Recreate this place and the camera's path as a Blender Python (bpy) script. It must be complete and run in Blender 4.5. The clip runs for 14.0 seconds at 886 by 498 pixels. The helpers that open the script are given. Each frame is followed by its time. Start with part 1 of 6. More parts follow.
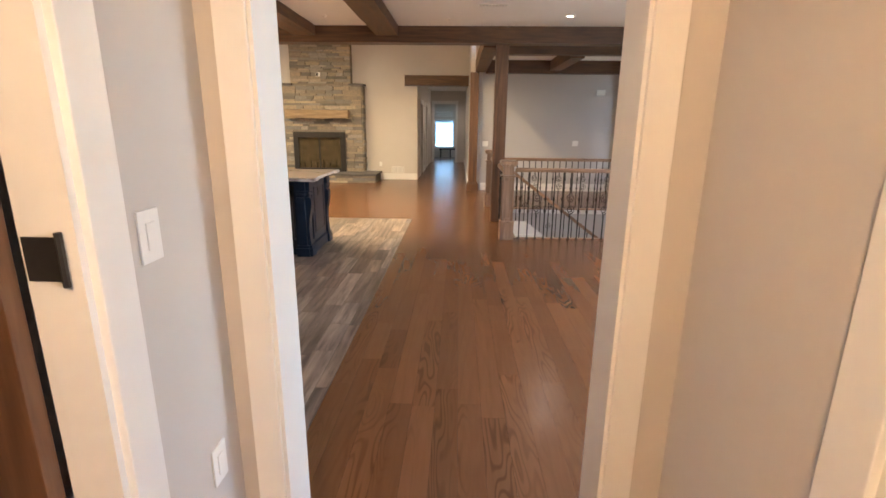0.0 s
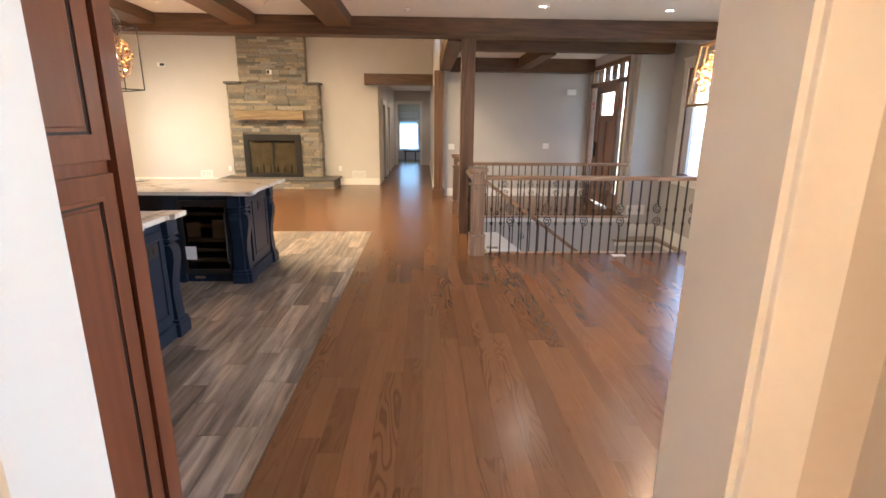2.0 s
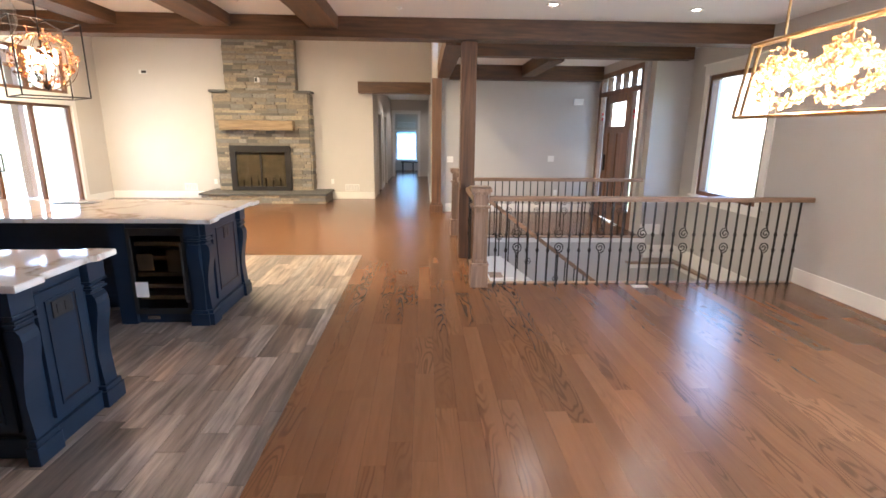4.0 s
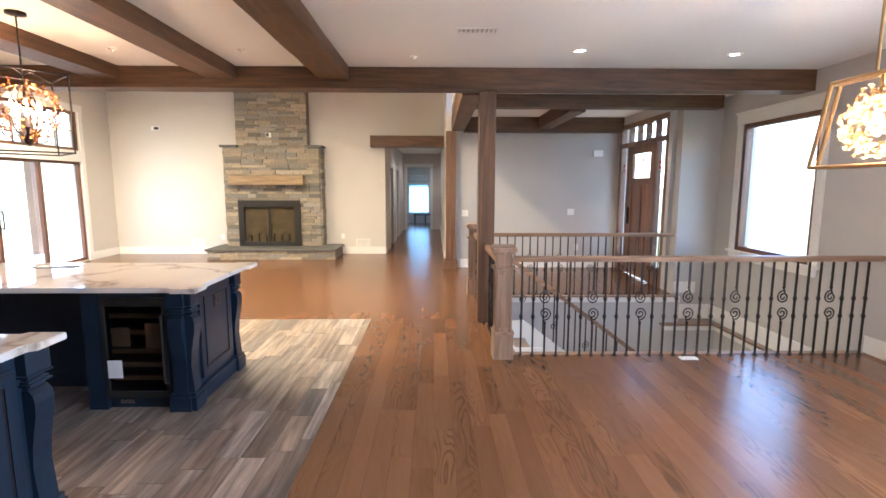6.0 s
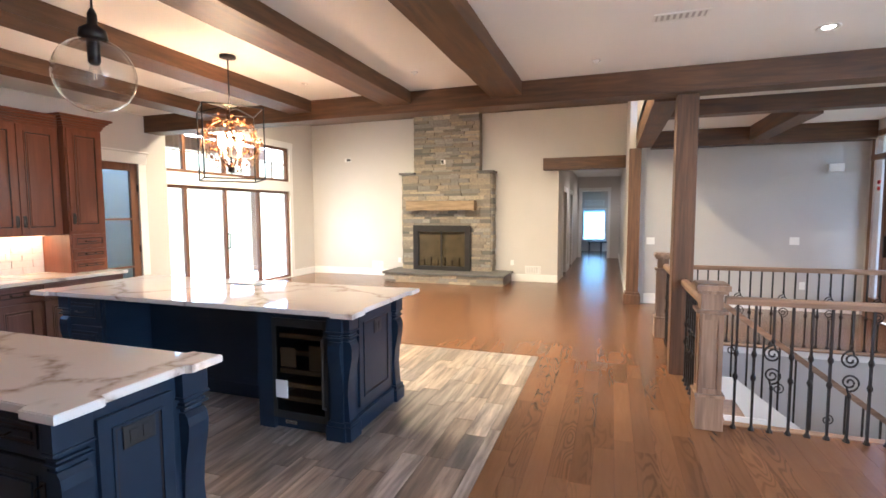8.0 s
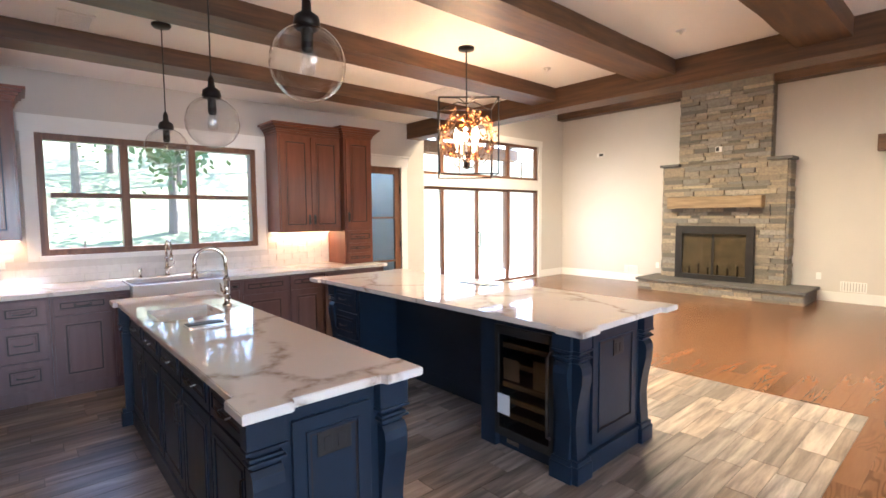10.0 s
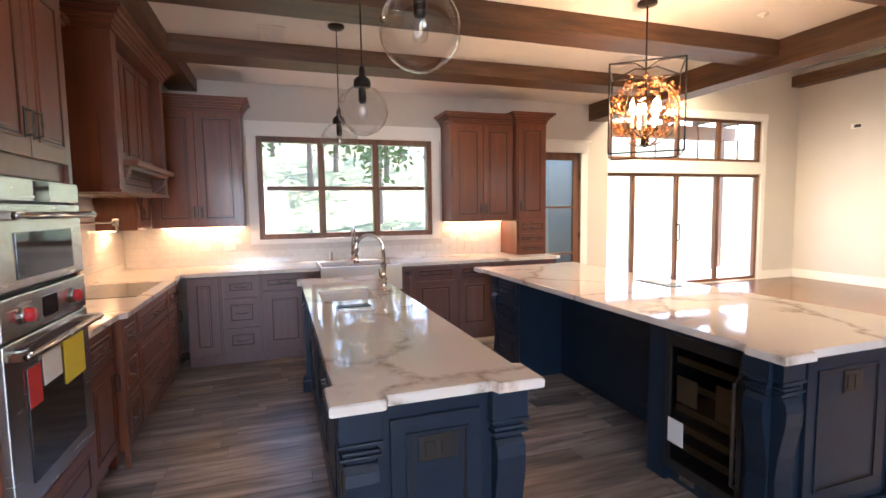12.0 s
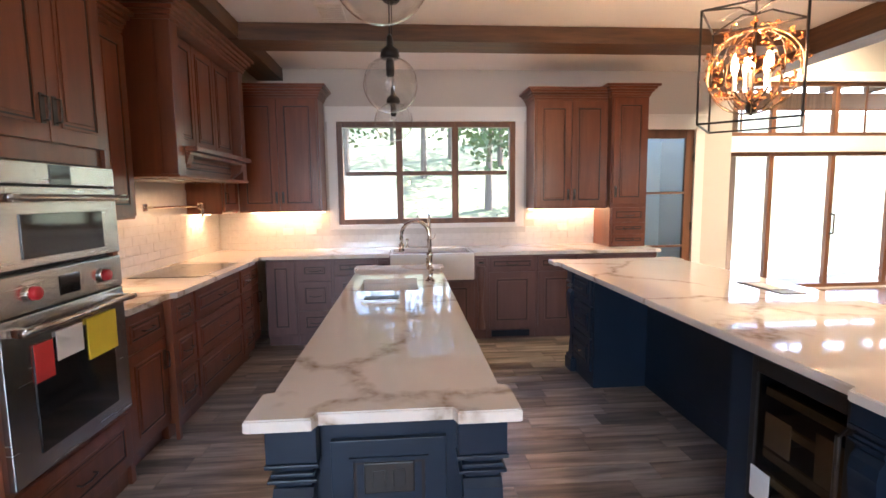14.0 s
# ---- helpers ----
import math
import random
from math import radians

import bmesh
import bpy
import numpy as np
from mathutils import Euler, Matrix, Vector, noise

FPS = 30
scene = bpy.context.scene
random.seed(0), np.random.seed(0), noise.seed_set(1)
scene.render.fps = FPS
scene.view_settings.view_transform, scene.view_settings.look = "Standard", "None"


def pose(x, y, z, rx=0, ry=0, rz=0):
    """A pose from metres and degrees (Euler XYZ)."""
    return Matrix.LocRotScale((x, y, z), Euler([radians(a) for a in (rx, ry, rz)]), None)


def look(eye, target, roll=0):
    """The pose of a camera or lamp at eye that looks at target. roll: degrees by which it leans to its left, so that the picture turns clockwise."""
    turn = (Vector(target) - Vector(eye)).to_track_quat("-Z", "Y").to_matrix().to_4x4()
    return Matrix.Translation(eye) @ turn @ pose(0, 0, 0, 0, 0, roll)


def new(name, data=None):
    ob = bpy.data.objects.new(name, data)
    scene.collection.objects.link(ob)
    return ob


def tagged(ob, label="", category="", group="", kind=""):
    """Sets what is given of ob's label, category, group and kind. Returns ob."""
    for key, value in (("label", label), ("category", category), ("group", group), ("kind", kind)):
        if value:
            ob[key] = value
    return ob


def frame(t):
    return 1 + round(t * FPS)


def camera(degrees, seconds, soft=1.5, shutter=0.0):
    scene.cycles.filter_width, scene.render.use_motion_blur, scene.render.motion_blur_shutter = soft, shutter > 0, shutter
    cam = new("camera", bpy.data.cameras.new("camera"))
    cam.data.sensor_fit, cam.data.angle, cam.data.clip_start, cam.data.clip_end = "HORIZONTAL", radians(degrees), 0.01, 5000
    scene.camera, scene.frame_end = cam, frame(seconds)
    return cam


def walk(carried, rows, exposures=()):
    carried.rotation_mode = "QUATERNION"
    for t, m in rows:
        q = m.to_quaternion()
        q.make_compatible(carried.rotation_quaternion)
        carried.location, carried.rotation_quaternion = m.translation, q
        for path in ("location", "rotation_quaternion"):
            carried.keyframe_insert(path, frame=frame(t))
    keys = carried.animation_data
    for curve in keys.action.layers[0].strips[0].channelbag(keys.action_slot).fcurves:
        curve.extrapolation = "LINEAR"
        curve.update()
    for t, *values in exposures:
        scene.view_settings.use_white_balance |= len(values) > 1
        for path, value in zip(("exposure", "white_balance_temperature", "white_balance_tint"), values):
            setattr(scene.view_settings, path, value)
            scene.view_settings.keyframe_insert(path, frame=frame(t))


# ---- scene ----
cam = camera(85.0, 14.0, soft=1.6)
PATH = [
    (0, (0.792, 0.752, 1.519), (0.734, 2.687, 1.016), 0.6),
    (0.5, (0.808, 0.948, 1.531), (0.802, 2.883, 1.026), 0.6),
    (1, (0.787, 1.099, 1.527), (0.82, 3.034, 1.021), 0.7),
    (1.5, (0.777, 1.29, 1.533), (0.841, 3.224, 1.029), 0.6),
    (2, (0.823, 1.514, 1.539), (0.898, 3.449, 1.04), 0.5),
    (2.5, (0.878, 1.729, 1.554), (0.953, 3.664, 1.057), 0.6),
    (5, (0.84, 2.548, 1.595), (0.92, 4.508, 1.204), 0.5),
    (5.5, (0.801, 2.684, 1.6), (0.871, 4.655, 1.27), 0.3),
    (6, (0.822, 2.822, 1.603), (0.854, 4.805, 1.343), 0.1),
    (6.5, (0.878, 2.93, 1.604), (0.81, 4.918, 1.395), 0.0),
    (7, (0.857, 3.023, 1.596), (0.624, 5.001, 1.41), 0.1),
    (7.5, (0.824, 3.171, 1.578), (0.401, 5.118, 1.405), -0.1),
    (8, (0.762, 3.328, 1.566), (0.107, 5.212, 1.415), -0.2),
    (8.5, (0.809, 3.417, 1.589), (-0.154, 5.164, 1.44), -0.3),
    (9, (0.724, 3.586, 1.549), (-0.48, 5.176, 1.411), -0.4),
    (11.5, (0.524, 4.115, 1.516), (-1.275, 4.974, 1.349), -0.8),
    (12, (0.492, 4.221, 1.494), (-1.397, 4.857, 1.328), -0.8),
    (12.5, (0.452, 4.294, 1.489), (-1.481, 4.772, 1.301), -0.7),
    (13, (0.391, 4.441, 1.479), (-1.566, 4.808, 1.287), -0.9),
    (13.5, (0.329, 4.59, 1.472), (-1.643, 4.859, 1.271), -1.0),
    (14, (0.284, 4.756, 1.474), (-1.699, 4.905, 1.261), -0.7),
]
EXPOSURES = [(0, 3.65, 6350, 15), (2.5, 3.9, 6150, 15), (5, 4.1, 5400, 12), (9, 4.15, 5350, 12), (11.5, 3.95, 5900, 16), (14, 3.95, 5900, 16)]
walk(cam, [(t, look(eye, target, roll)) for t, eye, target, roll in PATH], EXPOSURES)

# ---- world, sun and large lights ----
world = bpy.data.worlds.new("sky")
scene.world = world
world.use_nodes = True
_sky = world.node_tree.nodes.new("ShaderNodeTexSky")
_sky.sky_type, _sky.sun_disc = "NISHITA", False
_sky.sun_elevation, _sky.sun_rotation = radians(50), radians(-22)
_bg = world.node_tree.nodes["Background"]
_bg.inputs["Strength"].default_value = 0.12
world.node_tree.links.new(_sky.outputs["Color"], _bg.inputs["Color"])

_sun = new("sun", bpy.data.lights.new("sun", "SUN"))
_sun.data.energy, _sun.data.angle, _sun.data.color = 3.2, radians(0.5), (1.0, 0.95, 0.88)
_sun.matrix_world = look((0, 0, 0), (math.sin(radians(22)) * math.cos(radians(50)), -math.cos(radians(22)) * math.cos(radians(50)), -math.sin(radians(50))))


def area_lamp(name, eye, target, w, h, power, colour):
    ob = new(name, bpy.data.lights.new(name, "AREA"))
    ob.data.shape, ob.data.size, ob.data.size_y = "RECTANGLE", w, h
    ob.data.energy, ob.data.color = power, colour
    ob.matrix_world = look(eye, target)
    return ob


def point_lamp(name, place, power, colour, radius=0.05):
    ob = new(name, bpy.data.lights.new(name, "POINT"))
    ob.data.energy, ob.data.color, ob.data.shadow_soft_size = power, colour, radius
    ob.location = place
    return ob


def spot_lamp(name, place, power, colour, angle=100):
    ob = new(name, bpy.data.lights.new(name, "SPOT"))
    ob.data.energy, ob.data.color, ob.data.spot_size, ob.data.spot_blend, ob.data.shadow_soft_size = power, colour, radians(angle), 0.7 if angle > 100 else 0.12, 0.10
    ob.location = place
    return ob


DAY = (0.86, 0.93, 1.0)
WARM = (1.0, 0.66, 0.36)
# narrow lamp added beside the slider to cast a glow on the fireplace wall
_wall_glow = area_lamp("wall_glow_lamp", (-6.53, 9.32, 1.15), (-5.35, 14.2, 1.15), 0.45, 1.8, 0.42, (1.0, 0.96, 0.84))
_wall_glow.data.spread = radians(38)
# lamp added in an unseen window, for cool light on the vestibule's west wall
area_lamp("side_room_fill", (3.03, 0.80, 1.50), (0.0, 1.4, 1.2), 1.3, 1.3, 2.6, (0.74, 0.87, 1.0))
area_lamp("window_daylight", (4.98, 3.675, 1.59), (0.0, 3.675, 1.45), 1.70, 1.50, 10.0, (0.72, 0.86, 1.0))

# ---- materials ----
def nodes_of(m):
    m.use_nodes = True
    return m.node_tree.nodes, m.node_tree.links, m.node_tree.nodes["Principled BSDF"]


def position(n, l, stretch):
    geo, mp = n.new("ShaderNodeNewGeometry"), n.new("ShaderNodeMapping")
    mp.inputs["Scale"].default_value = stretch
    l.new(geo.outputs["Position"], mp.inputs["Vector"])
    return mp.outputs["Vector"]


def mix(n, l, fac, a, b):
    m = n.new("ShaderNodeMix")
    m.data_type = "RGBA"
    for sock, v in ((m.inputs[0], fac), (m.inputs[6], a), (m.inputs[7], b)):
        if hasattr(v, "links"):
            l.new(v, sock)
        elif isinstance(v, tuple):
            sock.default_value = (*v, 1)
        else:
            sock.default_value = v
    return m.outputs[2]


def noise_of(n, l, vec, scale, detail=4, rough=0.55, distort=0.0):
    t = n.new("ShaderNodeTexNoise")
    t.inputs["Scale"].default_value, t.inputs["Detail"].default_value = scale, detail
    t.inputs["Roughness"].default_value, t.inputs["Distortion"].default_value = rough, distort
    l.new(vec, t.inputs["Vector"])
    return t.outputs["Fac"]


def ramp(n, l, fac, lo, hi):
    r = n.new("ShaderNodeMapRange")
    r.inputs["From Min"].default_value, r.inputs["From Max"].default_value = lo, hi
    l.new(fac, r.inputs["Value"])
    return r.outputs["Result"]


def relief(n, l, b, height, strength, distance=0.01):
    bump = n.new("ShaderNodeBump")
    bump.inputs["Strength"].default_value, bump.inputs["Distance"].default_value = strength, distance
    l.new(height, bump.inputs["Height"])
    l.new(bump.outputs["Normal"], b.inputs["Normal"])


def piece_random(n, l):
    """One number for each loose piece, whether an object of its own or an island of a joined mesh."""
    info, geo, add, fr = n.new("ShaderNodeObjectInfo"), n.new("ShaderNodeNewGeometry"), n.new("ShaderNodeMath"), n.new("ShaderNodeMath")
    fr.operation = "FRACT"
    l.new(info.outputs["Random"], add.inputs[0])
    l.new(geo.outputs["Random Per Island"], add.inputs[1])
    l.new(add.outputs[0], fr.inputs[0])
    return fr.outputs[0]


def surface(name, a, b2, scale=8.0, rough=0.5, bump=0.1, metal=0.0, stretch=(1, 1, 1), fine=60.0, coat=0.0, spec=0.5):
    """A plain surface: two colours mixed by broad noise, fine grain in relief and gloss."""
    m = bpy.data.materials.new(name)
    n, l, b = nodes_of(m)
    vec = position(n, l, stretch)
    broad, grain = noise_of(n, l, vec, scale), noise_of(n, l, vec, fine, 3)
    l.new(mix(n, l, ramp(n, l, broad, 0.3, 0.7), a, b2), b.inputs["Base Color"])
    r = n.new("ShaderNodeMapRange")
    r.inputs["To Min"].default_value, r.inputs["To Max"].default_value = max(rough - 0.06, 0.02), min(rough + 0.08, 1)
    l.new(broad, r.inputs["Value"])
    l.new(r.outputs["Result"], b.inputs["Roughness"])
    b.inputs["Metallic"].default_value = metal
    b.inputs["Coat Weight"].default_value = coat
    b.inputs["Specular IOR Level"].default_value = spec
    if bump:
        relief(n, l, b, grain, bump, 0.004)
    return m


def wood(name, dark, light, grain_axis="y", rough=0.35, per_piece=0.0, scale=1.0, bump=0.15, coat=0.0, blotch=0.5, ring=1.0, rings=62.0, grain=26, spread=0.2, gloss_spread=1.0, cathedral=0.0):
    """Timber: long streaks along one axis, broad blotches, each piece a shade of its own."""
    m = bpy.data.materials.new(name)
    n, l, b = nodes_of(m)
    st = {"x": (0.09, 1, 1), "y": (1, 0.09, 1), "z": (1, 1, 0.07)}[grain_axis]
    vec = position(n, l, tuple(s * scale for s in st))
    rnd = piece_random(n, l)
    add = n.new("ShaderNodeVectorMath")
    add.operation = "MULTIPLY_ADD"
    comb = n.new("ShaderNodeCombineXYZ")
    for i in range(3):
        l.new(rnd, comb.inputs[i])
    l.new(comb.outputs[0], add.inputs[0])
    add.inputs[1].default_value = (37.0, 53.0, 71.0)
    l.new(vec, add.inputs[2])
    v = add.outputs[0]
    streak = noise_of(n, l, v, grain, 5, 0.6, 0.25)
    fine = noise_of(n, l, v, 150, 3)
    big = noise_of(n, l, v, 3.0, 2)
    rings_count = rings
    rings, sine = n.new("ShaderNodeMath"), n.new("ShaderNodeMath")
    rings.operation, sine.operation = "MULTIPLY", "SINE"
    l.new(noise_of(n, l, v, 2.6, 1), rings.inputs[0])
    rings.inputs[1].default_value = rings_count
    l.new(rings.outputs[0], sine.inputs[0])
    base = mix(n, l, ramp(n, l, streak, 0.5 - spread, 0.5 + spread), dark, light)
    base = mix(n, l, ramp(n, l, sine.outputs[0], 0.35, 0.35 + 2.25 / ring), base, tuple(c * 0.45 for c in dark))
    shade = tuple(c * (1 - 0.55 * blotch) for c in dark)
    base = mix(n, l, ramp(n, l, big, 0.55, 0.9), base, shade)
    if cathedral:
        wide, sw, mul = n.new("ShaderNodeVectorMath"), n.new("ShaderNodeMath"), n.new("ShaderNodeMath")
        wide.operation, sw.operation, mul.operation = "MULTIPLY", "MULTIPLY", "MULTIPLY"
        wide.inputs[1].default_value = (1.0, 1.7, 1.0)
        l.new(v, wide.inputs[0])
        l.new(noise_of(n, l, wide.outputs[0], 8.5, 1), sw.inputs[0])
        sw.inputs[1].default_value = 75.0
        wave = n.new("ShaderNodeMath")
        wave.operation = "SINE"
        l.new(sw.outputs[0], wave.inputs[0])
        l.new(ramp(n, l, wave.outputs[0], 0.1, 1.1 / cathedral), mul.inputs[0])
        l.new(ramp(n, l, noise_of(n, l, v, 2.4, 1), 0.50, 0.62), mul.inputs[1])
        base = mix(n, l, mul.outputs[0], base, tuple(c * 0.35 for c in dark))
    if per_piece:
        hsv = n.new("ShaderNodeHueSaturation")
        l.new(base, hsv.inputs["Color"])
        r = n.new("ShaderNodeMapRange")
        r.inputs["To Min"].default_value, r.inputs["To Max"].default_value = 1 - per_piece, 1 + per_piece
        l.new(rnd, r.inputs["Value"])
        l.new(r.outputs["Result"], hsv.inputs["Value"])
        if per_piece > 0.3:
            tone, frac, sat = n.new("ShaderNodeMath"), n.new("ShaderNodeMath"), n.new("ShaderNodeMapRange")
            tone.operation, frac.operation = "MULTIPLY", "FRACT"
            tone.inputs[1].default_value = 7.31
            sat.inputs["To Min"].default_value, sat.inputs["To Max"].default_value = 0.72, 1.15
            l.new(rnd, tone.inputs[0])
            l.new(tone.outputs[0], frac.inputs[0])
            l.new(frac.outputs[0], sat.inputs["Value"])
            l.new(sat.outputs["Result"], hsv.inputs["Saturation"])
        base = hsv.outputs["Color"]
    l.new(base, b.inputs["Base Color"])
    r = n.new("ShaderNodeMapRange")
    r.inputs["To Min"].default_value, r.inputs["To Max"].default_value = max(rough - 0.07 * gloss_spread, 0.03), rough + 0.1 * gloss_spread
    l.new(streak, r.inputs["Value"])
    l.new(r.outputs["Result"], b.inputs["Roughness"])
    b.inputs["Coat Weight"].default_value = coat
    b.inputs["Coat Roughness"].default_value = 0.12
    h = n.new("ShaderNodeMath")
    l.new(streak, h.inputs[0])
    l.new(fine, h.inputs[1])
    if bump:
        relief(n, l, b, h.outputs[0], bump, 0.003)
    return m


def glowing(name, colour, strength):
    m = bpy.data.materials.new(name)
    n, l, b = nodes_of(m)
    b.inputs["Base Color"].default_value = (*colour, 1)
    b.inputs["Emission Color"].default_value = (*colour, 1)
    b.inputs["Emission Strength"].default_value = strength
    return m


def glass(name, tint=(1, 1, 1), rough=0.0, ior=1.45, thin=True):
    m = bpy.data.materials.new(name)
    m.use_nodes = True
    n, l = m.node_tree.nodes, m.node_tree.links
    n.remove(n["Principled BSDF"])
    out = n["Material Output"]
    if thin:
        tr, gl, mx, lw = n.new("ShaderNodeBsdfTransparent"), n.new("ShaderNodeBsdfGlossy"), n.new("ShaderNodeMixShader"), n.new("ShaderNodeLayerWeight")
        tr.inputs["Color"].default_value = (*tint, 1)
        gl.inputs["Roughness"].default_value = rough
        lw.inputs["Blend"].default_value = 0.5
        pw, sc = n.new("ShaderNodeMath"), n.new("ShaderNodeMath")
        pw.operation, sc.operation = "POWER", "MULTIPLY_ADD"
        pw.inputs[1].default_value, sc.inputs[1].default_value, sc.inputs[2].default_value = 4.0, 0.8 * (ior - 1) / 0.45, ((ior - 1) / (ior + 1)) ** 2
        l.new(lw.outputs["Facing"], pw.inputs[0])
        l.new(pw.outputs[0], sc.inputs[0])
        l.new(sc.outputs[0], mx.inputs[0])
        l.new(tr.outputs[0], mx.inputs[1])
        l.new(gl.outputs[0], mx.inputs[2])
        l.new(mx.outputs[0], out.inputs["Surface"])
    else:
        g = n.new("ShaderNodeBsdfGlass")
        g.inputs["Color"].default_value, g.inputs["Roughness"].default_value, g.inputs["IOR"].default_value = (*tint, 1), rough, ior
        l.new(g.outputs[0], out.inputs["Surface"])
    return m


def quartz(name):
    """White engineered stone with grey-brown branching veins and a polish."""
    m = bpy.data.materials.new(name)
    n, l, b = nodes_of(m)
    vec = position(n, l, (1, 1, 1))
    warp = n.new("ShaderNodeTexNoise")
    warp.inputs["Scale"].default_value, warp.inputs["Detail"].default_value = 1.3, 5
    l.new(vec, warp.inputs["Vector"])
    sub = n.new("ShaderNodeVectorMath")
    sub.operation = "MULTIPLY_ADD"
    l.new(warp.outputs["Color"], sub.inputs[0])
    sub.inputs[1].default_value = (1.1, 1.1, 1.1)
    l.new(vec, sub.inputs[2])
    vor = n.new("ShaderNodeTexVoronoi")
    vor.feature = "DISTANCE_TO_EDGE"
    vor.inputs["Scale"].default_value = 0.9
    l.new(sub.outputs[0], vor.inputs["Vector"])
    wide = ramp(n, l, vor.outputs["Distance"], 0.040, 0.0)
    patch = ramp(n, l, noise_of(n, l, vec, 1.3, 3), 0.36, 0.46)
    grain = ramp(n, l, noise_of(n, l, vec, 24, 5), 0.25, 0.7)
    mul, mul2 = n.new("ShaderNodeMath"), n.new("ShaderNodeMath")
    mul.operation = mul2.operation = "MULTIPLY"
    l.new(wide, mul.inputs[0])
    l.new(patch, mul.inputs[1])
    l.new(mul.outputs[0], mul2.inputs[0])
    l.new(grain, mul2.inputs[1])
    cloud = mix(n, l, noise_of(n, l, vec, 2.2, 4), (0.755, 0.715, 0.67), (0.69, 0.645, 0.595))
    l.new(mix(n, l, mul2.outputs[0], cloud, (0.27, 0.19, 0.125)), b.inputs["Base Color"])
    b.inputs["Roughness"].default_value = 0.05
    b.inputs["Specular IOR Level"].default_value = 0.15
    return m


def crystal(name, tint, shine=0.5):
    """Amber glass that lets light through and glints."""
    m = bpy.data.materials.new(name)
    m.use_nodes = True
    n, l = m.node_tree.nodes, m.node_tree.links
    n.remove(n["Principled BSDF"])
    tr, gl, mx = n.new("ShaderNodeBsdfTranslucent"), n.new("ShaderNodeBsdfGlossy"), n.new("ShaderNodeMixShader")
    tr.inputs["Color"].default_value = (*tint, 1)
    gl.inputs["Color"].default_value, gl.inputs["Roughness"].default_value = (0.75, 0.46, 0.25, 1), 0.10
    mx.inputs[0].default_value = shine
    l.new(tr.outputs[0], mx.inputs[1])
    l.new(gl.outputs[0], mx.inputs[2])
    l.new(mx.outputs[0], n["Material Output"].inputs["Surface"])
    return m


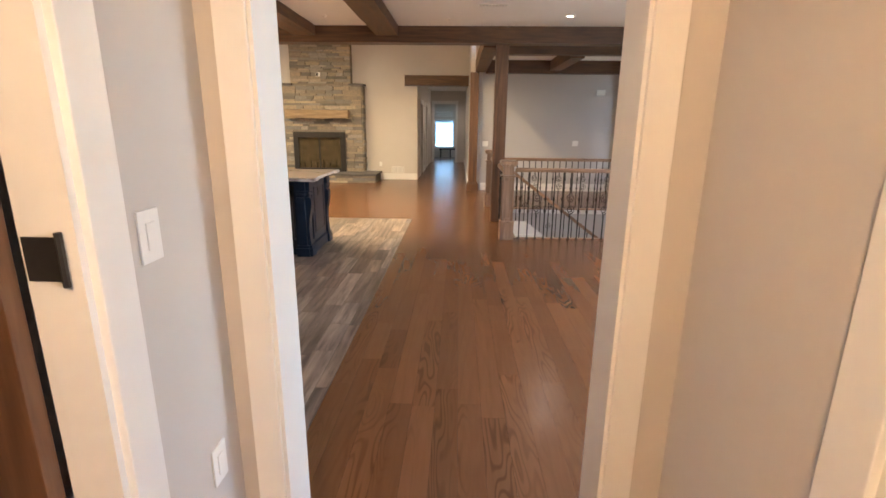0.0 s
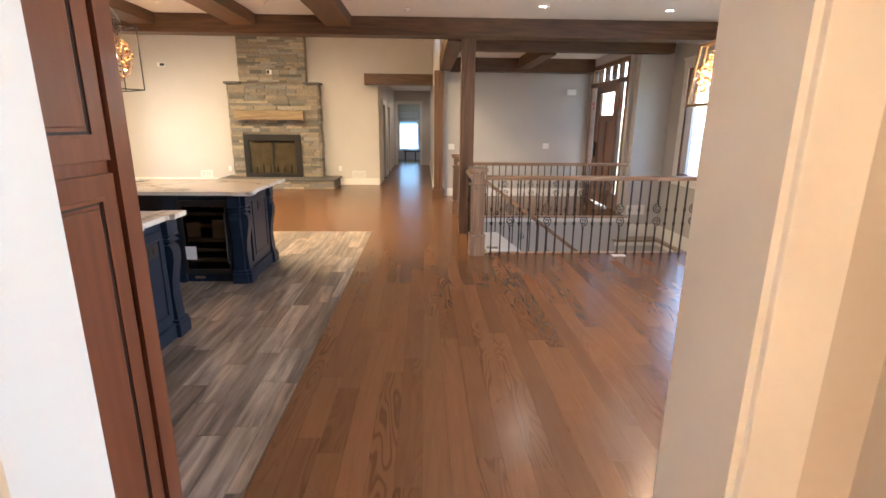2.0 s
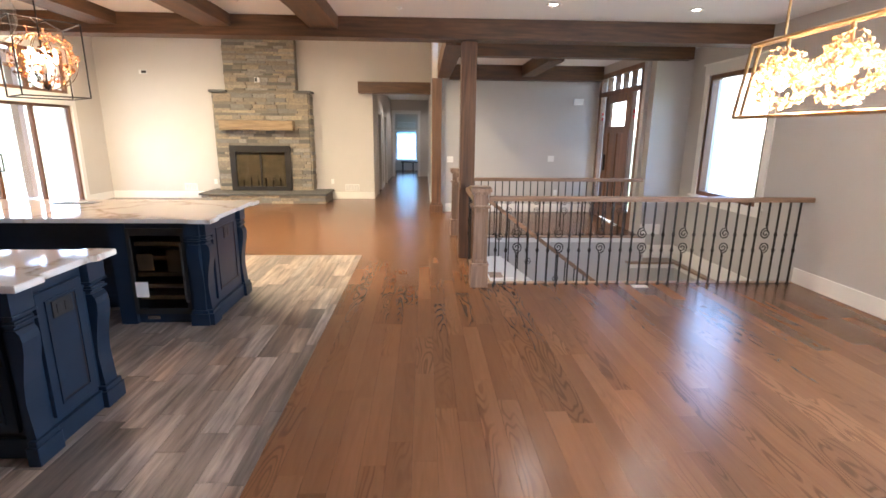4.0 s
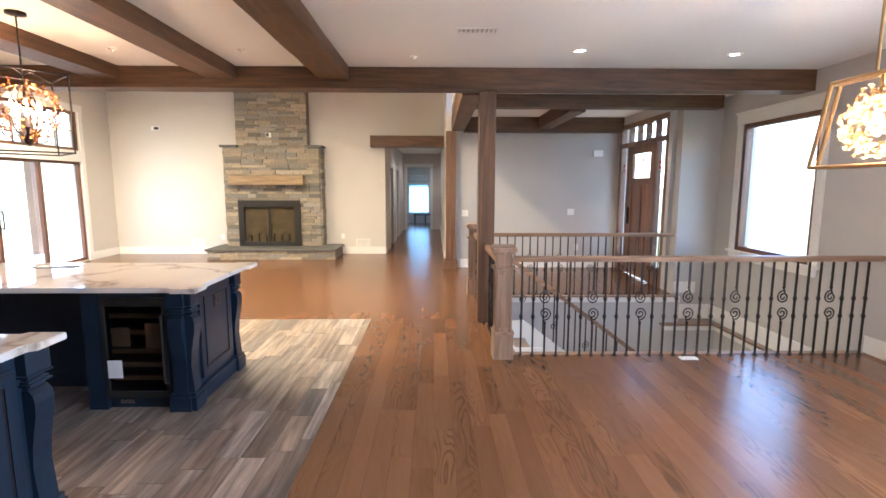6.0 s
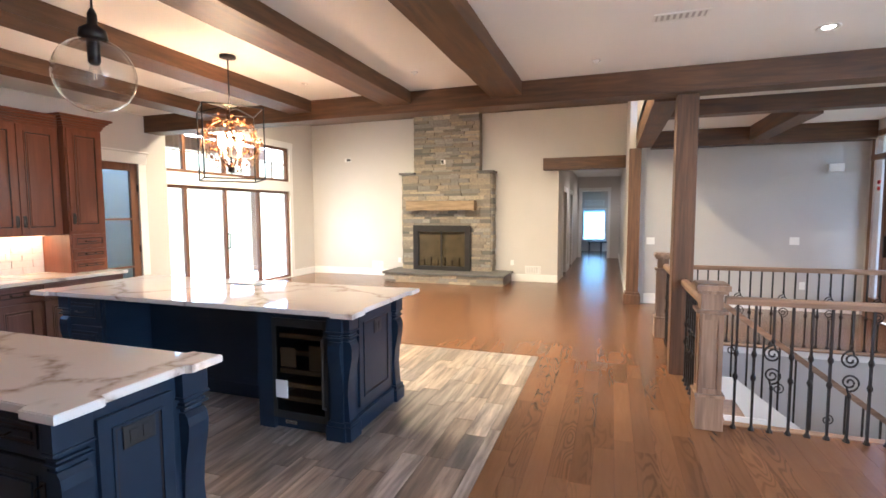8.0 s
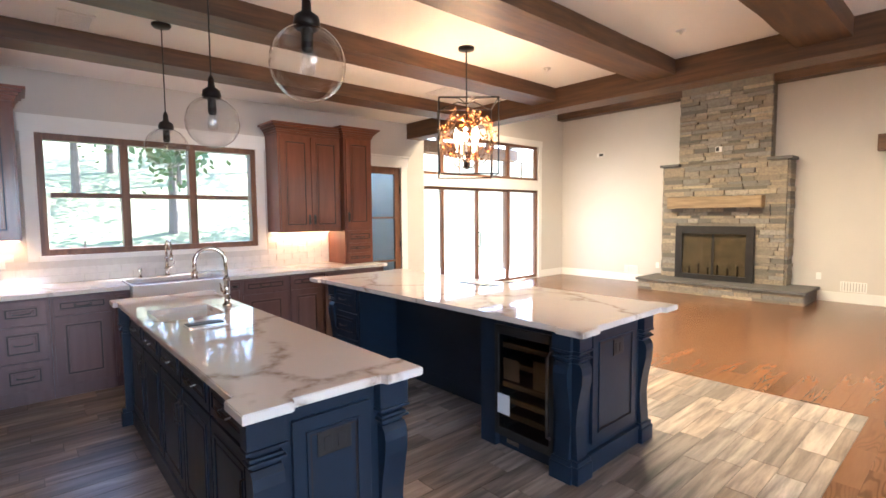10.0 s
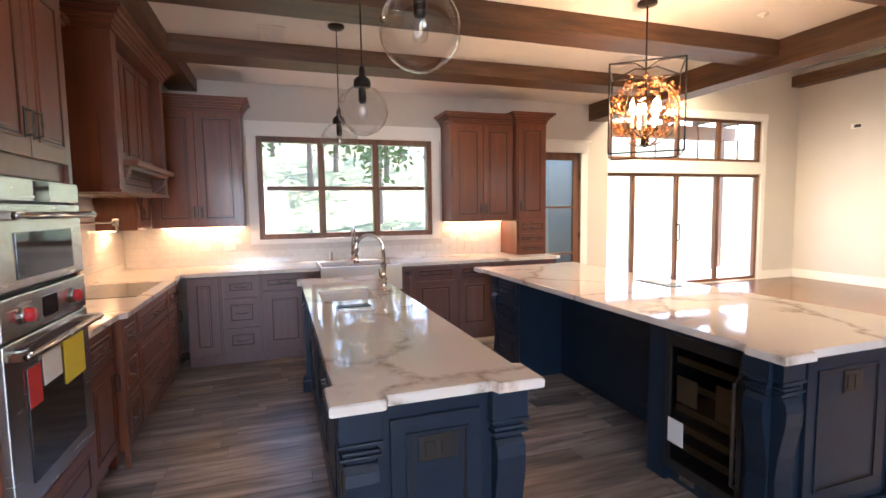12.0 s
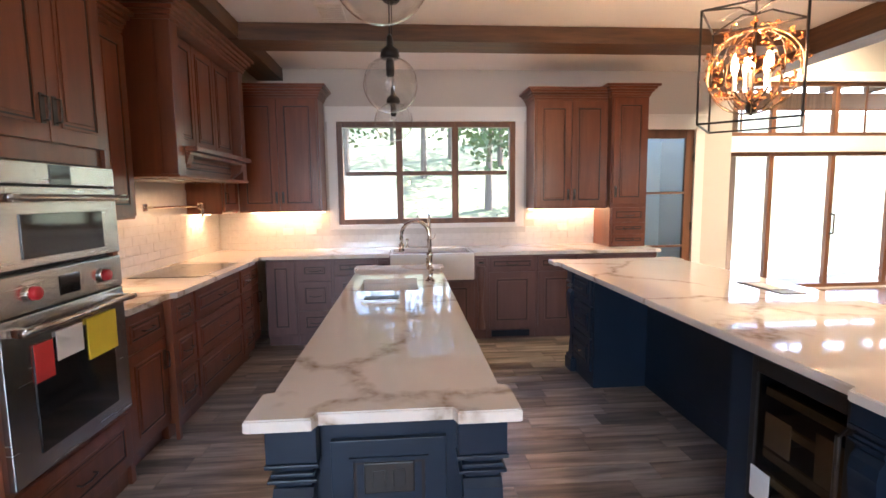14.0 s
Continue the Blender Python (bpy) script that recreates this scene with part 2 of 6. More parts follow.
M = {
    "wall": surface("wall_paint_greige", (0.60, 0.555, 0.51), (0.57, 0.53, 0.485), 1.2, 0.75, 0.08, fine=240, spec=0.25),
    "wall_grey": surface("wall_paint_grey", (0.50, 0.475, 0.455), (0.475, 0.45, 0.43), 1.2, 0.72, 0.08, fine=240, spec=0.25),
    "white": surface("white_trim_paint", (0.80, 0.78, 0.745), (0.76, 0.74, 0.705), 2.0, 0.42, 0.05, fine=120),
    "ceiling": surface("ceiling_paint", (0.84, 0.825, 0.80), (0.81, 0.795, 0.77), 1.0, 0.85, 0.1, fine=180, spec=0.2),
    "beam": wood("stained_beam", (0.058, 0.027, 0.0115), (0.150, 0.071, 0.030), "y", 0.5, 0.15, 1.0, 0.5),
    "beam_x": wood("stained_beam_across", (0.058, 0.027, 0.0115), (0.150, 0.071, 0.030), "x", 0.5, 0.15, 1.0, 0.5),
    "beam_z": wood("stained_post", (0.070, 0.033, 0.015), (0.175, 0.085, 0.039), "z", 0.5, 0.15, 1.0, 0.5),
    "oak": wood("oak_floor_board", (0.130, 0.058, 0.026), (0.190, 0.090, 0.042), "y", 0.24, 0.17, 1.0, 0.0, cathedral=0.6, blotch=0.25, ring=0.35, rings=60.0, grain=48, spread=0.6, gloss_spread=0.04),
    "tile": wood("wood_look_tile", (0.13, 0.099, 0.079), (0.44, 0.345, 0.272), "y", 0.36, 0.42, 0.7, 0.02, blotch=0.8, spread=0.16, gloss_spread=0.5),
    "grout": surface("dark_grout", (0.22, 0.19, 0.165), (0.17, 0.148, 0.128), 9, 0.9, 0.2),
    "subfloor": surface("floor_joint", (0.05, 0.025, 0.012), (0.04, 0.02, 0.01), 9, 0.8, 0.1),
    "cherry": wood("cherry_cabinet", (0.122, 0.036, 0.016), (0.235, 0.074, 0.032), "z", 0.33, 0.06, 0.8, 0.03, coat=0.25, ring=0.6, grain=34, spread=0.38),
    "cherry_x": wood("cherry_cabinet_rail", (0.13, 0.038, 0.017), (0.25, 0.08, 0.034), "y", 0.33, 0.06, 0.8, 0.06, coat=0.25),
    "plum": wood("aged_cherry_base", (0.115, 0.060, 0.057), (0.170, 0.091, 0.085), "z", 0.4, 0.08, 0.8, 0.04, coat=0.15, spread=0.4, ring=0.5),
    "navy": surface("navy_cabinet_paint", (0.012, 0.023, 0.043), (0.009, 0.018, 0.034), 3.0, 0.36, 0.04, fine=150, spec=0.35),
    "navy_worn": surface("navy_rubbed_edge", (0.05, 0.04, 0.035), (0.022, 0.03, 0.042), 14.0, 0.45, 0.1),
    "glaze": surface("dark_glaze_line", (0.012, 0.006, 0.005), (0.02, 0.01, 0.008), 6, 0.5, 0.05),
    "quartz": quartz("white_quartz"),
    "iron": surface("wrought_iron", (0.022, 0.019, 0.018), (0.035, 0.028, 0.024), 30, 0.42, 0.25, metal=0.7),
    "bronze": surface("aged_bronze_pull", (0.06, 0.05, 0.045), (0.10, 0.085, 0.075), 30, 0.35, 0.1, metal=0.9),
    "rail": wood("oak_handrail", (0.16, 0.088, 0.05), (0.34, 0.21, 0.13), "x", 0.32, 0.1, 1.2, 0.08, coat=0.2),
    "newel": wood("oak_newel", (0.17, 0.10, 0.062), (0.34, 0.225, 0.15), "z", 0.36, 0.1, 1.0, 0.08, coat=0.15),
    "steel": surface("brushed_stainless", (0.62, 0.60, 0.57), (0.55, 0.53, 0.50), 4, 0.24, 0.08, metal=1.0, stretch=(1, 1, 14), fine=90),
    "chrome": surface("polished_nickel", (0.72, 0.66, 0.58), (0.66, 0.60, 0.52), 5, 0.08, 0.0, metal=1.0),
    "black": surface("black_metal", (0.014, 0.013, 0.013), (0.022, 0.02, 0.019), 10, 0.38, 0.1),
    "oven_glass": surface("dark_oven_glass", (0.012, 0.012, 0.013), (0.016, 0.016, 0.017), 3, 0.05, 0.0, spec=0.8),
    "porcelain": surface("white_fireclay", (0.82, 0.81, 0.79), (0.79, 0.78, 0.76), 3, 0.12, 0.02, coat=0.4),
    "plastic": surface("white_plastic", (0.80, 0.79, 0.76), (0.77, 0.76, 0.73), 6, 0.35, 0.02),
    "red": surface("red_plastic", (0.55, 0.02, 0.03), (0.48, 0.018, 0.025), 8, 0.35, 0.0),
    "yellow": surface("yellow_label_paper", (0.80, 0.62, 0.03), (0.76, 0.58, 0.03), 8, 0.6, 0.03),
    "paper": surface("white_paper", (0.80, 0.80, 0.80), (0.76, 0.76, 0.77), 8, 0.7, 0.05),
    "red_paper": surface("red_label_paper", (0.62, 0.035, 0.03), (0.56, 0.03, 0.028), 8, 0.6, 0.03),
    "kraft": surface("brown_paper", (0.36, 0.27, 0.18), (0.31, 0.235, 0.155), 12, 0.8, 0.1),
    "frame_wood": wood("stained_window_frame", (0.105, 0.042, 0.020), (0.20, 0.088, 0.042), "z", 0.42, 0.1, 1.0, 0.08),
    "door_wood": wood("stained_alder_door", (0.105, 0.046, 0.022), (0.235, 0.112, 0.055), "z", 0.4, 0.12, 0.8, 0.12, coat=0.15),
    "mantel": wood("rough_mantel_timber", (0.19, 0.125, 0.065), (0.33, 0.235, 0.14), "x", 0.7, 0.1, 1.0, 0.6),
    "hearth": surface("dark_slate_hearth", (0.085, 0.080, 0.076), (0.13, 0.12, 0.11), 5, 0.6, 0.3),
    "splash": surface("glazed_white_tile", (0.74, 0.72, 0.70), (0.66, 0.645, 0.63), 20, 0.10, 0.12, fine=34, coat=0.3),
    "splash_joint": surface("pale_grout", (0.60, 0.58, 0.56), (0.55, 0.53, 0.51), 20, 0.9, 0.1),
    "leaf_metal": crystal("amber_crystal", (0.20, 0.065, 0.016)),
    "leaf_clear": crystal("pale_gold_crystal", (0.50, 0.33, 0.17)),
    "bronze_cage": surface("weathered_cage_metal", (0.10, 0.065, 0.04), (0.16, 0.105, 0.06), 26, 0.4, 0.1, metal=0.85),
    "gold_cage": surface("antique_gold_metal", (0.46, 0.29, 0.13), (0.38, 0.235, 0.10), 22, 0.3, 0.05, metal=0.9),
    "pane": glass("window_pane"),
    "globe": glass("clear_globe_glass", (0.94, 0.94, 0.935), 0.0, 1.66),
    "frosted": glass("satin_door_glass", (0.80, 0.86, 0.82), 0.12, 1.45),
    "grass": surface("lawn", (0.085, 0.11, 0.045), (0.12, 0.12, 0.06), 0.8, 0.95, 0.4, fine=18),
    "leaves": surface("foliage", (0.055, 0.09, 0.028), (0.10, 0.12, 0.045), 2.5, 0.8, 0.0),
    "bark": surface("tree_bark", (0.09, 0.068, 0.05), (0.15, 0.115, 0.085), 5, 0.95, 0.6, stretch=(1, 1, 0.2)),
    "porch": wood("porch_timber", (0.15, 0.085, 0.045), (0.28, 0.17, 0.10), "z", 0.6, 0.1),
    "concrete": surface("pale_concrete", (0.30, 0.285, 0.26), (0.25, 0.24, 0.22), 2, 0.85, 0.2),
    "bulb": glowing("lamp_bulb", (1.0, 0.72, 0.40), 5.0),
    # filament of an unlit bulb, given a faint glow of its own
    "filament": glowing("faint_glow_filament", (0.9, 0.7, 0.45), 0.05),
    "downlight": glowing("downlight_lens", (1.0, 0.86, 0.68), 2.0),
    "strip": glowing("under_cabinet_strip", (1.0, 0.62, 0.30), 1.0),
    # the firebox's dark inside and olive glass reflection are in this brick colour
    "dim_brick": surface("dark_olive_firebrick", (0.24, 0.20, 0.13), (0.12, 0.10, 0.07), 4, 0.85, 0.3),
    "fire_glass": glass("firebox_glass", (0.80, 0.78, 0.74), 0.02, 1.3),
    "cooler_glass": glass("smoked_cooler_glass", (0.66, 0.63, 0.60), 0.02, 1.3),
    "shade": crystal("pale_blue_roller_shade", (0.34, 0.46, 0.56), 0.03),
    "stained_glass": surface("red_art_glass", (0.45, 0.015, 0.03), (0.38, 0.012, 0.025), 8, 0.2, 0.0),
    "milk_glass": glass("obscure_door_glass", (0.9, 0.9, 0.9), 0.05),
}


def stone_material(name):
    m = bpy.data.materials.new(name)
    n, l, b = nodes_of(m)
    vec = position(n, l, (1, 1, 1))
    rnd = piece_random(n, l)
    cr = n.new("ShaderNodeValToRGB")
    els = cr.color_ramp.elements
    els[0].color, els[1].color = (0.13, 0.120, 0.108, 1), (0.46, 0.37, 0.25, 1)
    for p, c in ((0.3, (0.25, 0.208, 0.158, 1)), (0.5, (0.36, 0.29, 0.205, 1)), (0.72, (0.205, 0.192, 0.178, 1)), (0.86, (0.34, 0.31, 0.27, 1))):
        els.new(p).color = c
    l.new(rnd, cr.inputs[0])
    rough = noise_of(n, l, vec, 26, 6, 0.65)
    l.new(mix(n, l, ramp(n, l, rough, 0.42, 0.85), cr.outputs[0], (0.13, 0.115, 0.095)), b.inputs["Base Color"])
    b.inputs["Roughness"].default_value = 0.88
    relief(n, l, b, rough, 0.7, 0.02)
    return m


M["stone"] = stone_material("stacked_ledgestone")


# ---- building helpers ----
def box(bm, x0, x1, y0, y1, z0, z1, bevel=0.0):
    r = bmesh.ops.create_cube(bm, size=1.0)
    vs = r["verts"]
    for v in vs:
        v.co = Vector(((x0 + x1) / 2 + v.co.x * (x1 - x0), (y0 + y1) / 2 + v.co.y * (y1 - y0), (z0 + z1) / 2 + v.co.z * (z1 - z0)))
    if bevel:
        es = list({e for v in vs for e in v.link_edges})
        bmesh.ops.bevel(bm, geom=es, offset=bevel, segments=2, profile=0.6, affect="EDGES")
    return bm


def boxed(*a, bevel=0.0):
    return box(bmesh.new(), *a, bevel=bevel)


def tube(bm, pts, r, n=7, closed=False):
    """A round bar along a line of points."""
    pts = [Vector(p) for p in pts]
    rings = []
    for i, p in enumerate(pts):
        a = pts[i - 1] if i or closed else p
        b = pts[(i + 1) % len(pts)] if i + 1 < len(pts) or closed else p
        d = (b - a).normalized()
        u = d.cross(Vector((0.31, 0.17, 0.93))).normalized()
        v = d.cross(u)
        rr = r[i] if isinstance(r, (list, tuple)) else r
        rings.append([bm.verts.new(p + rr * (math.cos(2 * math.pi * k / n) * u + math.sin(2 * math.pi * k / n) * v)) for k in range(n)])
    m = len(rings)
    for i in range(m if closed else m - 1):
        for k in range(n):
            bm.faces.new((rings[i][k], rings[i][(k + 1) % n], rings[(i + 1) % m][(k + 1) % n], rings[(i + 1) % m][k]))
    if not closed:
        bm.faces.new(rings[0][::-1])
        bm.faces.new(rings[-1])
    return bm


def lathe(bm, profile, n=24, centre=(0, 0, 0)):
    """Turned about the vertical: profile of (radius, height)."""
    c = Vector(centre)
    rings = [[bm.verts.new(c + Vector((r * math.cos(2 * math.pi * k / n), r * math.sin(2 * math.pi * k / n), z))) for k in range(n)] for r, z in profile]
    for i in range(len(rings) - 1):
        for k in range(n):
            bm.faces.new((rings[i][k], rings[i][(k + 1) % n], rings[i + 1][(k + 1) % n], rings[i + 1][k]))
    for ring in (rings[0][::-1], rings[-1]):
        if (ring[0].co - ring[n // 2].co).length > 1e-3:
            bm.faces.new(ring)
    return bm


def prism(bm, outline, axis, a, b):
    """An outline extruded along an axis from a to b. For x the outline is (y, z), for y (x, z), for z (x, y)."""
    def at(p, h):
        return {"x": (h, p[0], p[1]), "y": (p[0], h, p[1]), "z": (p[0], p[1], h)}[axis]
    lo, hi = [bm.verts.new(at(p, a)) for p in outline], [bm.verts.new(at(p, b)) for p in outline]
    bm.faces.new(lo)
    bm.faces.new(hi)
    for i in range(len(lo)):
        j = (i + 1) % len(lo)
        bm.faces.new((lo[i], lo[j], hi[j], hi[i]))
    bmesh.ops.recalc_face_normals(bm, faces=bm.faces[:])
    return bm


def mesh_object(name, bm, material, smooth=False):
    me = bpy.data.meshes.new(name)
    bm.to_mesh(me)
    bm.free()
    if smooth:
        me.polygons.foreach_set("use_smooth", [True] * len(me.polygons))
    me.materials.append(M[material] if isinstance(material, str) else material)
    return new(name, me)


def origin(ob):
    p = Vector((0, 0, 0))
    while ob:
        p += ob.location
        ob = ob.parent
    return p


def structure(name, bm, material, label="", category="", smooth=False):
    return tagged(mesh_object(name, bm, material, smooth), label, category, kind="structure")


def thing(name, place, label, category, group="", kind=""):
    ob = new(name)
    ob.location, ob.empty_display_size = place, 0.1
    return tagged(ob, label, category, group, kind)


def part(name, bm, material, parent, label="", smooth=False):
    """One mesh, given in world coordinates, as a part of a thing or of a part."""
    bm.transform(Matrix.Translation(-origin(parent)))
    ob = mesh_object(name, bm, material, smooth)
    ob.parent = parent
    return tagged(ob, label)


def whole(name, bm, material, label, category, group="", smooth=False, kind=""):
    """A thing that is one mesh."""
    return tagged(mesh_object(name, bm, material, smooth), label, category, group, kind)


def wall(name, axis, a, b, u0, u1, z0, z1, material, openings=(), label=""):
    """A wall across an axis from a to b, from u0 to u1 along it, with openings (u0, u1, z0, z1) through it."""
    bm = bmesh.new()
    cuts = sorted({u0, u1, *(o[0] for o in openings), *(o[1] for o in openings)})
    for p, q in zip(cuts, cuts[1:]):
        here = sorted((o[2], o[3]) for o in openings if o[0] < (p + q) / 2 < o[1])
        z = z0
        for lo, hi in [*here, (z1, z1)]:
            if lo > z + 1e-4:
                box(bm, *((a, b, p, q) if axis == "x" else (p, q, a, b)), z, lo)
            z = hi
    return structure(name, bm, material, label, "wall")


def casing(bm, axis, face, out, u0, u1, z0, z1, w=0.10, d=0.022, sill=False, cap=True):
    """Flat trim round an opening on the face of a wall; out: the way that it stands proud."""
    f0, f1 = sorted((face, face + out * d))
    def put(p, q, lo, hi, e=0.0):
        g0, g1 = (f0, f1 + e) if out > 0 else (f0 - e, f1)
        box(bm, *((g0, g1, p, q) if axis == "x" else (p, q, g0, g1)), lo, hi, bevel=0.003)
    put(u0 - w, u0, z0, z1)
    put(u1, u1 + w, z0, z1)
    put(u0 - w - 0.015, u1 + w + 0.015, z1, z1 + w + 0.03, 0.004)
    if cap:
        put(u0 - w - 0.04, u1 + w + 0.04, z1 + w + 0.03, z1 + w + 0.055, 0.02)
    if sill:
        put(u0 - w - 0.03, u1 + w + 0.03, z0 - 0.03, z0, 0.03)
        put(u0 - w, u1 + w, z0 - 0.12, z0 - 0.03)
    return bm


def skirting(name, axis, face, out, u0, u1, z=0.0, h=0.17):
    f0, f1 = sorted((face, face + out * 0.016))
    bm = boxed(*((f0, f1, u0, u1) if axis == "x" else (u0, u1, f0, f1)), z, z + h, bevel=0.004)
    return structure(name, bm, "white", "white painted baseboard", "baseboard")


# ---- rooms: x to the right, y ahead from the vestibule, kitchen towards -x ----
CEIL, HIGH = 2.87, 4.15
KX, SX, RX = -5.20, -6.60, 5.00       # window walls of kitchen and great room, dining wall
FY, GY = 14.20, 12.25                 # fireplace wall, grey entry wall

# vestibule behind the cased opening
wall("wall_vestibule_west", "x", -0.01, 0.09, -1.6, 2.11, 0, 2.6, "wall", [(0.80, 1.61, 0, 2.06)])
wall("wall_vestibule_east", "x", 1.468, 1.60, -1.6, 2.11, 0, 2.6, "wall", [(0.45, 1.42, 0, 2.06)])
wall("wall_vestibule_south", "y", -1.75, -1.60, -1.9, 3.2, 0, 2.6, "wall")
wall("wall_closet_west", "x", -1.9, -1.75, -1.6, 2.11, 0, 2.6, "wall")
# the opening is added for an unseen window that lets cool light in
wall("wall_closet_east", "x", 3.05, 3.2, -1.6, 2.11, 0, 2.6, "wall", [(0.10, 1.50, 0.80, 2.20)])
structure("ceiling_vestibule", boxed(-1.9, 3.2, -1.75, 2.11, 2.6, 2.7), "ceiling", "flat painted ceiling", "ceiling")
wall("wall_kitchen_south", "y", 2.11, 2.28, -1.9, 5.30, 0, CEIL, "wall", [(0.236, 1.278, 0, 2.35)])
bm = bmesh.new()
casing(bm, "y", 2.11, -1, 0.236, 1.278, 0, 2.35, 0.088)
structure("trim_cased_opening_south", bm, "white", "white painted flat door casing", "trim")
bm = bmesh.new()
casing(bm, "y", 2.28, 1, 0.236, 1.278, 0, 2.35, 0.088)
structure("trim_cased_opening_north", bm, "white", "white painted flat door casing", "trim")
bm = bmesh.new()
box(bm, 0.236, 0.248, 2.10, 2.29, 0, 2.35)
box(bm, 1.266, 1.278, 2.10, 2.29, 0, 2.35)
box(bm, 0.248, 1.266, 2.10, 2.29, 2.332, 2.35)
structure("jamb_cased_opening", bm, "white", "white painted door jamb", "trim")
for nm, f, o, lo, hi in (("west", 0.09, 1, 0.80, 1.61), ("east", 1.468, -1, 0.45, 1.42)):
    bm = bmesh.new()
    casing(bm, "x", f, o, lo, hi, 0, 2.06, 0.10, cap=False)
    a, b = (f - 0.105, f + 0.004) if o > 0 else (f - 0.004, f + 0.137)
    box(bm, a, b, hi - 0.018, hi, 0, 2.06)
    box(bm, a, b, lo, lo + 0.018, 0, 2.06)
    structure("trim_side_door_" + nm, bm, "white", "white painted door casing and jamb", "trim")
skirting("baseboard_vestibule_west", "x", 0.09, 1, 1.71, 2.108)
skirting("baseboard_vestibule_east", "x", 1.468, -1, 1.52, 2.108)
skirting("baseboard_vestibule_north_west", "y", 2.11, -1, 0.107, 0.147)
skirting("baseboard_vestibule_north_east", "y", 2.11, -1, 1.367, 1.451)

# kitchen and dining
wall("wall_kitchen_west", "x", KX - 0.18, KX, 2.28, 8.42, 0, CEIL, "wall", [(4.01, 6.0, 1.18, 2.31), (7.42, 8.12, 0, 2.22)])
wall("wall_oven_side", "y", 2.28, 2.70, KX, -0.25, 0, CEIL, "wall")
wall("wall_great_room_south", "y", 8.42, 8.57, SX, KX, 0, HIGH, "wall")
wall("wall_great_room_west", "x", SX - 0.18, SX, 8.57, FY, 0, HIGH, "wall", [(9.17, 13.22, 0.02, 2.08), (9.17, 13.22, 2.31, 3.10)])
wall("wall_fireplace", "y", FY, FY + 0.2, SX - 0.18, 1.30, 0, HIGH, "wall", [(-0.34, 1.03, 0, 2.47)])
wall("wall_dining_east", "x", RX, RX + 0.18, 2.28, 9.95, -2.7, CEIL, "wall_grey", [(8.09, 9.45, 0.725, 2.43), (2.75, 4.60, 0.76, 2.42)])
wall("wall_entry_return", "y", 9.95, 10.13, 4.42, RX + 0.18, -2.7, CEIL, "wall_grey")
wall("wall_front_door", "x", 4.36, 4.54, 10.13, GY, 0, CEIL, "wall_grey", [(10.24, 12.18, 0.0, 2.72)])
wall("wall_entry_north", "y", GY, GY + 0.15, 1.30, 4.54, 0, CEIL, "wall_grey")
wall("wall_great_room_east_upper", "x", 1.13, 1.38, 8.52, 12.10, CEIL, HIGH, "wall")
wall("wall_over_main_beam", "y", 8.28, 8.50, SX, 1.38, CEIL, HIGH, "wall")
wall("wall_hall_east", "x", 1.03, 1.30, 12.25, 20.6, 0, HIGH, "wall")
wall("wall_hall_west", "x", -0.50, -0.34, FY + 0.2, 20.6, 0, 2.75, "wall", [(15.3, 16.2, 0, 2.06), (17.2, 18.1, 0, 2.06)])
wall("wall_hall_north", "y", 20.6, 20.75, -1.6, 1.4, 0, 2.75, "wall", [(-0.20, 0.64, 0, 2.26)])
wall("wall_side_room", "x", -2.2, -2.05, FY + 0.2, 20.6, 0, 2.75, "wall")
wall("wall_end_room_north", "y", 23.6, 23.75, -1.6, 2.2, 0, 2.75, "wall", [(-0.36, 0.58, 0.42, 1.72)])
wall("wall_end_room_west", "x", -1.75, -1.6, 20.75, 23.6, 0, 2.75, "wall")
wall("wall_end_room_east", "x", 2.2, 2.35, 20.75, 23.6, 0, 2.75, "wall")
structure("ceiling_hall", boxed(-2.2, 2.35, FY + 0.2, 23.75, 2.75, 2.85), "ceiling", "flat painted ceiling", "ceiling")
structure("ceiling_kitchen", boxed(KX - 0.18, RX + 0.18, 2.2, 8.42, CEIL, CEIL + 0.12), "ceiling", "flat painted ceiling between dark beams", "ceiling")
structure("ceiling_entry", boxed(1.13, RX + 0.18, 8.42, GY + 0.15, CEIL, CEIL + 0.12), "ceiling", "flat painted ceiling with dark beams", "ceiling")
structure("ceiling_great_room", boxed(SX - 0.18, 1.38, 8.28, FY + 0.2, HIGH, HIGH + 0.12), "ceiling", "high painted ceiling", "ceiling")

# floor slab with the stair opening left out
bm = bmesh.new()
for x0, x1, y0, y1 in ((-1.9, 3.2, -1.75, 2.37), (KX, 1.58, 2.37, 8.42), (1.58, RX, 2.37, 7.30), (SX, 1.58, 8.42, FY), (1.58, 4.36, 9.75, GY), (-2.2, 2.35, FY, 23.6), (1.03, 1.30, GY, FY)):
    box(bm, x0, x1, y0, y1, -0.25, -0.016)
structure("floor", bm, "subfloor", "subfloor under oak boards and tiles", "floor")

# timber beams
def beam(x0, x1, y0, y1, z0, z1, mat="beam", name="ceiling_beam", label="dark-stained rough timber ceiling beam", group="ceiling beams"):
    bm = boxed(x0, x1, y0, y1, z0, z1)
    long = 0 if x1 - x0 > y1 - y0 else 1
    es = [e for e in bm.edges if abs((e.verts[0].co - e.verts[1].co)[long]) > 0.3]
    bmesh.ops.subdivide_edges(bm, edges=es, cuts=40, use_grid_fill=True)
    for v in bm.verts:
        q = noise.noise_vector(v.co * 2.3) * 0.006
        v.co += Vector((q.x * (long == 1), q.y * (long == 0), abs(q.z)))
    return whole(name, bm, mat, label, "beam", group)


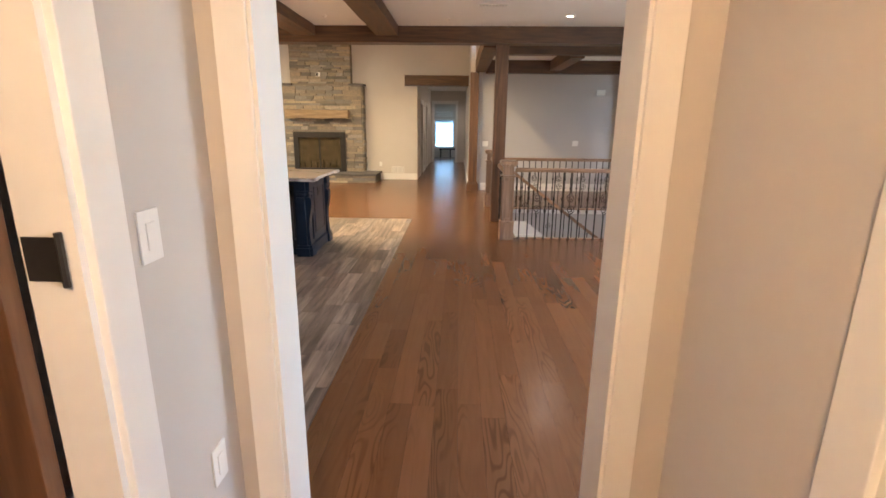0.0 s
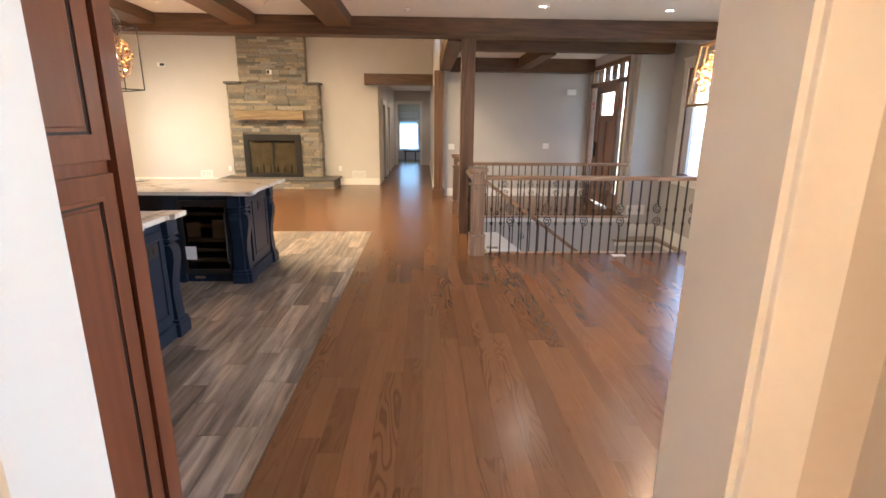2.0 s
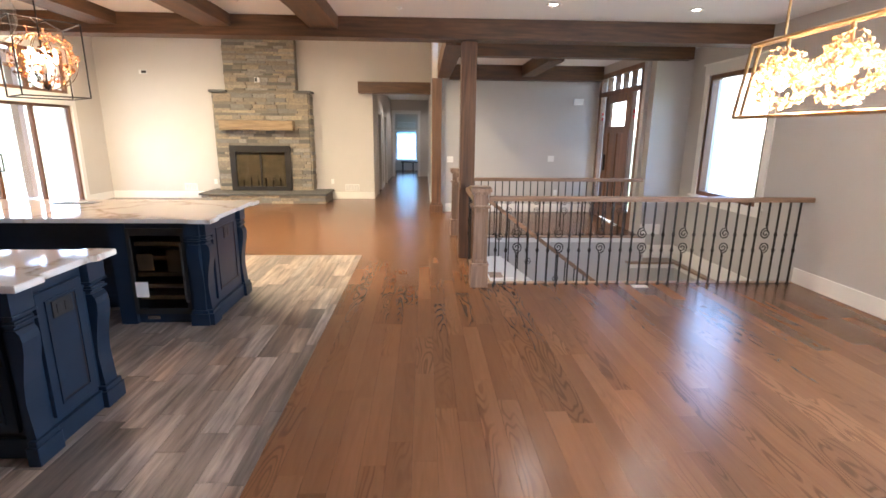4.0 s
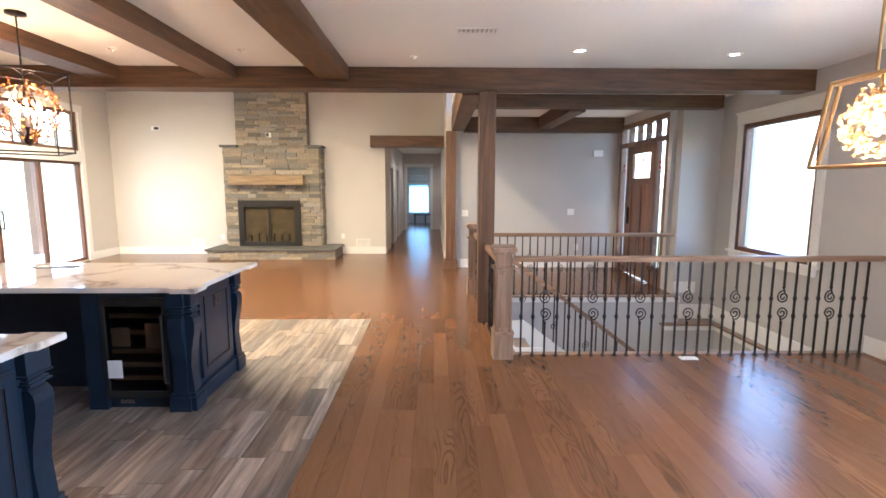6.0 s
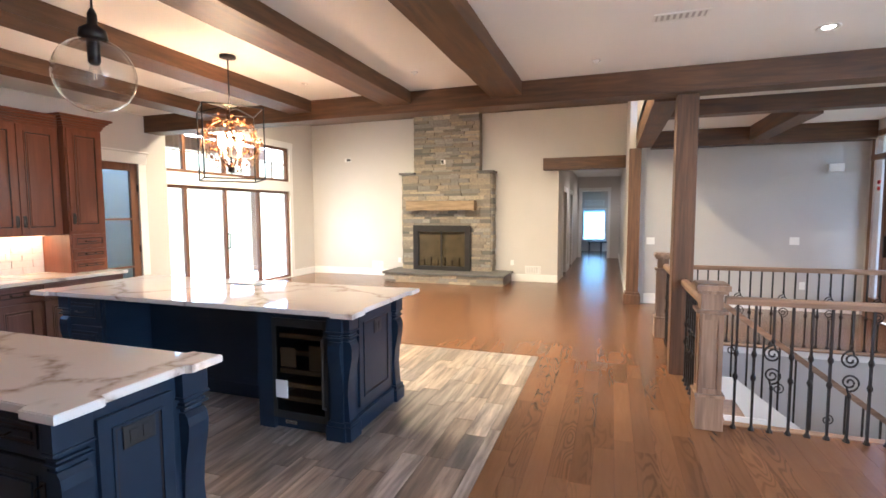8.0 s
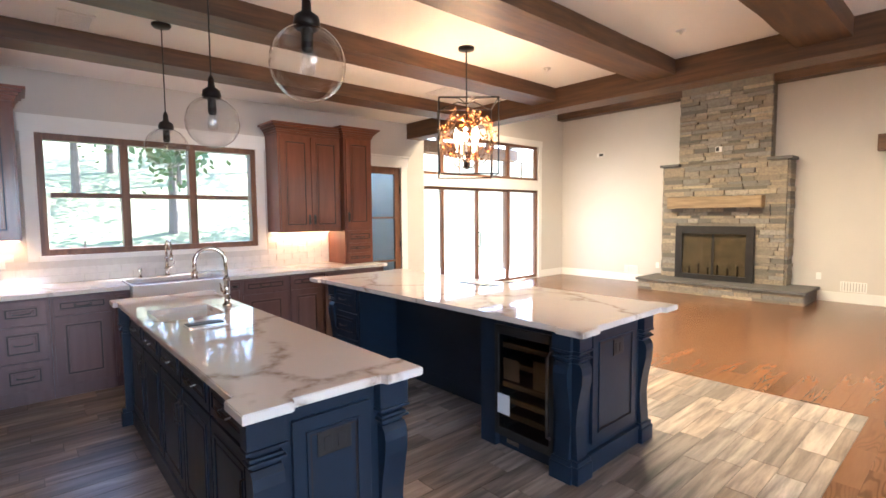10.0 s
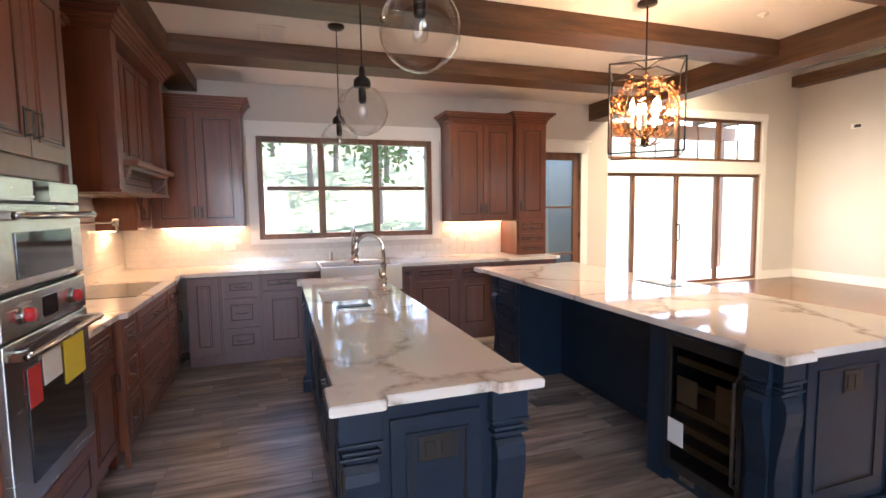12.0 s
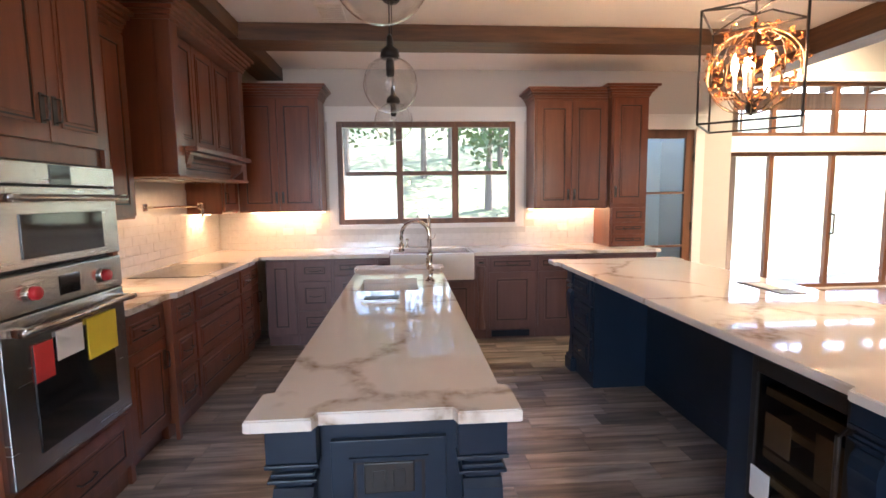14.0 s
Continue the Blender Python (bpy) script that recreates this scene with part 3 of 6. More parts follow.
beam(KX + 0.0, RX, 8.25, 8.50, 2.645, CEIL, "beam_x", label="long dark-stained timber beam across the room")
for xc, w in ((-0.27, 0.32), (-1.47, 0.31), (-2.72, 0.30), (-3.96, 0.30)):
    beam(xc - w / 2, xc + w / 2, 2.72, 8.25, 2.735, CEIL)
beam(KX, -0.27, 3.20, 3.46, 2.74, CEIL, "beam_x")
beam(1.36, 4.88, 9.75, 9.95, 2.69, CEIL, "beam_x")
beam(1.36, 4.35, 12.02, GY, 2.60, CEIL, "beam_x")
beam(2.75, 2.99, 9.95, 12.02, 2.66, CEIL)
beam(1.13, 1.36, 8.50, 12.10, 2.62, CEIL)
beam(-0.65, 1.02, 13.98, FY, 2.47, 2.72, "beam_x", "header_beam", "dark-stained timber header over the hall opening", "header")
beam(SX, 1.12, 13.96, FY, 3.80, 4.0, "beam_x")


def post(x, y, w, z1, foot, label):
    t = thing("timber_post", (x, y, 0), label, "post", "posts")
    bm = boxed(x - w / 2, x + w / 2, y - w / 2, y + w / 2, 0.0, z1, bevel=0.006)
    part("shaft", bm, "beam_z", t)
    if foot:
        part("plinth", boxed(x - foot / 2, x + foot / 2, y - foot / 2, y + foot / 2, 0, 0.16, bevel=0.008), "beam_z", t)
        part("collar", boxed(x - foot / 2 + 0.02, x + foot / 2 - 0.02, y - foot / 2 + 0.02, y + foot / 2 - 0.02, 0.16, 0.20, bevel=0.008), "beam_z", t)
    return t


post(1.41, 8.45, 0.185, 2.645, 0, "dark-stained square timber post by the stair railing")
post(1.12, 12.18, 0.19, 2.62, 0.27, "dark-stained timber post on a square plinth")

# skirting boards
skirting("baseboard_dining_east", "x", RX, -1, 2.30, 7.30)
skirting("baseboard_ledge_east", "x", RX, -1, 7.30, 9.93, -0.40, 0.22)
skirting("baseboard_ledge_north", "y", 9.95, -1, 4.42, RX - 0.017, -0.40, 0.22)
skirting("baseboard_entry_return", "y", 9.95, -1, 4.42, 4.75, 0.0)
skirting("baseboard_entry_north", "y", GY, -1, 1.31, 4.345)
skirting("baseboard_fireplace_west", "y", FY, -1, SX + 0.02, -4.0)
skirting("baseboard_fireplace_east", "y", FY, -1, -1.75, -0.34)
skirting("baseboard_great_room_west", "x", SX, 1, 13.335, FY - 0.017)
skirting("baseboard_hall_east", "x", 1.03, -1, 12.35, 20.59)
skirting("baseboard_hall_west", "x", -0.34, 1, 16.3, 17.1)
skirting("baseboard_kitchen_west", "x", KX, 1, 8.24, 8.42)
bm = bmesh.new()
casing(bm, "y", 20.6, -1, -0.20, 0.64, 0, 2.26, 0.09, cap=False)
structure("trim_hall_door", bm, "white", "white painted door casing", "trim")
for lo, hi in ((15.3, 16.2), (17.2, 18.1)):
    bm = bmesh.new()
    casing(bm, "x", -0.34, 1, lo, hi, 0, 2.06, 0.09, cap=False)
    structure("trim_hall_side_door", bm, "white", "white painted door casing", "trim")


# ---- windows and doors of the setting ----
def window_unit(name, axis, a, b, u0, u1, z0, z1, cols, mid_rail, mat, label, grid=0, thick=0.06):
    """Frame, mullions and one pane for each light; a, b: the frame's depth across the wall."""
    c = ((a + b) / 2, (u0 + u1) / 2, z0) if axis == "x" else ((u0 + u1) / 2, (a + b) / 2, z0)
    t = thing(name, c, label, "window", kind="structure")
    def put(nm, p, q, lo, hi, m, d0=a, d1=b, parent=t, lab=""):
        return part(nm, boxed(*((d0, d1, p, q) if axis == "x" else (p, q, d0, d1)), lo, hi, bevel=0.004 if m != "pane" else 0), m, parent, lab)
    f = thick
    put("window_frame", u0, u0 + f, z0, z1, mat)
    put("window_frame", u1 - f, u1, z0, z1, mat)
    put("window_frame", u0 + f, u1 - f, z0, z0 + f, mat)
    put("window_frame", u0 + f, u1 - f, z1 - f, z1, mat)
    w = (u1 - u0 - 2 * f) / cols
    mid = (a + b) / 2
    for i in range(cols):
        p, q = u0 + f + i * w, u0 + f + (i + 1) * w
        if i:
            put("mullion", p - f * 0.6, p + f * 0.6, z0 + f, z1 - f, mat)
        lights = [(z0 + f, z1 - f)]
        if mid_rail:
            put("meeting_rail", p + f * 0.6, q - f * 0.6, mid_rail - 0.022, mid_rail + 0.022, mat)
            lights = [(z0 + f, mid_rail - 0.022), (mid_rail + 0.022, z1 - f)]
        for lo, hi in lights:
            s = put("pane", p + 0.004, q - 0.004, lo, hi, "pane", mid - 0.003, mid + 0.003)
            s.visible_shadow = False
        for g in range(1, grid + 1):
            put("glazing_bar", p + (q - p) * g / (grid + 1) - 0.011, p + (q - p) * g / (grid + 1) + 0.011, z0 + f, z1 - f, mat, mid - 0.012, mid + 0.012)
        if grid:
            put("glazing_bar", p, q, (z0 + z1) / 2 - 0.011, (z0 + z1) / 2 + 0.011, mat, mid - 0.014, mid + 0.014)
    return t


window_unit("window_1", "x", KX - 0.10, KX + 0.012, 4.01, 6.0, 1.18, 2.31, 3, 1.745, "frame_wood", "three stained wooden double-hung sashes over the kitchen sink")
window_unit("window_2", "x", RX - 0.0, RX + 0.10, 8.09, 9.45, 0.725, 2.43, 1, 0, "frame_wood", "large single stained wooden window in the dining wall")
window_unit("window_5", "x", RX - 0.0, RX + 0.10, 2.75, 4.60, 0.76, 2.42, 1, 0, "frame_wood", "large single stained wooden window in the dining wall")
# window_6 is unseen, added to bring cool light into the vestibule
window_unit("window_6", "x", 3.07, 3.17, 0.10, 1.50, 0.80, 2.20, 1, 0, "white", "white side room window by the vestibule, unseen, added for cool light")
window_unit("window_3", "x", SX - 0.10, SX - 0.03, 9.17, 13.22, 2.31, 3.10, 4, 0, "frame_wood", "stained wooden transom window with glazing bars above sliding doors", grid=1)
window_unit("sliding_door_1", "x", SX - 0.10, SX - 0.03, 9.17, 13.22, 0.02, 2.08, 4, 0, "frame_wood", "wide stained wooden sliding glass door with four panels", thick=0.058)
h = thing("slider_handle", (SX + 0.01, 11.195, 0.85), "dark bronze pull handle on the sliding door", "handle")
part("grip", tube(bmesh.new(), [(SX + 0.05, 11.195, 0.85 + 0.02 * i) for i in range(16)], 0.012), "bronze", h)
part("backplate", boxed(SX - 0.012, SX + 0.04, 11.18, 11.21, 0.84, 0.87), "bronze", h)
part("backplate", boxed(SX - 0.012, SX + 0.04, 11.18, 11.21, 1.13, 1.16), "bronze", h)
for nm, axis, f, o, u0, u1, z0, z1, s in (("kitchen_window", "x", KX, 1, 4.01, 6.0, 1.18, 2.31, False), ("dining_window", "x", RX, -1, 8.09, 9.45, 0.725, 2.43, True), ("dining_window_south", "x", RX, -1, 2.75, 4.60, 0.76, 2.42, True), ("sliding_door", "x", SX, 1, 9.17, 13.22, 0.02, 2.08, False), ("transom", "x", SX, 1, 9.17, 13.22, 2.31, 3.10, False), ("pantry_door", "x", KX, 1, 7.42, 8.12, 0, 2.22, False)):
    bm = bmesh.new()
    if nm == "kitchen_window":
        box(bm, f + 0.001, f + 0.02, u0 - 0.10, u0, z0 - 0.05, z1, bevel=0.003)
        box(bm, f + 0.001, f + 0.02, u1, u1 + 0.10, z0 - 0.05, z1, bevel=0.003)
        box(bm, f + 0.001, f + 0.022, u0 - 0.115, u1 + 0.115, z1, z1 + 0.16, bevel=0.003)
        box(bm, f + 0.001, f + 0.035, u0 - 0.02, u1 + 0.02, z0 - 0.05, z0, bevel=0.003)
    elif nm == "sliding_door":
        box(bm, f + 0.001, f + 0.022, u0, u1 + 0.11, z1, 2.31, bevel=0.003)
        box(bm, f + 0.001, f + 0.022, u1, u1 + 0.11, 0, z1, bevel=0.003)
    elif nm == "transom":
        box(bm, f + 0.001, f + 0.022, u1, u1 + 0.11, 2.31, z1, bevel=0.003)
        box(bm, f + 0.001, f + 0.022, u0, u1 + 0.13, z1, z1 + 0.14, bevel=0.003)
    else:
        casing(bm, axis, f, o, u0, u1, z0, z1, 0.11, sill=s)
    structure("trim_" + nm, bm, "white", "white painted flat window and door casing", "trim")

# pantry door: stained frame with three satin panes
t = thing("door_1", (KX - 0.03, 7.77, 0), "stained wooden pantry door with three satin glass panes", "door", kind="structure")
for y0, y1, z0, z1 in ((7.42, 7.51, 0, 2.22), (8.02, 8.12, 0, 2.22), (7.51, 8.02, 0, 0.22), (7.51, 8.02, 2.12, 2.22), (7.51, 8.02, 0.85, 0.875), (7.51, 8.02, 1.48, 1.505)):
    part("rail" if y1 - y0 > 0.2 else "stile", boxed(KX - 0.05, KX - 0.008, y0, y1, z0, z1, bevel=0.003), "frame_wood", t)
for z0, z1 in ((0.22, 0.85), (0.875, 1.48), (1.505, 2.12)):
    part("pane", boxed(KX - 0.034, KX - 0.026, 7.512, 8.018, z0, z1), "frosted", t, "satin glass pane")
for z in (0.3, 1.1, 1.9):
    part("hinge", boxed(KX - 0.012, KX + 0.006, 8.10, 8.125, z - 0.045, z + 0.045), "bronze", t)
structure("wall_pantry_back", boxed(KX - 1.4, KX - 1.3, 7.0, 8.42, 0, CEIL), "white", "pale boarded pantry wall", "wall")
structure("wall_pantry_side", boxed(KX - 1.3, KX - 0.18, 6.9, 7.0, 0, CEIL), "white", "pale pantry wall", "wall")

# front door with sidelights and transom
t = thing("door_2", (4.39, 11.21, 0), "stained wooden front door with glazed sidelights and transom", "door", kind="structure")
A, B = 4.355, 4.45
def fd(nm, y0, y1, z0, z1, m="door_wood", a=A, b=B, bev=0.004, lab=""):
    y0, y1 = (10.24 + (y - 10.36) * 1.128 for y in (y0, y1))
    return part(nm, boxed(a, b, y0, y1, z0, z1, bevel=bev), m, t, lab)
for y0, y1 in ((10.36, 10.44), (10.70, 10.77), (11.67, 11.74), (12.0, 12.08)):
    fd("post", y0, y1, 0, 2.30)
fd("head", 10.36, 12.08, 2.30, 2.38, a=A - 0.01)
fd("head", 10.36, 12.08, 2.64, 2.72)
fd("jamb", 10.36, 10.44, 2.38, 2.64)
fd("jamb", 12.0, 12.08, 2.38, 2.64)
for i in range(1, 5):
    y = 10.44 + 1.56 * i / 5
    fd("glazing_bar", y - 0.016, y + 0.016, 2.38, 2.64)
for i in range(5):
    s = fd("transom_pane", 10.44 + 1.56 * i / 5 + 0.018, 10.44 + 1.56 * (i + 1) / 5 - 0.018, 2.38, 2.64, "milk_glass", 4.366, 4.372, 0)
    s.visible_shadow = False
for y0, y1 in ((10.44, 10.70), (11.74, 12.0)):
    fd("sidelight_panel", y0, y1, 0.0, 0.30)
    s = fd("sidelight_pane", y0, y1, 0.30, 2.30, "milk_glass", 4.366, 4.372, 0)
    s.visible_shadow = False
    for z in (1.86, 1.95):
        fd("art_glass", (y0 + y1) / 2 - 0.03, (y0 + y1) / 2 + 0.03, z, z + 0.05, "stained_glass", 4.360, 4.365, 0, "small red leaded glass square")
for y0, y1, z0, z1 in ((10.77, 10.90, 0.02, 2.30), (11.54, 11.67, 0.02, 2.30), (10.90, 11.54, 0.02, 0.27), (10.90, 11.54, 2.16, 2.30), (10.90, 11.54, 1.62, 1.74), (11.18, 11.26, 0.27, 1.62)):
    fd("door_stile" if z1 - z0 > 1 else "door_rail", y0, y1, z0, z1, "door_wood", A + 0.01, B - 0.03)
for y0, y1 in ((10.90, 11.18), (11.26, 11.54)):
    fd("door_panel", y0, y1, 0.27, 1.62, "door_wood", A + 0.028, B - 0.05, 0.006)
s = fd("door_pane", 10.90, 11.54, 1.74, 2.16, "milk_glass", 4.366, 4.372, 0)
s.visible_shadow = False
for dy, dz in ((-0.09, 2.02), (0.0, 1.94), (0.09, 2.02), (-0.09, 1.90), (0.09, 1.90)):
    fd("art_glass", 11.22 + dy - 0.025, 11.22 + dy + 0.025, dz, dz + 0.05, "stained_glass", 4.359, 4.3645, 0, "small red leaded glass square")
fd("door_handle", 11.585, 11.62, 0.92, 1.22, "iron", A - 0.03, A + 0.012, 0.006, "black iron door handle")

window_unit("window_4", "y", 23.60, 23.70, -0.36, 0.58, 0.42, 1.72, 1, 0, "white", "small white window at the end of the hall")
part("roller_shade", boxed(-0.30, 0.52, 23.612, 23.616, 0.48, 1.68), "shade", bpy.data.objects["window_4"], "drawn pale blue roller shade")
bench = thing("bench", (0.40, 23.3, 0), "dark low bench below the far window", "bench")
part("seat", boxed(-0.1, 0.9, 23.1, 23.55, 0.36, 0.42, bevel=0.006), "black", bench)
for x in (-0.06, 0.38, 0.82):
    part("leg", boxed(x, x + 0.05, 23.12, 23.17, 0, 0.36), "black", bench)
    part("leg", boxed(x, x + 0.05, 23.48, 23.53, 0, 0.36), "black", bench)


# ---- fireplace ----
fp = thing("fireplace", (-2.83, 14.0, 0), "stacked ledgestone fireplace with raised hearth and black firebox", "fireplace")
part("core", boxed(-3.87, -1.79, 13.86, FY, 0.24, 2.44), "stone", fp, "stone core")
part("chimney_core", boxed(-3.60, -2.06, 13.90, FY, 2.44, HIGH), "stone", fp)
part("hearth_core", boxed(-4.10, -1.36, 13.27, FY, 0, 0.185), "stone", fp)
part("hearth_slab", boxed(-4.15, -1.32, 13.22, FY, 0.185, 0.235, bevel=0.008), "hearth", fp, "dark slate hearth slab")
part("shoulder_cap", boxed(-3.96, -3.58, 13.78, FY, 2.44, 2.49, bevel=0.008), "hearth", fp)
part("shoulder_cap", boxed(-2.08, -1.70, 13.78, FY, 2.44, 2.49, bevel=0.008), "hearth", fp)
mt = thing("mantel_shelf", (-2.83, 13.75, 1.58), "rough hewn pale timber mantel beam on the stone fireplace", "mantel")
bm = boxed(-3.73, -2.09, 13.62, 13.84, 1.61, 1.83, bevel=0.012)
bmesh.ops.subdivide_edges(bm, edges=[e for e in bm.edges if abs((e.verts[0].co - e.verts[1].co).x) > 0.5], cuts=30, use_grid_fill=True)
for v in bm.verts:
    v.co += noise.noise_vector(v.co * 5) * 0.012
part("timber", bm, "mantel", mt)
# firebox: black surround, glass doors, brick with the dim inside in its colour, log grate
FBX0, FBX1, FBZ0, FBZ1 = -3.60, -2.22, 0.235, 1.27
for x0, x1, z0, z1 in ((FBX0, FBX0 + 0.13, FBZ0, FBZ1), (FBX1 - 0.13, FBX1, FBZ0, FBZ1), (FBX0 + 0.13, FBX1 - 0.13, FBZ1 - 0.15, FBZ1), (FBX0 + 0.13, FBX1 - 0.13, FBZ0, FBZ0 + 0.10)):
    part("surround", boxed(x0, x1, 13.755, 13.80, z0, z1, bevel=0.004), "black", fp, "black metal fireplace surround")
part("firebrick", boxed(FBX0 + 0.13, FBX1 - 0.13, 13.835, 13.85, FBZ0 + 0.10, FBZ1 - 0.15), "dim_brick", fp, "firebrick back, toned dark and olive like the firebox inside")
part("door_bar", boxed(-2.93, -2.89, 13.765, 13.79, FBZ0 + 0.10, FBZ1 - 0.15), "black", fp)
for x0, x1 in ((FBX0 + 0.13, -2.93), (-2.89, FBX1 - 0.13)):
    part("glass_door", boxed(x0, x1, 13.778, 13.782, FBZ0 + 0.10, FBZ1 - 0.15), "fire_glass", fp, "smoked glass fire door")
for i in range(6):
    x = -3.35 + i * 0.17
    part("grate_bar", boxed(x, x + 0.02, 13.80, 13.83, FBZ0 + 0.10, FBZ0 + 0.24 + 0.06 * (i % 2)), "iron", fp)

rng = random.Random(4)
stones = []
def course(x0, x1, z0, z1, y, skip=None, deep=0.05):
    z = z0
    while z < z1 - 0.02:
        h = min(rng.choice((0.04, 0.055, 0.07, 0.09)), z1 - z)
        x = x0
        while x < x1 - 0.02:
            w = min(rng.uniform(0.16, 0.55), x1 - x)
            if x1 - x - w < 0.09:
                w = x1 - x
            if not (skip and x + w > skip[0] and x < skip[1] and z + h > skip[2] and z < skip[3]):
                d = rng.uniform(0.01, deep)
                stones.append((x + 0.002, x + w - 0.002, y - d, y + 0.05, z + 0.002, z + h - 0.002))
            elif x < skip[0] - 0.03 and x + w > skip[0]:
                stones.append((x + 0.002, skip[0] - 0.002, y - rng.uniform(0.01, deep), y + 0.05, z + 0.002, z + h - 0.002))
            elif x < skip[1] and x + w > skip[1] + 0.03:
                stones.append((skip[1] + 0.002, x + w - 0.002, y - rng.uniform(0.01, deep), y + 0.05, z + 0.002, z + h - 0.002))
            x += w
        z += h


course(-4.11, -1.35, 0.0, 0.185, 13.27, deep=0.03)
course(-3.89, -1.77, 0.235, 2.44, 13.86, (FBX0, FBX1, 0.2, FBZ1))
course(-3.62, -2.04, 2.49, 3.80, 13.90)
unit = bmesh.new()
box(unit, 0, 1, 0, 1, 0, 1, bevel=0.0)
for v in unit.verts:
    v.co += noise.noise_vector(v.co * 7 + Vector((3, 1, 2))) * 0.035
unit_mesh = bpy.data.meshes.new("stone")
unit.to_mesh(unit_mesh)
unit.free()
unit_mesh.materials.append(M["stone"])
rest = bmesh.new()
for i, (x0, x1, y0, y1, z0, z1) in enumerate(stones):
    if i < 290:
        ob = new("stone", unit_mesh)
        ob.parent = fp
        ob.location = Vector((x0, y0, z0)) - fp.location
        ob.scale = (x1 - x0, y1 - y0, z1 - z0)
    else:
        box(rest, x0, x1, y0, y1, z0, z1)
# side returns of the chimney breast
for xs in (-3.885, -1.775):
    z = 0.24
    while z < 2.42:
        hh = rng.choice((0.06, 0.08, 0.11))
        e = rng.uniform(0.0, 0.02) * (1 if xs > -2.8 else -1)
        box(rest, *sorted((xs - 0.03 + e, xs + 0.03 + e)), 13.87, FY, z, min(z + hh - 0.004, 2.43))
        z += hh
tagged(part("stonework", rest, "stone", fp, "upper courses of stacked stone"), kind="stuff")
wallbox = thing("wall_box", (-5.55, FY, 2.88), "small open media box set in the wall", "outlet box")
part("frame", boxed(-5.64, -5.46, FY - 0.012, FY - 0.001, 2.84, 2.93, bevel=0.003), "plastic", wallbox)
# black patch on the face in place of the box's shaded hollow
part("painted_recess", boxed(-5.58, -5.47, FY - 0.016, FY - 0.012, 2.855, 2.915), "black", wallbox)
wb = thing("wall_box", (-2.86, 13.80, 2.70), "small open media box set in the stone chimney", "outlet box")
part("frame", boxed(-2.93, -2.82, 13.82, 13.86, 2.66, 2.76, bevel=0.003), "plastic", wb)
# shaded hollow put in as a black patch here too
part("painted_recess", boxed(-2.92, -2.865, 13.815, 13.82, 2.67, 2.75), "black", wb)


# ---- small fittings ----
def plate(place, axis, out, w, h, kind_, rockers=1, group="wall plates"):
    """A switch or outlet plate on a wall."""
    x, y, z = place
    t = thing(kind_, place, "white plastic light switch plate on the wall" if kind_ == "light_switch" else "white plastic outlet plate on the wall", "switch" if kind_ == "light_switch" else "outlet", group)
    def b(du0, du1, dz0, dz1, d0, d1):
        a0, a1 = sorted((out * d0, out * d1))
        return boxed(*((x + a0, x + a1, y + du0, y + du1) if axis == "x" else (x + du0, x + du1, y + a0, y + a1)), z + dz0, z + dz1, bevel=0.002)
    part("plate", b(-w / 2, w / 2, -h / 2, h / 2, 0.001, 0.007), "plastic", t)
    for i in range(rockers):
        c = -w / 2 + w * (i + 0.5) / rockers
        part("rocker" if kind_ == "light_switch" else "socket", b(c - 0.016, c + 0.016, -0.032, 0.032, 0.007, 0.011), "plastic", t)
    return t


plate((0.09, 1.80, 1.265), "x", 1, 0.075, 0.12, "light_switch")
plate((0.09, 1.97, 0.53), "x", 1, 0.075, 0.12, "outlet")
plate((1.40, GY, 1.07), "y", -1, 0.13, 0.12, "light_switch", 2)
plate((3.47, GY, 1.10), "y", -1, 0.13, 0.12, "light_switch", 2)
plate((3.60, GY, 0.40), "y", -1, 0.075, 0.12, "outlet")
plate((-4.15, FY, 0.40), "y", -1, 0.075, 0.12, "outlet")
plate((-1.35, FY, 0.42), "y", -1, 0.075, 0.12, "outlet")
t = thing("thermostat", (4.05, GY, 2.22), "white plastic wall speaker box on the grey wall", "alarm box")
part("case", boxed(3.86, 4.05, GY - 0.045, GY - 0.001, 2.16, 2.28, bevel=0.008), "plastic", t)
part("grille", boxed(3.89, 4.02, GY - 0.048, GY - 0.045, 2.19, 2.25), "plastic", t)
strike = thing("hinge", (0.03, 1.59, 1.27), "black metal door hinge on the jamb", "hinge")
part("leaf", boxed(-0.008, 0.062, 1.588, 1.5915, 1.225, 1.31), "black", strike)
part("knuckle", tube(bmesh.new(), [(0.066, 1.586, 1.215), (0.066, 1.586, 1.32)], 0.007), "black", strike)
side = thing("side_door", (-0.45, 1.56, 0), "dark stained wooden door standing open", "door")
part("leaf", boxed(-0.80, -0.03, 1.55, 1.59, 0.01, 2.04, bevel=0.003), "door_wood", side)


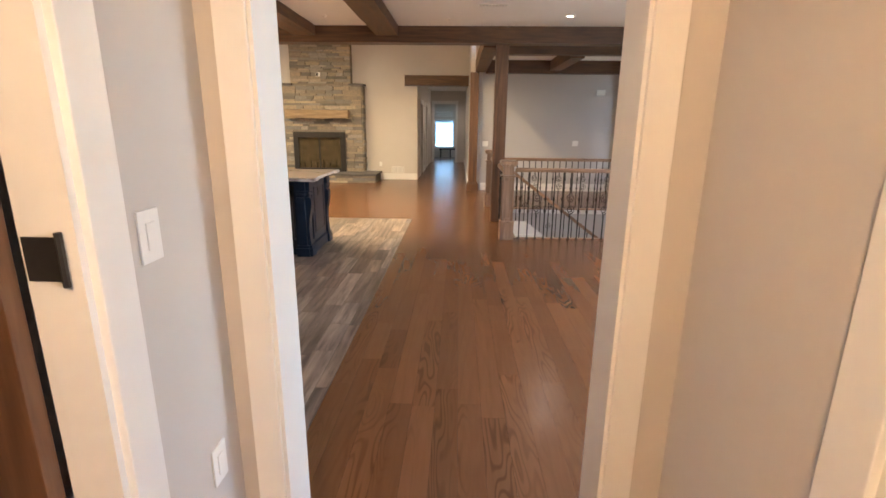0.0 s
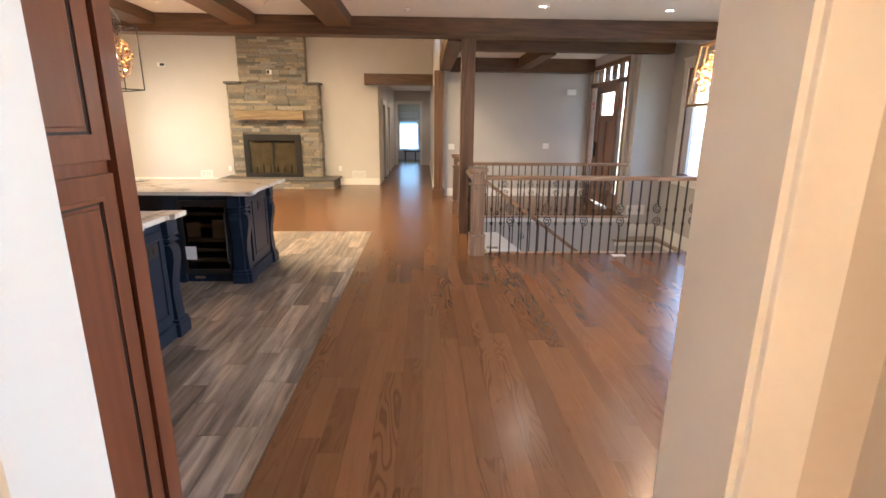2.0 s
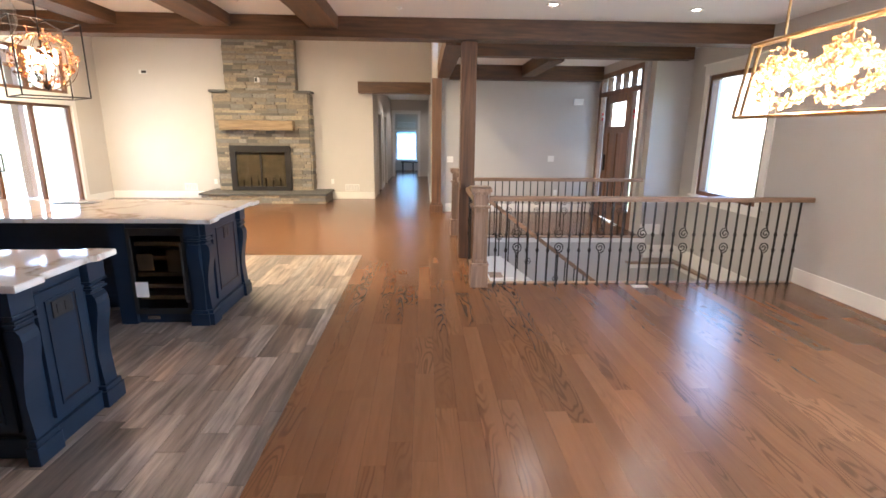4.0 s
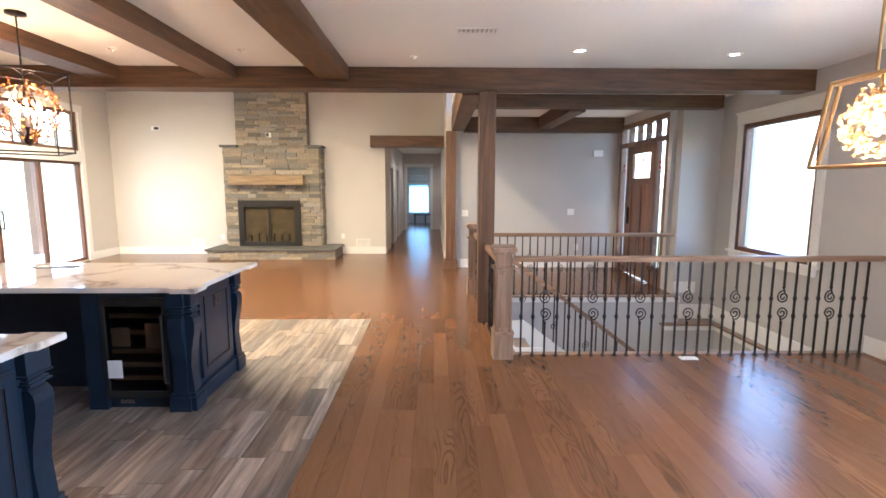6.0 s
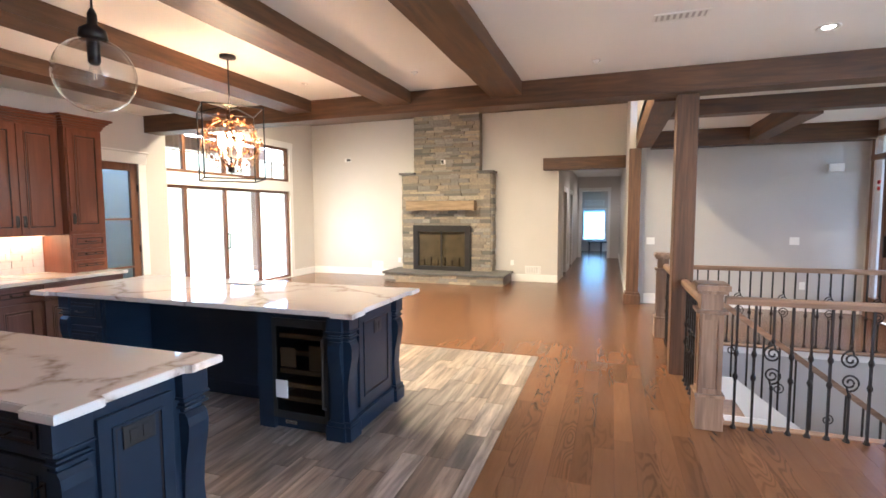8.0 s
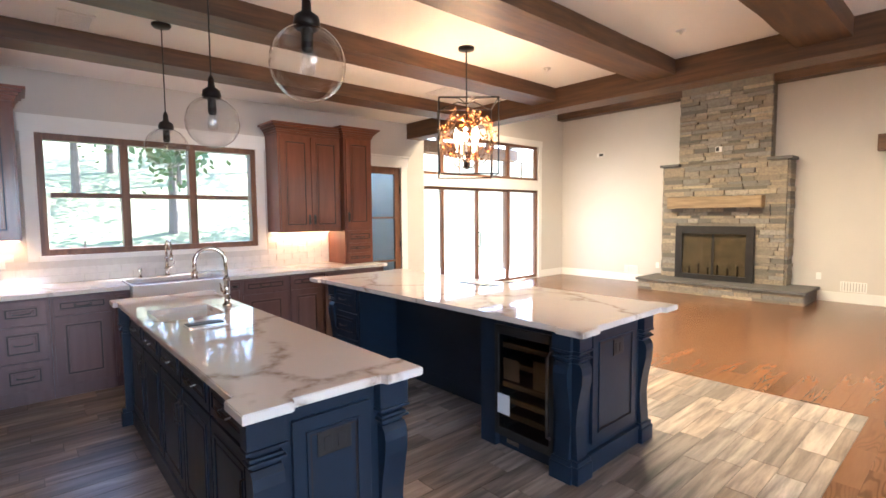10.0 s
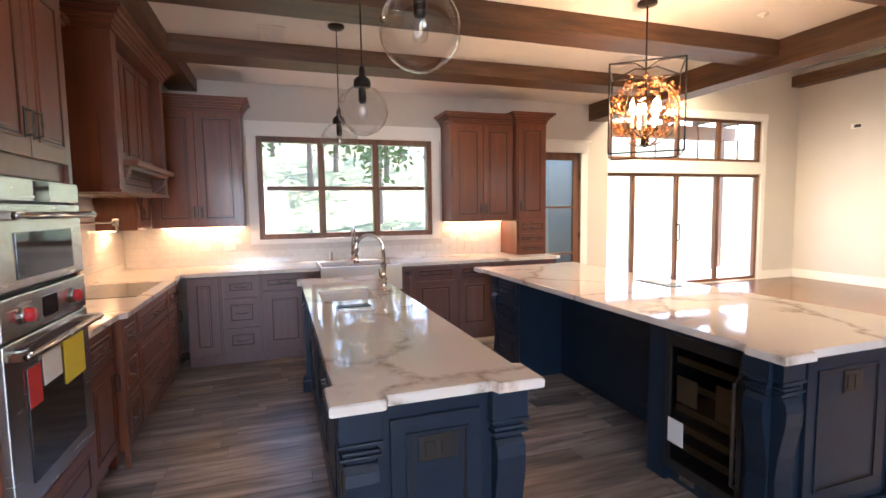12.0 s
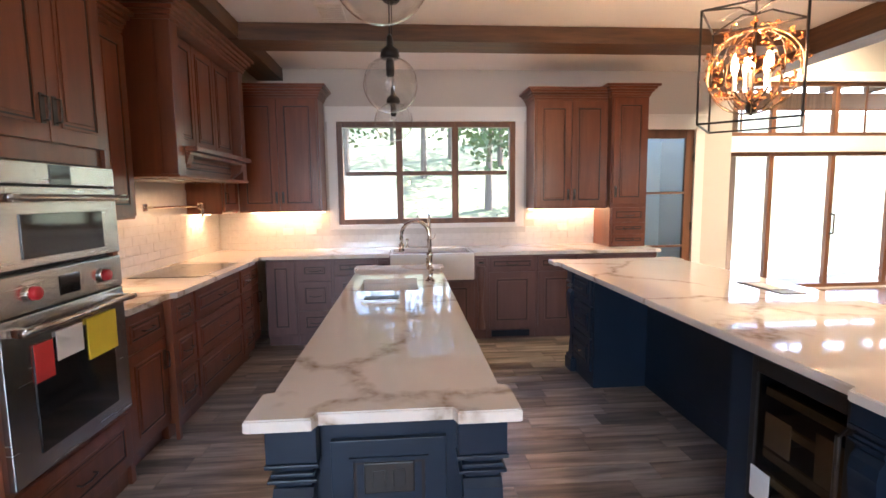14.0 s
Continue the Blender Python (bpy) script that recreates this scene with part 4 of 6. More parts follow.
def register(place, axis, out, w, h, label="white metal air return grille low on the wall"):
    x, y, z = place
    t = thing("wall_vent", place, label, "vent", "wall vents")
    def b(du0, du1, dz0, dz1, d0, d1):
        a0, a1 = sorted((out * d0, out * d1))
        if axis == "z":
            return boxed(x + du0, x + du1, y + dz0, y + dz1, z + a0, z + a1)
        return boxed(*((x + a0, x + a1, y + du0, y + du1) if axis == "x" else (x + du0, x + du1, y + a0, y + a1)), z + dz0, z + dz1)
    part("backing", b(-w / 2 + 0.01, w / 2 - 0.01, -h / 2 + 0.01, h / 2 - 0.01, 0.0005, 0.002), "wall_grey", t)
    for a in ((-w / 2, w / 2, h / 2 - 0.015, h / 2), (-w / 2, w / 2, -h / 2, -h / 2 + 0.015), (-w / 2, -w / 2 + 0.015, -h / 2 + 0.015, h / 2 - 0.015), (w / 2 - 0.015, w / 2, -h / 2 + 0.015, h / 2 - 0.015)):
        part("frame", b(*a, 0.001, 0.010), "white", t)
    k = max(int(w / 0.035), 3)
    for i in range(1, k):
        c = -w / 2 + w * i / k
        part("slat", b(c - 0.009, c + 0.009, -h / 2 + 0.015, h / 2 - 0.015, 0.003, 0.008), "white", t)
    return t


register((-4.75, FY, 0.27), "y", -1, 0.30, 0.17)
register((-0.88, FY, 0.27), "y", -1, 0.34, 0.17)
register((0.12, 23.6, 1.93), "y", -1, 0.75, 0.22, "white metal air return grille above the far window")
register((3.19, 7.14, 0.0), "z", 1, 0.16, 0.07, "small white metal floor register by the railing")
register((1.17, 6.99, CEIL), "z", -1, 0.34, 0.14, "white metal ceiling air grille")
register((0.65, 6.27, CEIL), "z", -1, 0.12, 0.12, "small white ceiling sensor plate")
register((-3.60, 4.22, CEIL), "z", -1, 0.34, 0.20, "white metal ceiling air grille")
register((-3.45, 7.40, CEIL), "z", -1, 0.34, 0.18, "white metal ceiling air grille")


def downlight(x, y, z=CEIL, power=4.0, colour=(1.0, 0.87, 0.71), angle=150):
    t = thing("recessed_light", (x, y, z), "recessed ceiling downlight with white trim ring, lit", "ceiling light", "recessed lights")
    part("trim_ring", lathe(bmesh.new(), [(0.075, -0.001), (0.078, -0.008), (0.058, -0.010), (0.055, -0.002)], 24, (x, y, z)), "white", t, smooth=True)
    part("lens", lathe(bmesh.new(), [(0.054, -0.0015), (0.0005, -0.0035)], 20, (x, y, z)), "downlight", t)
    spot_lamp("recessed_lamp", (x, y, z - 0.03), power, colour, angle)
    return t


for x, y in ((2.19, 7.57), (3.72, 7.66), (3.9, 4.6)):
    downlight(x, y, power=2.2)
for x, y in ((-0.95, 3.5), (-4.5, 5.9)):
    downlight(x, y, power=0.9)
for x, y in ((2.95, 11.97), (3.7, 10.6)):
    downlight(x, y, power=3.6, angle=98)
for x, y in ((0.4, 16.5), (0.4, 19.4)):
    downlight(x, y, 2.75, 4.0)
# great room: unseen downlights, added to wash the walls with warm light
for x, y in ((-5.6, 10.4), (-3.7, 10.4), (-2.0, 9.6), (-0.5, 9.3)):
    downlight(x, y, HIGH, 52, (1.0, 0.79, 0.46), 165)
for x, y in ((0.61, 7.82), (-1.0, 7.6), (-2.2, 7.6)):
    t = thing("ceiling_sensor", (x, y, CEIL), "small white round ceiling sprinkler plate", "sprinkler", "ceiling sprinklers")
    part("cap", lathe(bmesh.new(), [(0.035, 0), (0.035, -0.008), (0.012, -0.014), (0.012, -0.03), (0.001, -0.03)], 16, (x, y, CEIL)), "white", t, smooth=True)
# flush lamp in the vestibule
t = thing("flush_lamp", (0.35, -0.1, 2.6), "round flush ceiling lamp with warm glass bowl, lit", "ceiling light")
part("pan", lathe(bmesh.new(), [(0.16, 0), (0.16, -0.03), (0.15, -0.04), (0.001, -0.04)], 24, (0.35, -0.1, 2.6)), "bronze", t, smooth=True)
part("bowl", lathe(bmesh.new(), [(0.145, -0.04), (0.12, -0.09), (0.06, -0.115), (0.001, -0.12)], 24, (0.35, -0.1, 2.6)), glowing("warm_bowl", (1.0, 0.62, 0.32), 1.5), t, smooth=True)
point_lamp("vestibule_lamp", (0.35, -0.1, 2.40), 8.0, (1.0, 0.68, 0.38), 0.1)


# ---- stair well, stairs and railings ----
structure("wall_well_south", boxed(1.58, RX, 7.18, 7.30, -2.7, -0.25), "wall_grey", "painted stairwell wall", "wall")
structure("wall_well_west", boxed(1.46, 1.58, 7.18, 9.87, -2.7, -0.25), "wall_grey", "painted stairwell wall", "wall")
structure("wall_well_north", boxed(1.58, 4.42, 9.737, 9.87, -2.7, -0.09), "wall_grey", "painted stairwell wall", "wall")
structure("wall_well_ledge_east", boxed(4.93, RX, 7.30, 9.95, -2.7, -0.43), "wall_grey", "lower stairwell wall", "wall")
structure("wall_well_ledge_north", boxed(4.18, 4.93, 9.67, 9.95, -2.7, -0.43), "wall_grey", "lower stairwell wall", "wall")
structure("floor_lower", boxed(1.46, RX, 7.18, 9.95, -2.8, -2.7), "concrete", "concrete floor of the level below", "floor")
bm = bmesh.new()
box(bm, 4.89, RX - 0.017, 7.31, 9.93, -0.43, -0.40, bevel=0.006)
box(bm, 4.14, 4.889, 9.63, 9.93, -0.43, -0.40, bevel=0.006)
structure("trim_ledge_cap", bm, "rail", "oak cap on the lower stairwell wall", "trim")
bm = bmesh.new()
box(bm, 4.915, 4.93, 7.31, 9.66, -0.50, -0.43)
box(bm, 4.16, 4.915, 9.655, 9.67, -0.50, -0.43)
structure("trim_ledge_apron", bm, "white", "white trim under the oak ledge cap", "trim")
bm = bmesh.new()
box(bm, 1.598, 4.42, 9.722, 9.735, -0.09, -0.004)
box(bm, 1.581, 1.597, 7.32, 9.731, -0.25, -0.004)
box(bm, 1.60, RX - 0.02, 7.302, 7.318, -0.25, -0.004)
structure("trim_stair_fascia", bm, "white", "white fascia board round the stair opening", "trim")
bm = bmesh.new()
box(bm, 1.56, 4.36, 9.70, 9.81, -0.014, 0.006, bevel=0.006)
box(bm, 1.50, 1.60, 7.36, 9.699, -0.014, 0.006, bevel=0.006)
box(bm, 1.50, RX, 7.26, 7.34, -0.014, 0.006, bevel=0.006)
structure("trim_nosing", bm, "rail", "oak nosing round the stair opening", "trim")

st = thing("staircase", (1.6, 7.9, -2.7), "oak stair with white risers going down to the level below", "staircase")
RUN, RISE = 0.255, 0.187
for i in range(13):
    x, z = 1.62 + i * RUN, -(i + 1) * RISE
    part("tread", boxed(x - 0.02, x + RUN + 0.01, 7.42, 8.36, z - 0.028, z, bevel=0.006), "rail", st)
    part("riser", boxed(x - 0.004, x + 0.012, 7.42, 8.36, z, z + RISE - 0.028), "white", st)
for y0, y1 in ((8.36, 8.385), (7.40, 7.42)):
    part("stringer", prism(bmesh.new(), [(1.60, 0.02), (1.60, -0.42), (4.9, -2.7), (4.9, -2.30), (1.62 + RUN, 0.02)], "y", y0, y1), "white", st, "white stair skirt board")


def baluster_mesh(scroll):
    """Square iron bar with two knuckles and a shoe, or with a pair of scrolls; 1 m high, foot at the origin."""
    bm = bmesh.new()
    r = 0.0075
    if not scroll:
        box(bm, -r, r, -r, r, 0, 0.86)
        for z in (0.36, 0.52):
            lathe(bm, [(0.006, z - 0.030), (0.016, z - 0.012), (0.019, z), (0.016, z + 0.012), (0.006, z + 0.030)], 8)
    else:
        box(bm, -r, r, -r, r, 0, 0.30)
        box(bm, -r, r, -r, r, 0.62, 0.86)
        for s in (1, -1):
            pts = []
            for k in range(26):
                a = k / 25 * 3.6 * math.pi
                q = 0.058 * (1 - k / 30)
                pts.append((-s * q * math.sin(a), 0, 0.46 + s * (0.072 + q * math.cos(a))))
            tube(bm, [Vector((p[0], 0, p[2])) for p in pts], 0.0065, 5)
            tube(bm, [(0, 0, 0.30 if s < 0 else 0.62), (s * 0.016, 0, 0.36 if s < 0 else 0.56), (s * 0.01, 0, 0.46 + s * 0.13)], 0.0065, 5)
        for z in (0.30, 0.62):
            lathe(bm, [(0.006, z - 0.02), (0.015, z), (0.006, z + 0.02)], 8)
    lathe(bm, [(0.021, 0.0), (0.021, 0.008), (0.012, 0.026), (0.008, 0.03)], 8)
    me = bpy.data.meshes.new("baluster")
    bm.to_mesh(me)
    bm.free()
    me.materials.append(M["iron"])
    return me


PLAIN, SCROLL = baluster_mesh(False), baluster_mesh(True)


def railing(name_label, p, q, top, spacing=0.112, lead=0.08):
    """A level rail from p to q with iron balusters under it."""
    (x0, y0), (x1, y1) = p, q
    t = thing("stair_railing", ((x0 + x1) / 2, (y0 + y1) / 2, 0), name_label, "railing", "stair railings")
    along_x = abs(x1 - x0) > abs(y1 - y0)
    prof = [(-0.032, top - 0.055), (-0.034, top - 0.02), (-0.024, top - 0.004), (0, top), (0.024, top - 0.004), (0.034, top - 0.02), (0.032, top - 0.055)]
    bm = bmesh.new()
    if along_x:
        prism(bm, [(y0 + a, z) for a, z in prof], "x", x0, x1)
    else:
        prism(bm, [(x0 + a, z) for a, z in prof], "y", y0, y1)
    part("handrail", bm, "rail", t, "rounded oak handrail")
    length = math.hypot(x1 - x0, y1 - y0)
    k = int((length - lead) / spacing)
    for i in range(k):
        d = lead + i * spacing
        me = SCROLL if i % 4 == 2 else PLAIN
        ob = new("baluster", me)
        ob.parent = t
        ob.location = Vector((x0 + (x1 - x0) * d / length, y0 + (y1 - y0) * d / length, 0.004)) - t.location
        ob.scale = (1, 1, (top - 0.05) / 0.86)
        if not along_x:
            ob.rotation_euler = (0, 0, math.pi / 2)
    return t


def newel(x, y, top, w=0.185):
    t = thing("newel_post", (x, y, 0), "square panelled oak newel post with moulded cap", "newel post", "newel posts")
    h = w / 2
    part("plinth", boxed(x - h, x + h, y - h, y + h, 0, 0.24, bevel=0.005), "newel", t)
    part("shaft", boxed(x - h + 0.022, x + h - 0.022, y - h + 0.022, y + h - 0.022, 0.24, top - 0.05), "newel", t)
    for dx, dy in ((1, 0), (-1, 0), (0, 1), (0, -1)):
        o = h - 0.022
        for a0, a1, z0, z1 in ((-o, -o + 0.026, 0.26, top - 0.22), (o - 0.026, o, 0.26, top - 0.22), (-o + 0.026, o - 0.026, 0.26, 0.30), (-o + 0.026, o - 0.026, top - 0.26, top - 0.22)):
            if dx:
                c = sorted((x + dx * o, x + dx * (o + 0.008)))
                part("panel_moulding", boxed(*c, y + a0, y + a1, z0, z1), "newel", t)
            else:
                c = sorted((y + dy * o, y + dy * (o + 0.008)))
                part("panel_moulding", boxed(x + a0, x + a1, *c, z0, z1), "newel", t)
    for e, z0, z1 in ((0.006, 0.24, 0.262), (0.008, top - 0.215, top - 0.19), (0.004, top - 0.075, top - 0.05), (0.018, top - 0.05, top - 0.012), (0.008, top - 0.012, top)):
        part("moulding", boxed(x - h - e, x + h + e, y - h - e, y + h + e, z0, z1, bevel=0.005), "newel", t)
    return t


newel(1.45, 7.215, 1.06)
newel(1.38, 9.87, 1.06, 0.17)
railing("oak and wrought iron railing along the stair opening", (1.545, 7.215), (RX - 0.005, 7.215), 0.965)
railing("oak and wrought iron railing by the entry", (1.465, 9.86), (4.34, 9.86), 0.92)
railing("oak and wrought iron railing between newel posts", (1.43, 7.31), (1.43, 8.35), 0.93)
railing("oak and wrought iron railing between newel posts", (1.41, 8.55), (1.41, 9.78), 0.93)
t = thing("stair_handrail", (1.7, 8.40, -0.2), "dark oak handrail with iron balusters going down the stair", "railing", "stair railings")
part("handrail", prism(bmesh.new(), [(1.60, 0.86), (1.60, 0.80), (4.7, -1.52), (4.7, -1.46)], "y", 8.37, 8.42), "rail", t)
for i in range(22):
    x = 1.72 + i * 0.128
    z0 = -(int((x - 1.62) / RUN) + 1) * RISE
    z1 = 0.81 - (x - 1.60) * 0.7484
    bm = bmesh.new()
    box(bm, x - 0.007, x + 0.007, 8.388, 8.402, z0, z1)
    if i % 3 == 1:
        pts = [(x + 0.05 * (1 - k / 22) * math.sin(k / 19 * 3.2 * math.pi), 8.395, (z0 + z1) / 2 + 0.06 + 0.05 * (1 - k / 22) * math.cos(k / 19 * 3.2 * math.pi)) for k in range(20)]
        tube(bm, pts, 0.006, 5)
    part("baluster", bm, "iron", t)


# ---- kitchen islands ----
def to_face(u, n, o):
    """Local (along, out, up) to the world: along axis u, outwards n, from o."""
    u, n = Vector(u), Vector(n)
    return Matrix(((u.x, n.x, 0, o[0]), (u.y, n.y, 0, o[1]), (u.z, n.z, 1, o[2]), (0, 0, 0, 1)))


def placed(bm, m):
    bm.transform(m)
    bmesh.ops.recalc_face_normals(bm, faces=bm.faces[:])
    return bm


def panel_front(t, name, m, u0, u1, z0, z1, mat, stile=0.055, pull="", glaze=True, d=0.02, field=True):
    """A framed door or drawer front with a raised field; pull: '' none, 'h' bar, 'v' upright bar."""
    bm = bmesh.new()
    box(bm, u0, u1, 0.0, d, z0, z1, bevel=0.0025)
    fr = part(name, placed(bm, m), mat, t)
    s = min(stile, (z1 - z0) * 0.27, (u1 - u0) * 0.3)
    for a0, a1, b0, b1 in ((u0 + s, u1 - s, z0 + s, z0 + s + 0.011), (u0 + s, u1 - s, z1 - s - 0.011, z1 - s), (u0 + s, u0 + s + 0.011, z0 + s + 0.011, z1 - s - 0.011), (u1 - s - 0.011, u1 - s, z0 + s + 0.011, z1 - s - 0.011)):
        bead = bmesh.new()
        box(bead, a0, a1, d - 0.001, d + 0.007, b0, b1)
        part("moulding", placed(bead, m), mat, fr)
    if glaze:
        g = bmesh.new()
        e = s + 0.011
        for a0, a1, b0, b1 in ((u0 + e, u1 - e, z0 + e, z0 + e + 0.009), (u0 + e, u1 - e, z1 - e - 0.009, z1 - e), (u0 + e, u0 + e + 0.009, z0 + e, z1 - e), (u1 - e - 0.009, u1 - e, z0 + e, z1 - e)):
            box(g, a0, a1, d - 0.001, d + 0.0012, b0, b1)
        part("glaze_line", placed(g, m), "glaze", fr, "dark glaze in the panel groove")
    if field and (u1 - u0) > 2.6 * s and (z1 - z0) > 2.6 * s:
        e = s + 0.03
        if (z1 - z0) > 2 * e + 0.02 and (u1 - u0) > 2 * e + 0.02:
            f = bmesh.new()
            box(f, u0 + e, u1 - e, d - 0.001, d + 0.006, z0 + e, z1 - e, bevel=0.005)
            part("raised_field", placed(f, m), mat, fr)
    if pull:
        hb = bmesh.new()
        uc, zc = (u0 + u1) / 2, (z0 + z1) / 2
        if pull == "h":
            w = min(0.055, (u1 - u0) * 0.25)
            tube(hb, [(uc - w, d, zc), (uc - w, d + 0.026, zc - 0.004), (uc, d + 0.03, zc - 0.010), (uc + w, d + 0.026, zc - 0.004), (uc + w, d, zc)], 0.005, 6)
            box(hb, uc - w - 0.008, uc - w + 0.008, d, d + 0.004, zc - 0.014, zc + 0.014)
            box(hb, uc + w - 0.008, uc + w + 0.008, d, d + 0.004, zc - 0.014, zc + 0.014)
        else:
            ue = u1 - s / 2 if pull == "r" else u0 + s / 2
            zc = z0 + 0.13 if z0 > 1.2 else z1 - 0.13
            tube(hb, [(ue, d, zc - 0.05), (ue, d + 0.028, zc - 0.045), (ue, d + 0.03, zc), (ue, d + 0.028, zc + 0.045), (ue, d, zc + 0.05)], 0.005, 6)
            box(hb, ue - 0.013, ue + 0.013, d, d + 0.004, zc - 0.06, zc + 0.06)
        part("handle", placed(hb, m), "bronze", fr, "aged bronze pull")
    return fr


def top_outline(x0, x1, y0, y1, tip=0.17, out=0.03):
    """A worktop's outline with square tips at its corners."""
    return [(x0, y0), (x0 + tip, y0), (x0 + tip + 0.012, y0 + out), (x1 - tip - 0.012, y0 + out), (x1 - tip, y0), (x1, y0), (x1, y0 + tip), (x1 - out, y0 + tip + 0.012), (x1 - out, y1 - tip - 0.012), (x1, y1 - tip), (x1, y1), (x1 - tip, y1), (x1 - tip - 0.012, y1 - out), (x0 + tip + 0.012, y1 - out), (x0 + tip, y1), (x0, y1), (x0, y1 - tip), (x0 + out, y1 - tip - 0.012), (x0 + out, y0 + tip + 0.012), (x0, y0 + tip)]


def worktop(name, outline, z0, z1, label):
    bm = prism(bmesh.new(), outline, "z", z0, z1)
    bmesh.ops.bevel(bm, geom=[e for e in bm.edges if abs((e.verts[0].co - e.verts[1].co).z) < 1e-5], offset=0.004, segments=2, affect="EDGES")
    return whole(name, bm, "quartz", label, "countertop", "worktops")


def pierced_worktop(name, x0, x1, y0, y1, hole, z0, z1, label):
    """A worktop with tipped corners and a rectangular cut-out."""
    o = top_outline(x0, x1, y0, y1)
    h0, h1, k0, k1 = hole
    ym = (k0 + k1) / 2
    low = [p for p in o if p[1] < ym]
    high = [p for p in o if p[1] > ym]
    i = next(n for n, p in enumerate(low) if p[1] == y0 and p[0] == x0)
    low = low[i:] + low[:i]
    i = next(n for n, p in enumerate(high) if p[0] > x1 - 0.05 and p[1] == min(q[1] for q in high if q[0] > x1 - 0.05))
    high = high[i:] + high[:i]
    e0, e1 = x0 + 0.03, x1 - 0.03
    cut = next(n for n, p in enumerate(low) if p[0] > x1 - 0.05 and p[1] == max(q[1] for q in low if q[0] > x1 - 0.05)) + 1
    south = low[:cut] + [(e1, ym), (h1, ym), (h1, k0), (h0, k0), (h0, ym), (e0, ym)] + low[cut:]
    north = high + [(e0, ym), (h0, ym), (h0, k1), (h1, k1), (h1, ym), (e1, ym)]
    bm = bmesh.new()
    prism(bm, south, "z", z0, z1)
    prism(bm, north, "z", z0, z1)
    rim = [e for e in bm.edges if abs((e.verts[0].co - e.verts[1].co).z) < 1e-5 and not all(abs(v.co.y - ym) < 1e-4 for v in e.verts)]
    bmesh.ops.bevel(bm, geom=rim, offset=0.004, segments=2, affect="EDGES")
    return whole(name, bm, "quartz", label, "countertop", "worktops")


def corner_leg(t, x, y, w, face, z1=0.885):
    """A square head over turned mouldings and a bowed scroll, on a stepped foot. face: the way that it bows."""
    fx, fy = face
    def slab(bm, e, z0, z, proud, bevel=0.003):
        a = w / 2 + e
        lo, hi = sorted((-0.03, proud))
        if fx:
            box(bm, *sorted((x + fx * lo, x + fx * hi)), y - a, y + a, z0, z, bevel=bevel)
        else:
            box(bm, x - a, x + a, *sorted((y + fy * lo, y + fy * hi)), z0, z, bevel=bevel)
    head = bmesh.new()
    slab(head, 0.006, 0.765, z1, 0.030)
    leg = part("carved_leg", head, "navy", t, "carved scroll leg with mouldings")
    for e, z0, z, proud in ((0.010, 0.752, 0.7645, 0.036), (-0.012, 0.735, 0.7515, 0.014), (-0.004, 0.722, 0.7345, 0.026), (0.004, 0.711, 0.7215, 0.036), (-0.014, 0.690, 0.7105, 0.012)):
        ring = bmesh.new()
        slab(ring, e, z0, z, proud, 0.004)
        part("moulding", ring, "navy", leg)
    prof = [(0.0, 0.13), (0.014, 0.13), (0.009, 0.20), (0.000, 0.32), (0.008, 0.42), (0.022, 0.50), (0.036, 0.57), (0.040, 0.63), (0.034, 0.668), (0.018, 0.6895), (-0.03, 0.6895), (-0.03, 0.13)]
    bm = bmesh.new()
    a = w / 2 - 0.008
    prism(bm, [(p * (fx or fy), z) for p, z in prof], "y" if fx else "x", -a, a)
    bm.transform(Matrix.Translation((x, y, 0)))
    part("scroll", bm, "navy", leg)
    f = bmesh.new()
    e = 0.02
    ax, ay = (0.03, w / 2 + e) if fx else (w / 2 + e, 0.03)
    cx, cy = x + fx * 0.005, y + fy * 0.005
    box(f, cx - ax, cx + ax, cy - ay, cy + ay, 0, 0.10, bevel=0.005)
    box(f, cx - ax + 0.008, cx + ax - 0.008, cy - ay + 0.008, cy + ay - 0.008, 0.10, 0.13, bevel=0.005)
    part("leg_foot", f, "navy", t)


def moulded_plate(t, m, u0, u1, z0, z1):
    b = bmesh.new()
    box(b, u0, u1, 0.02, 0.027, z0, z1, bevel=0.004)
    p = part("outlet_plate", placed(b, m), "black", t, "black outlet plate")
    for i in (0, 1):
        c = u0 + (u1 - u0) * (0.3 + 0.4 * i)
        b = bmesh.new()
        box(b, c - 0.017, c + 0.017, 0.027, 0.030, z0 + 0.02, z1 - 0.02, bevel=0.002)
        part("socket", placed(b, m), "black", p)


# near island: x -3.70..-0.91
t = thing("kitchen_island", (-2.3, 4.69, 0), "navy painted island with carved legs and panelled end", "island", "islands")
part("body", boxed(-3.55, -1.02, 4.44, 4.95, 0.10, 0.70), "navy", t)
for a in ((-3.55, -3.06, 4.44, 4.95), (-2.57, -1.02, 4.44, 4.95)):
    part("body", boxed(*a, 0.70, 0.885), "navy", t)
part("plinth", boxed(-3.57, -1.0, 4.42, 4.97, 0, 0.11, bevel=0.006), "navy", t)
mE = to_face((0, 1, 0), (1, 0, 0), (-1.02, 0, 0))
panel_front(t, "end_panel", mE, 4.535, 4.855, 0.15, 0.81, "navy", 0.05, field=False)
moulded_plate(t, mE, 4.625, 4.765, 0.655, 0.745)
for y in (4.435, 4.955):
    corner_leg(t, -1.005, y, 0.125, (1, 0))
    corner_leg(t, -3.57, y, 0.125, (-1, 0))
mS = to_face((1, 0, 0), (0, -1, 0), (0, 4.44, 0))
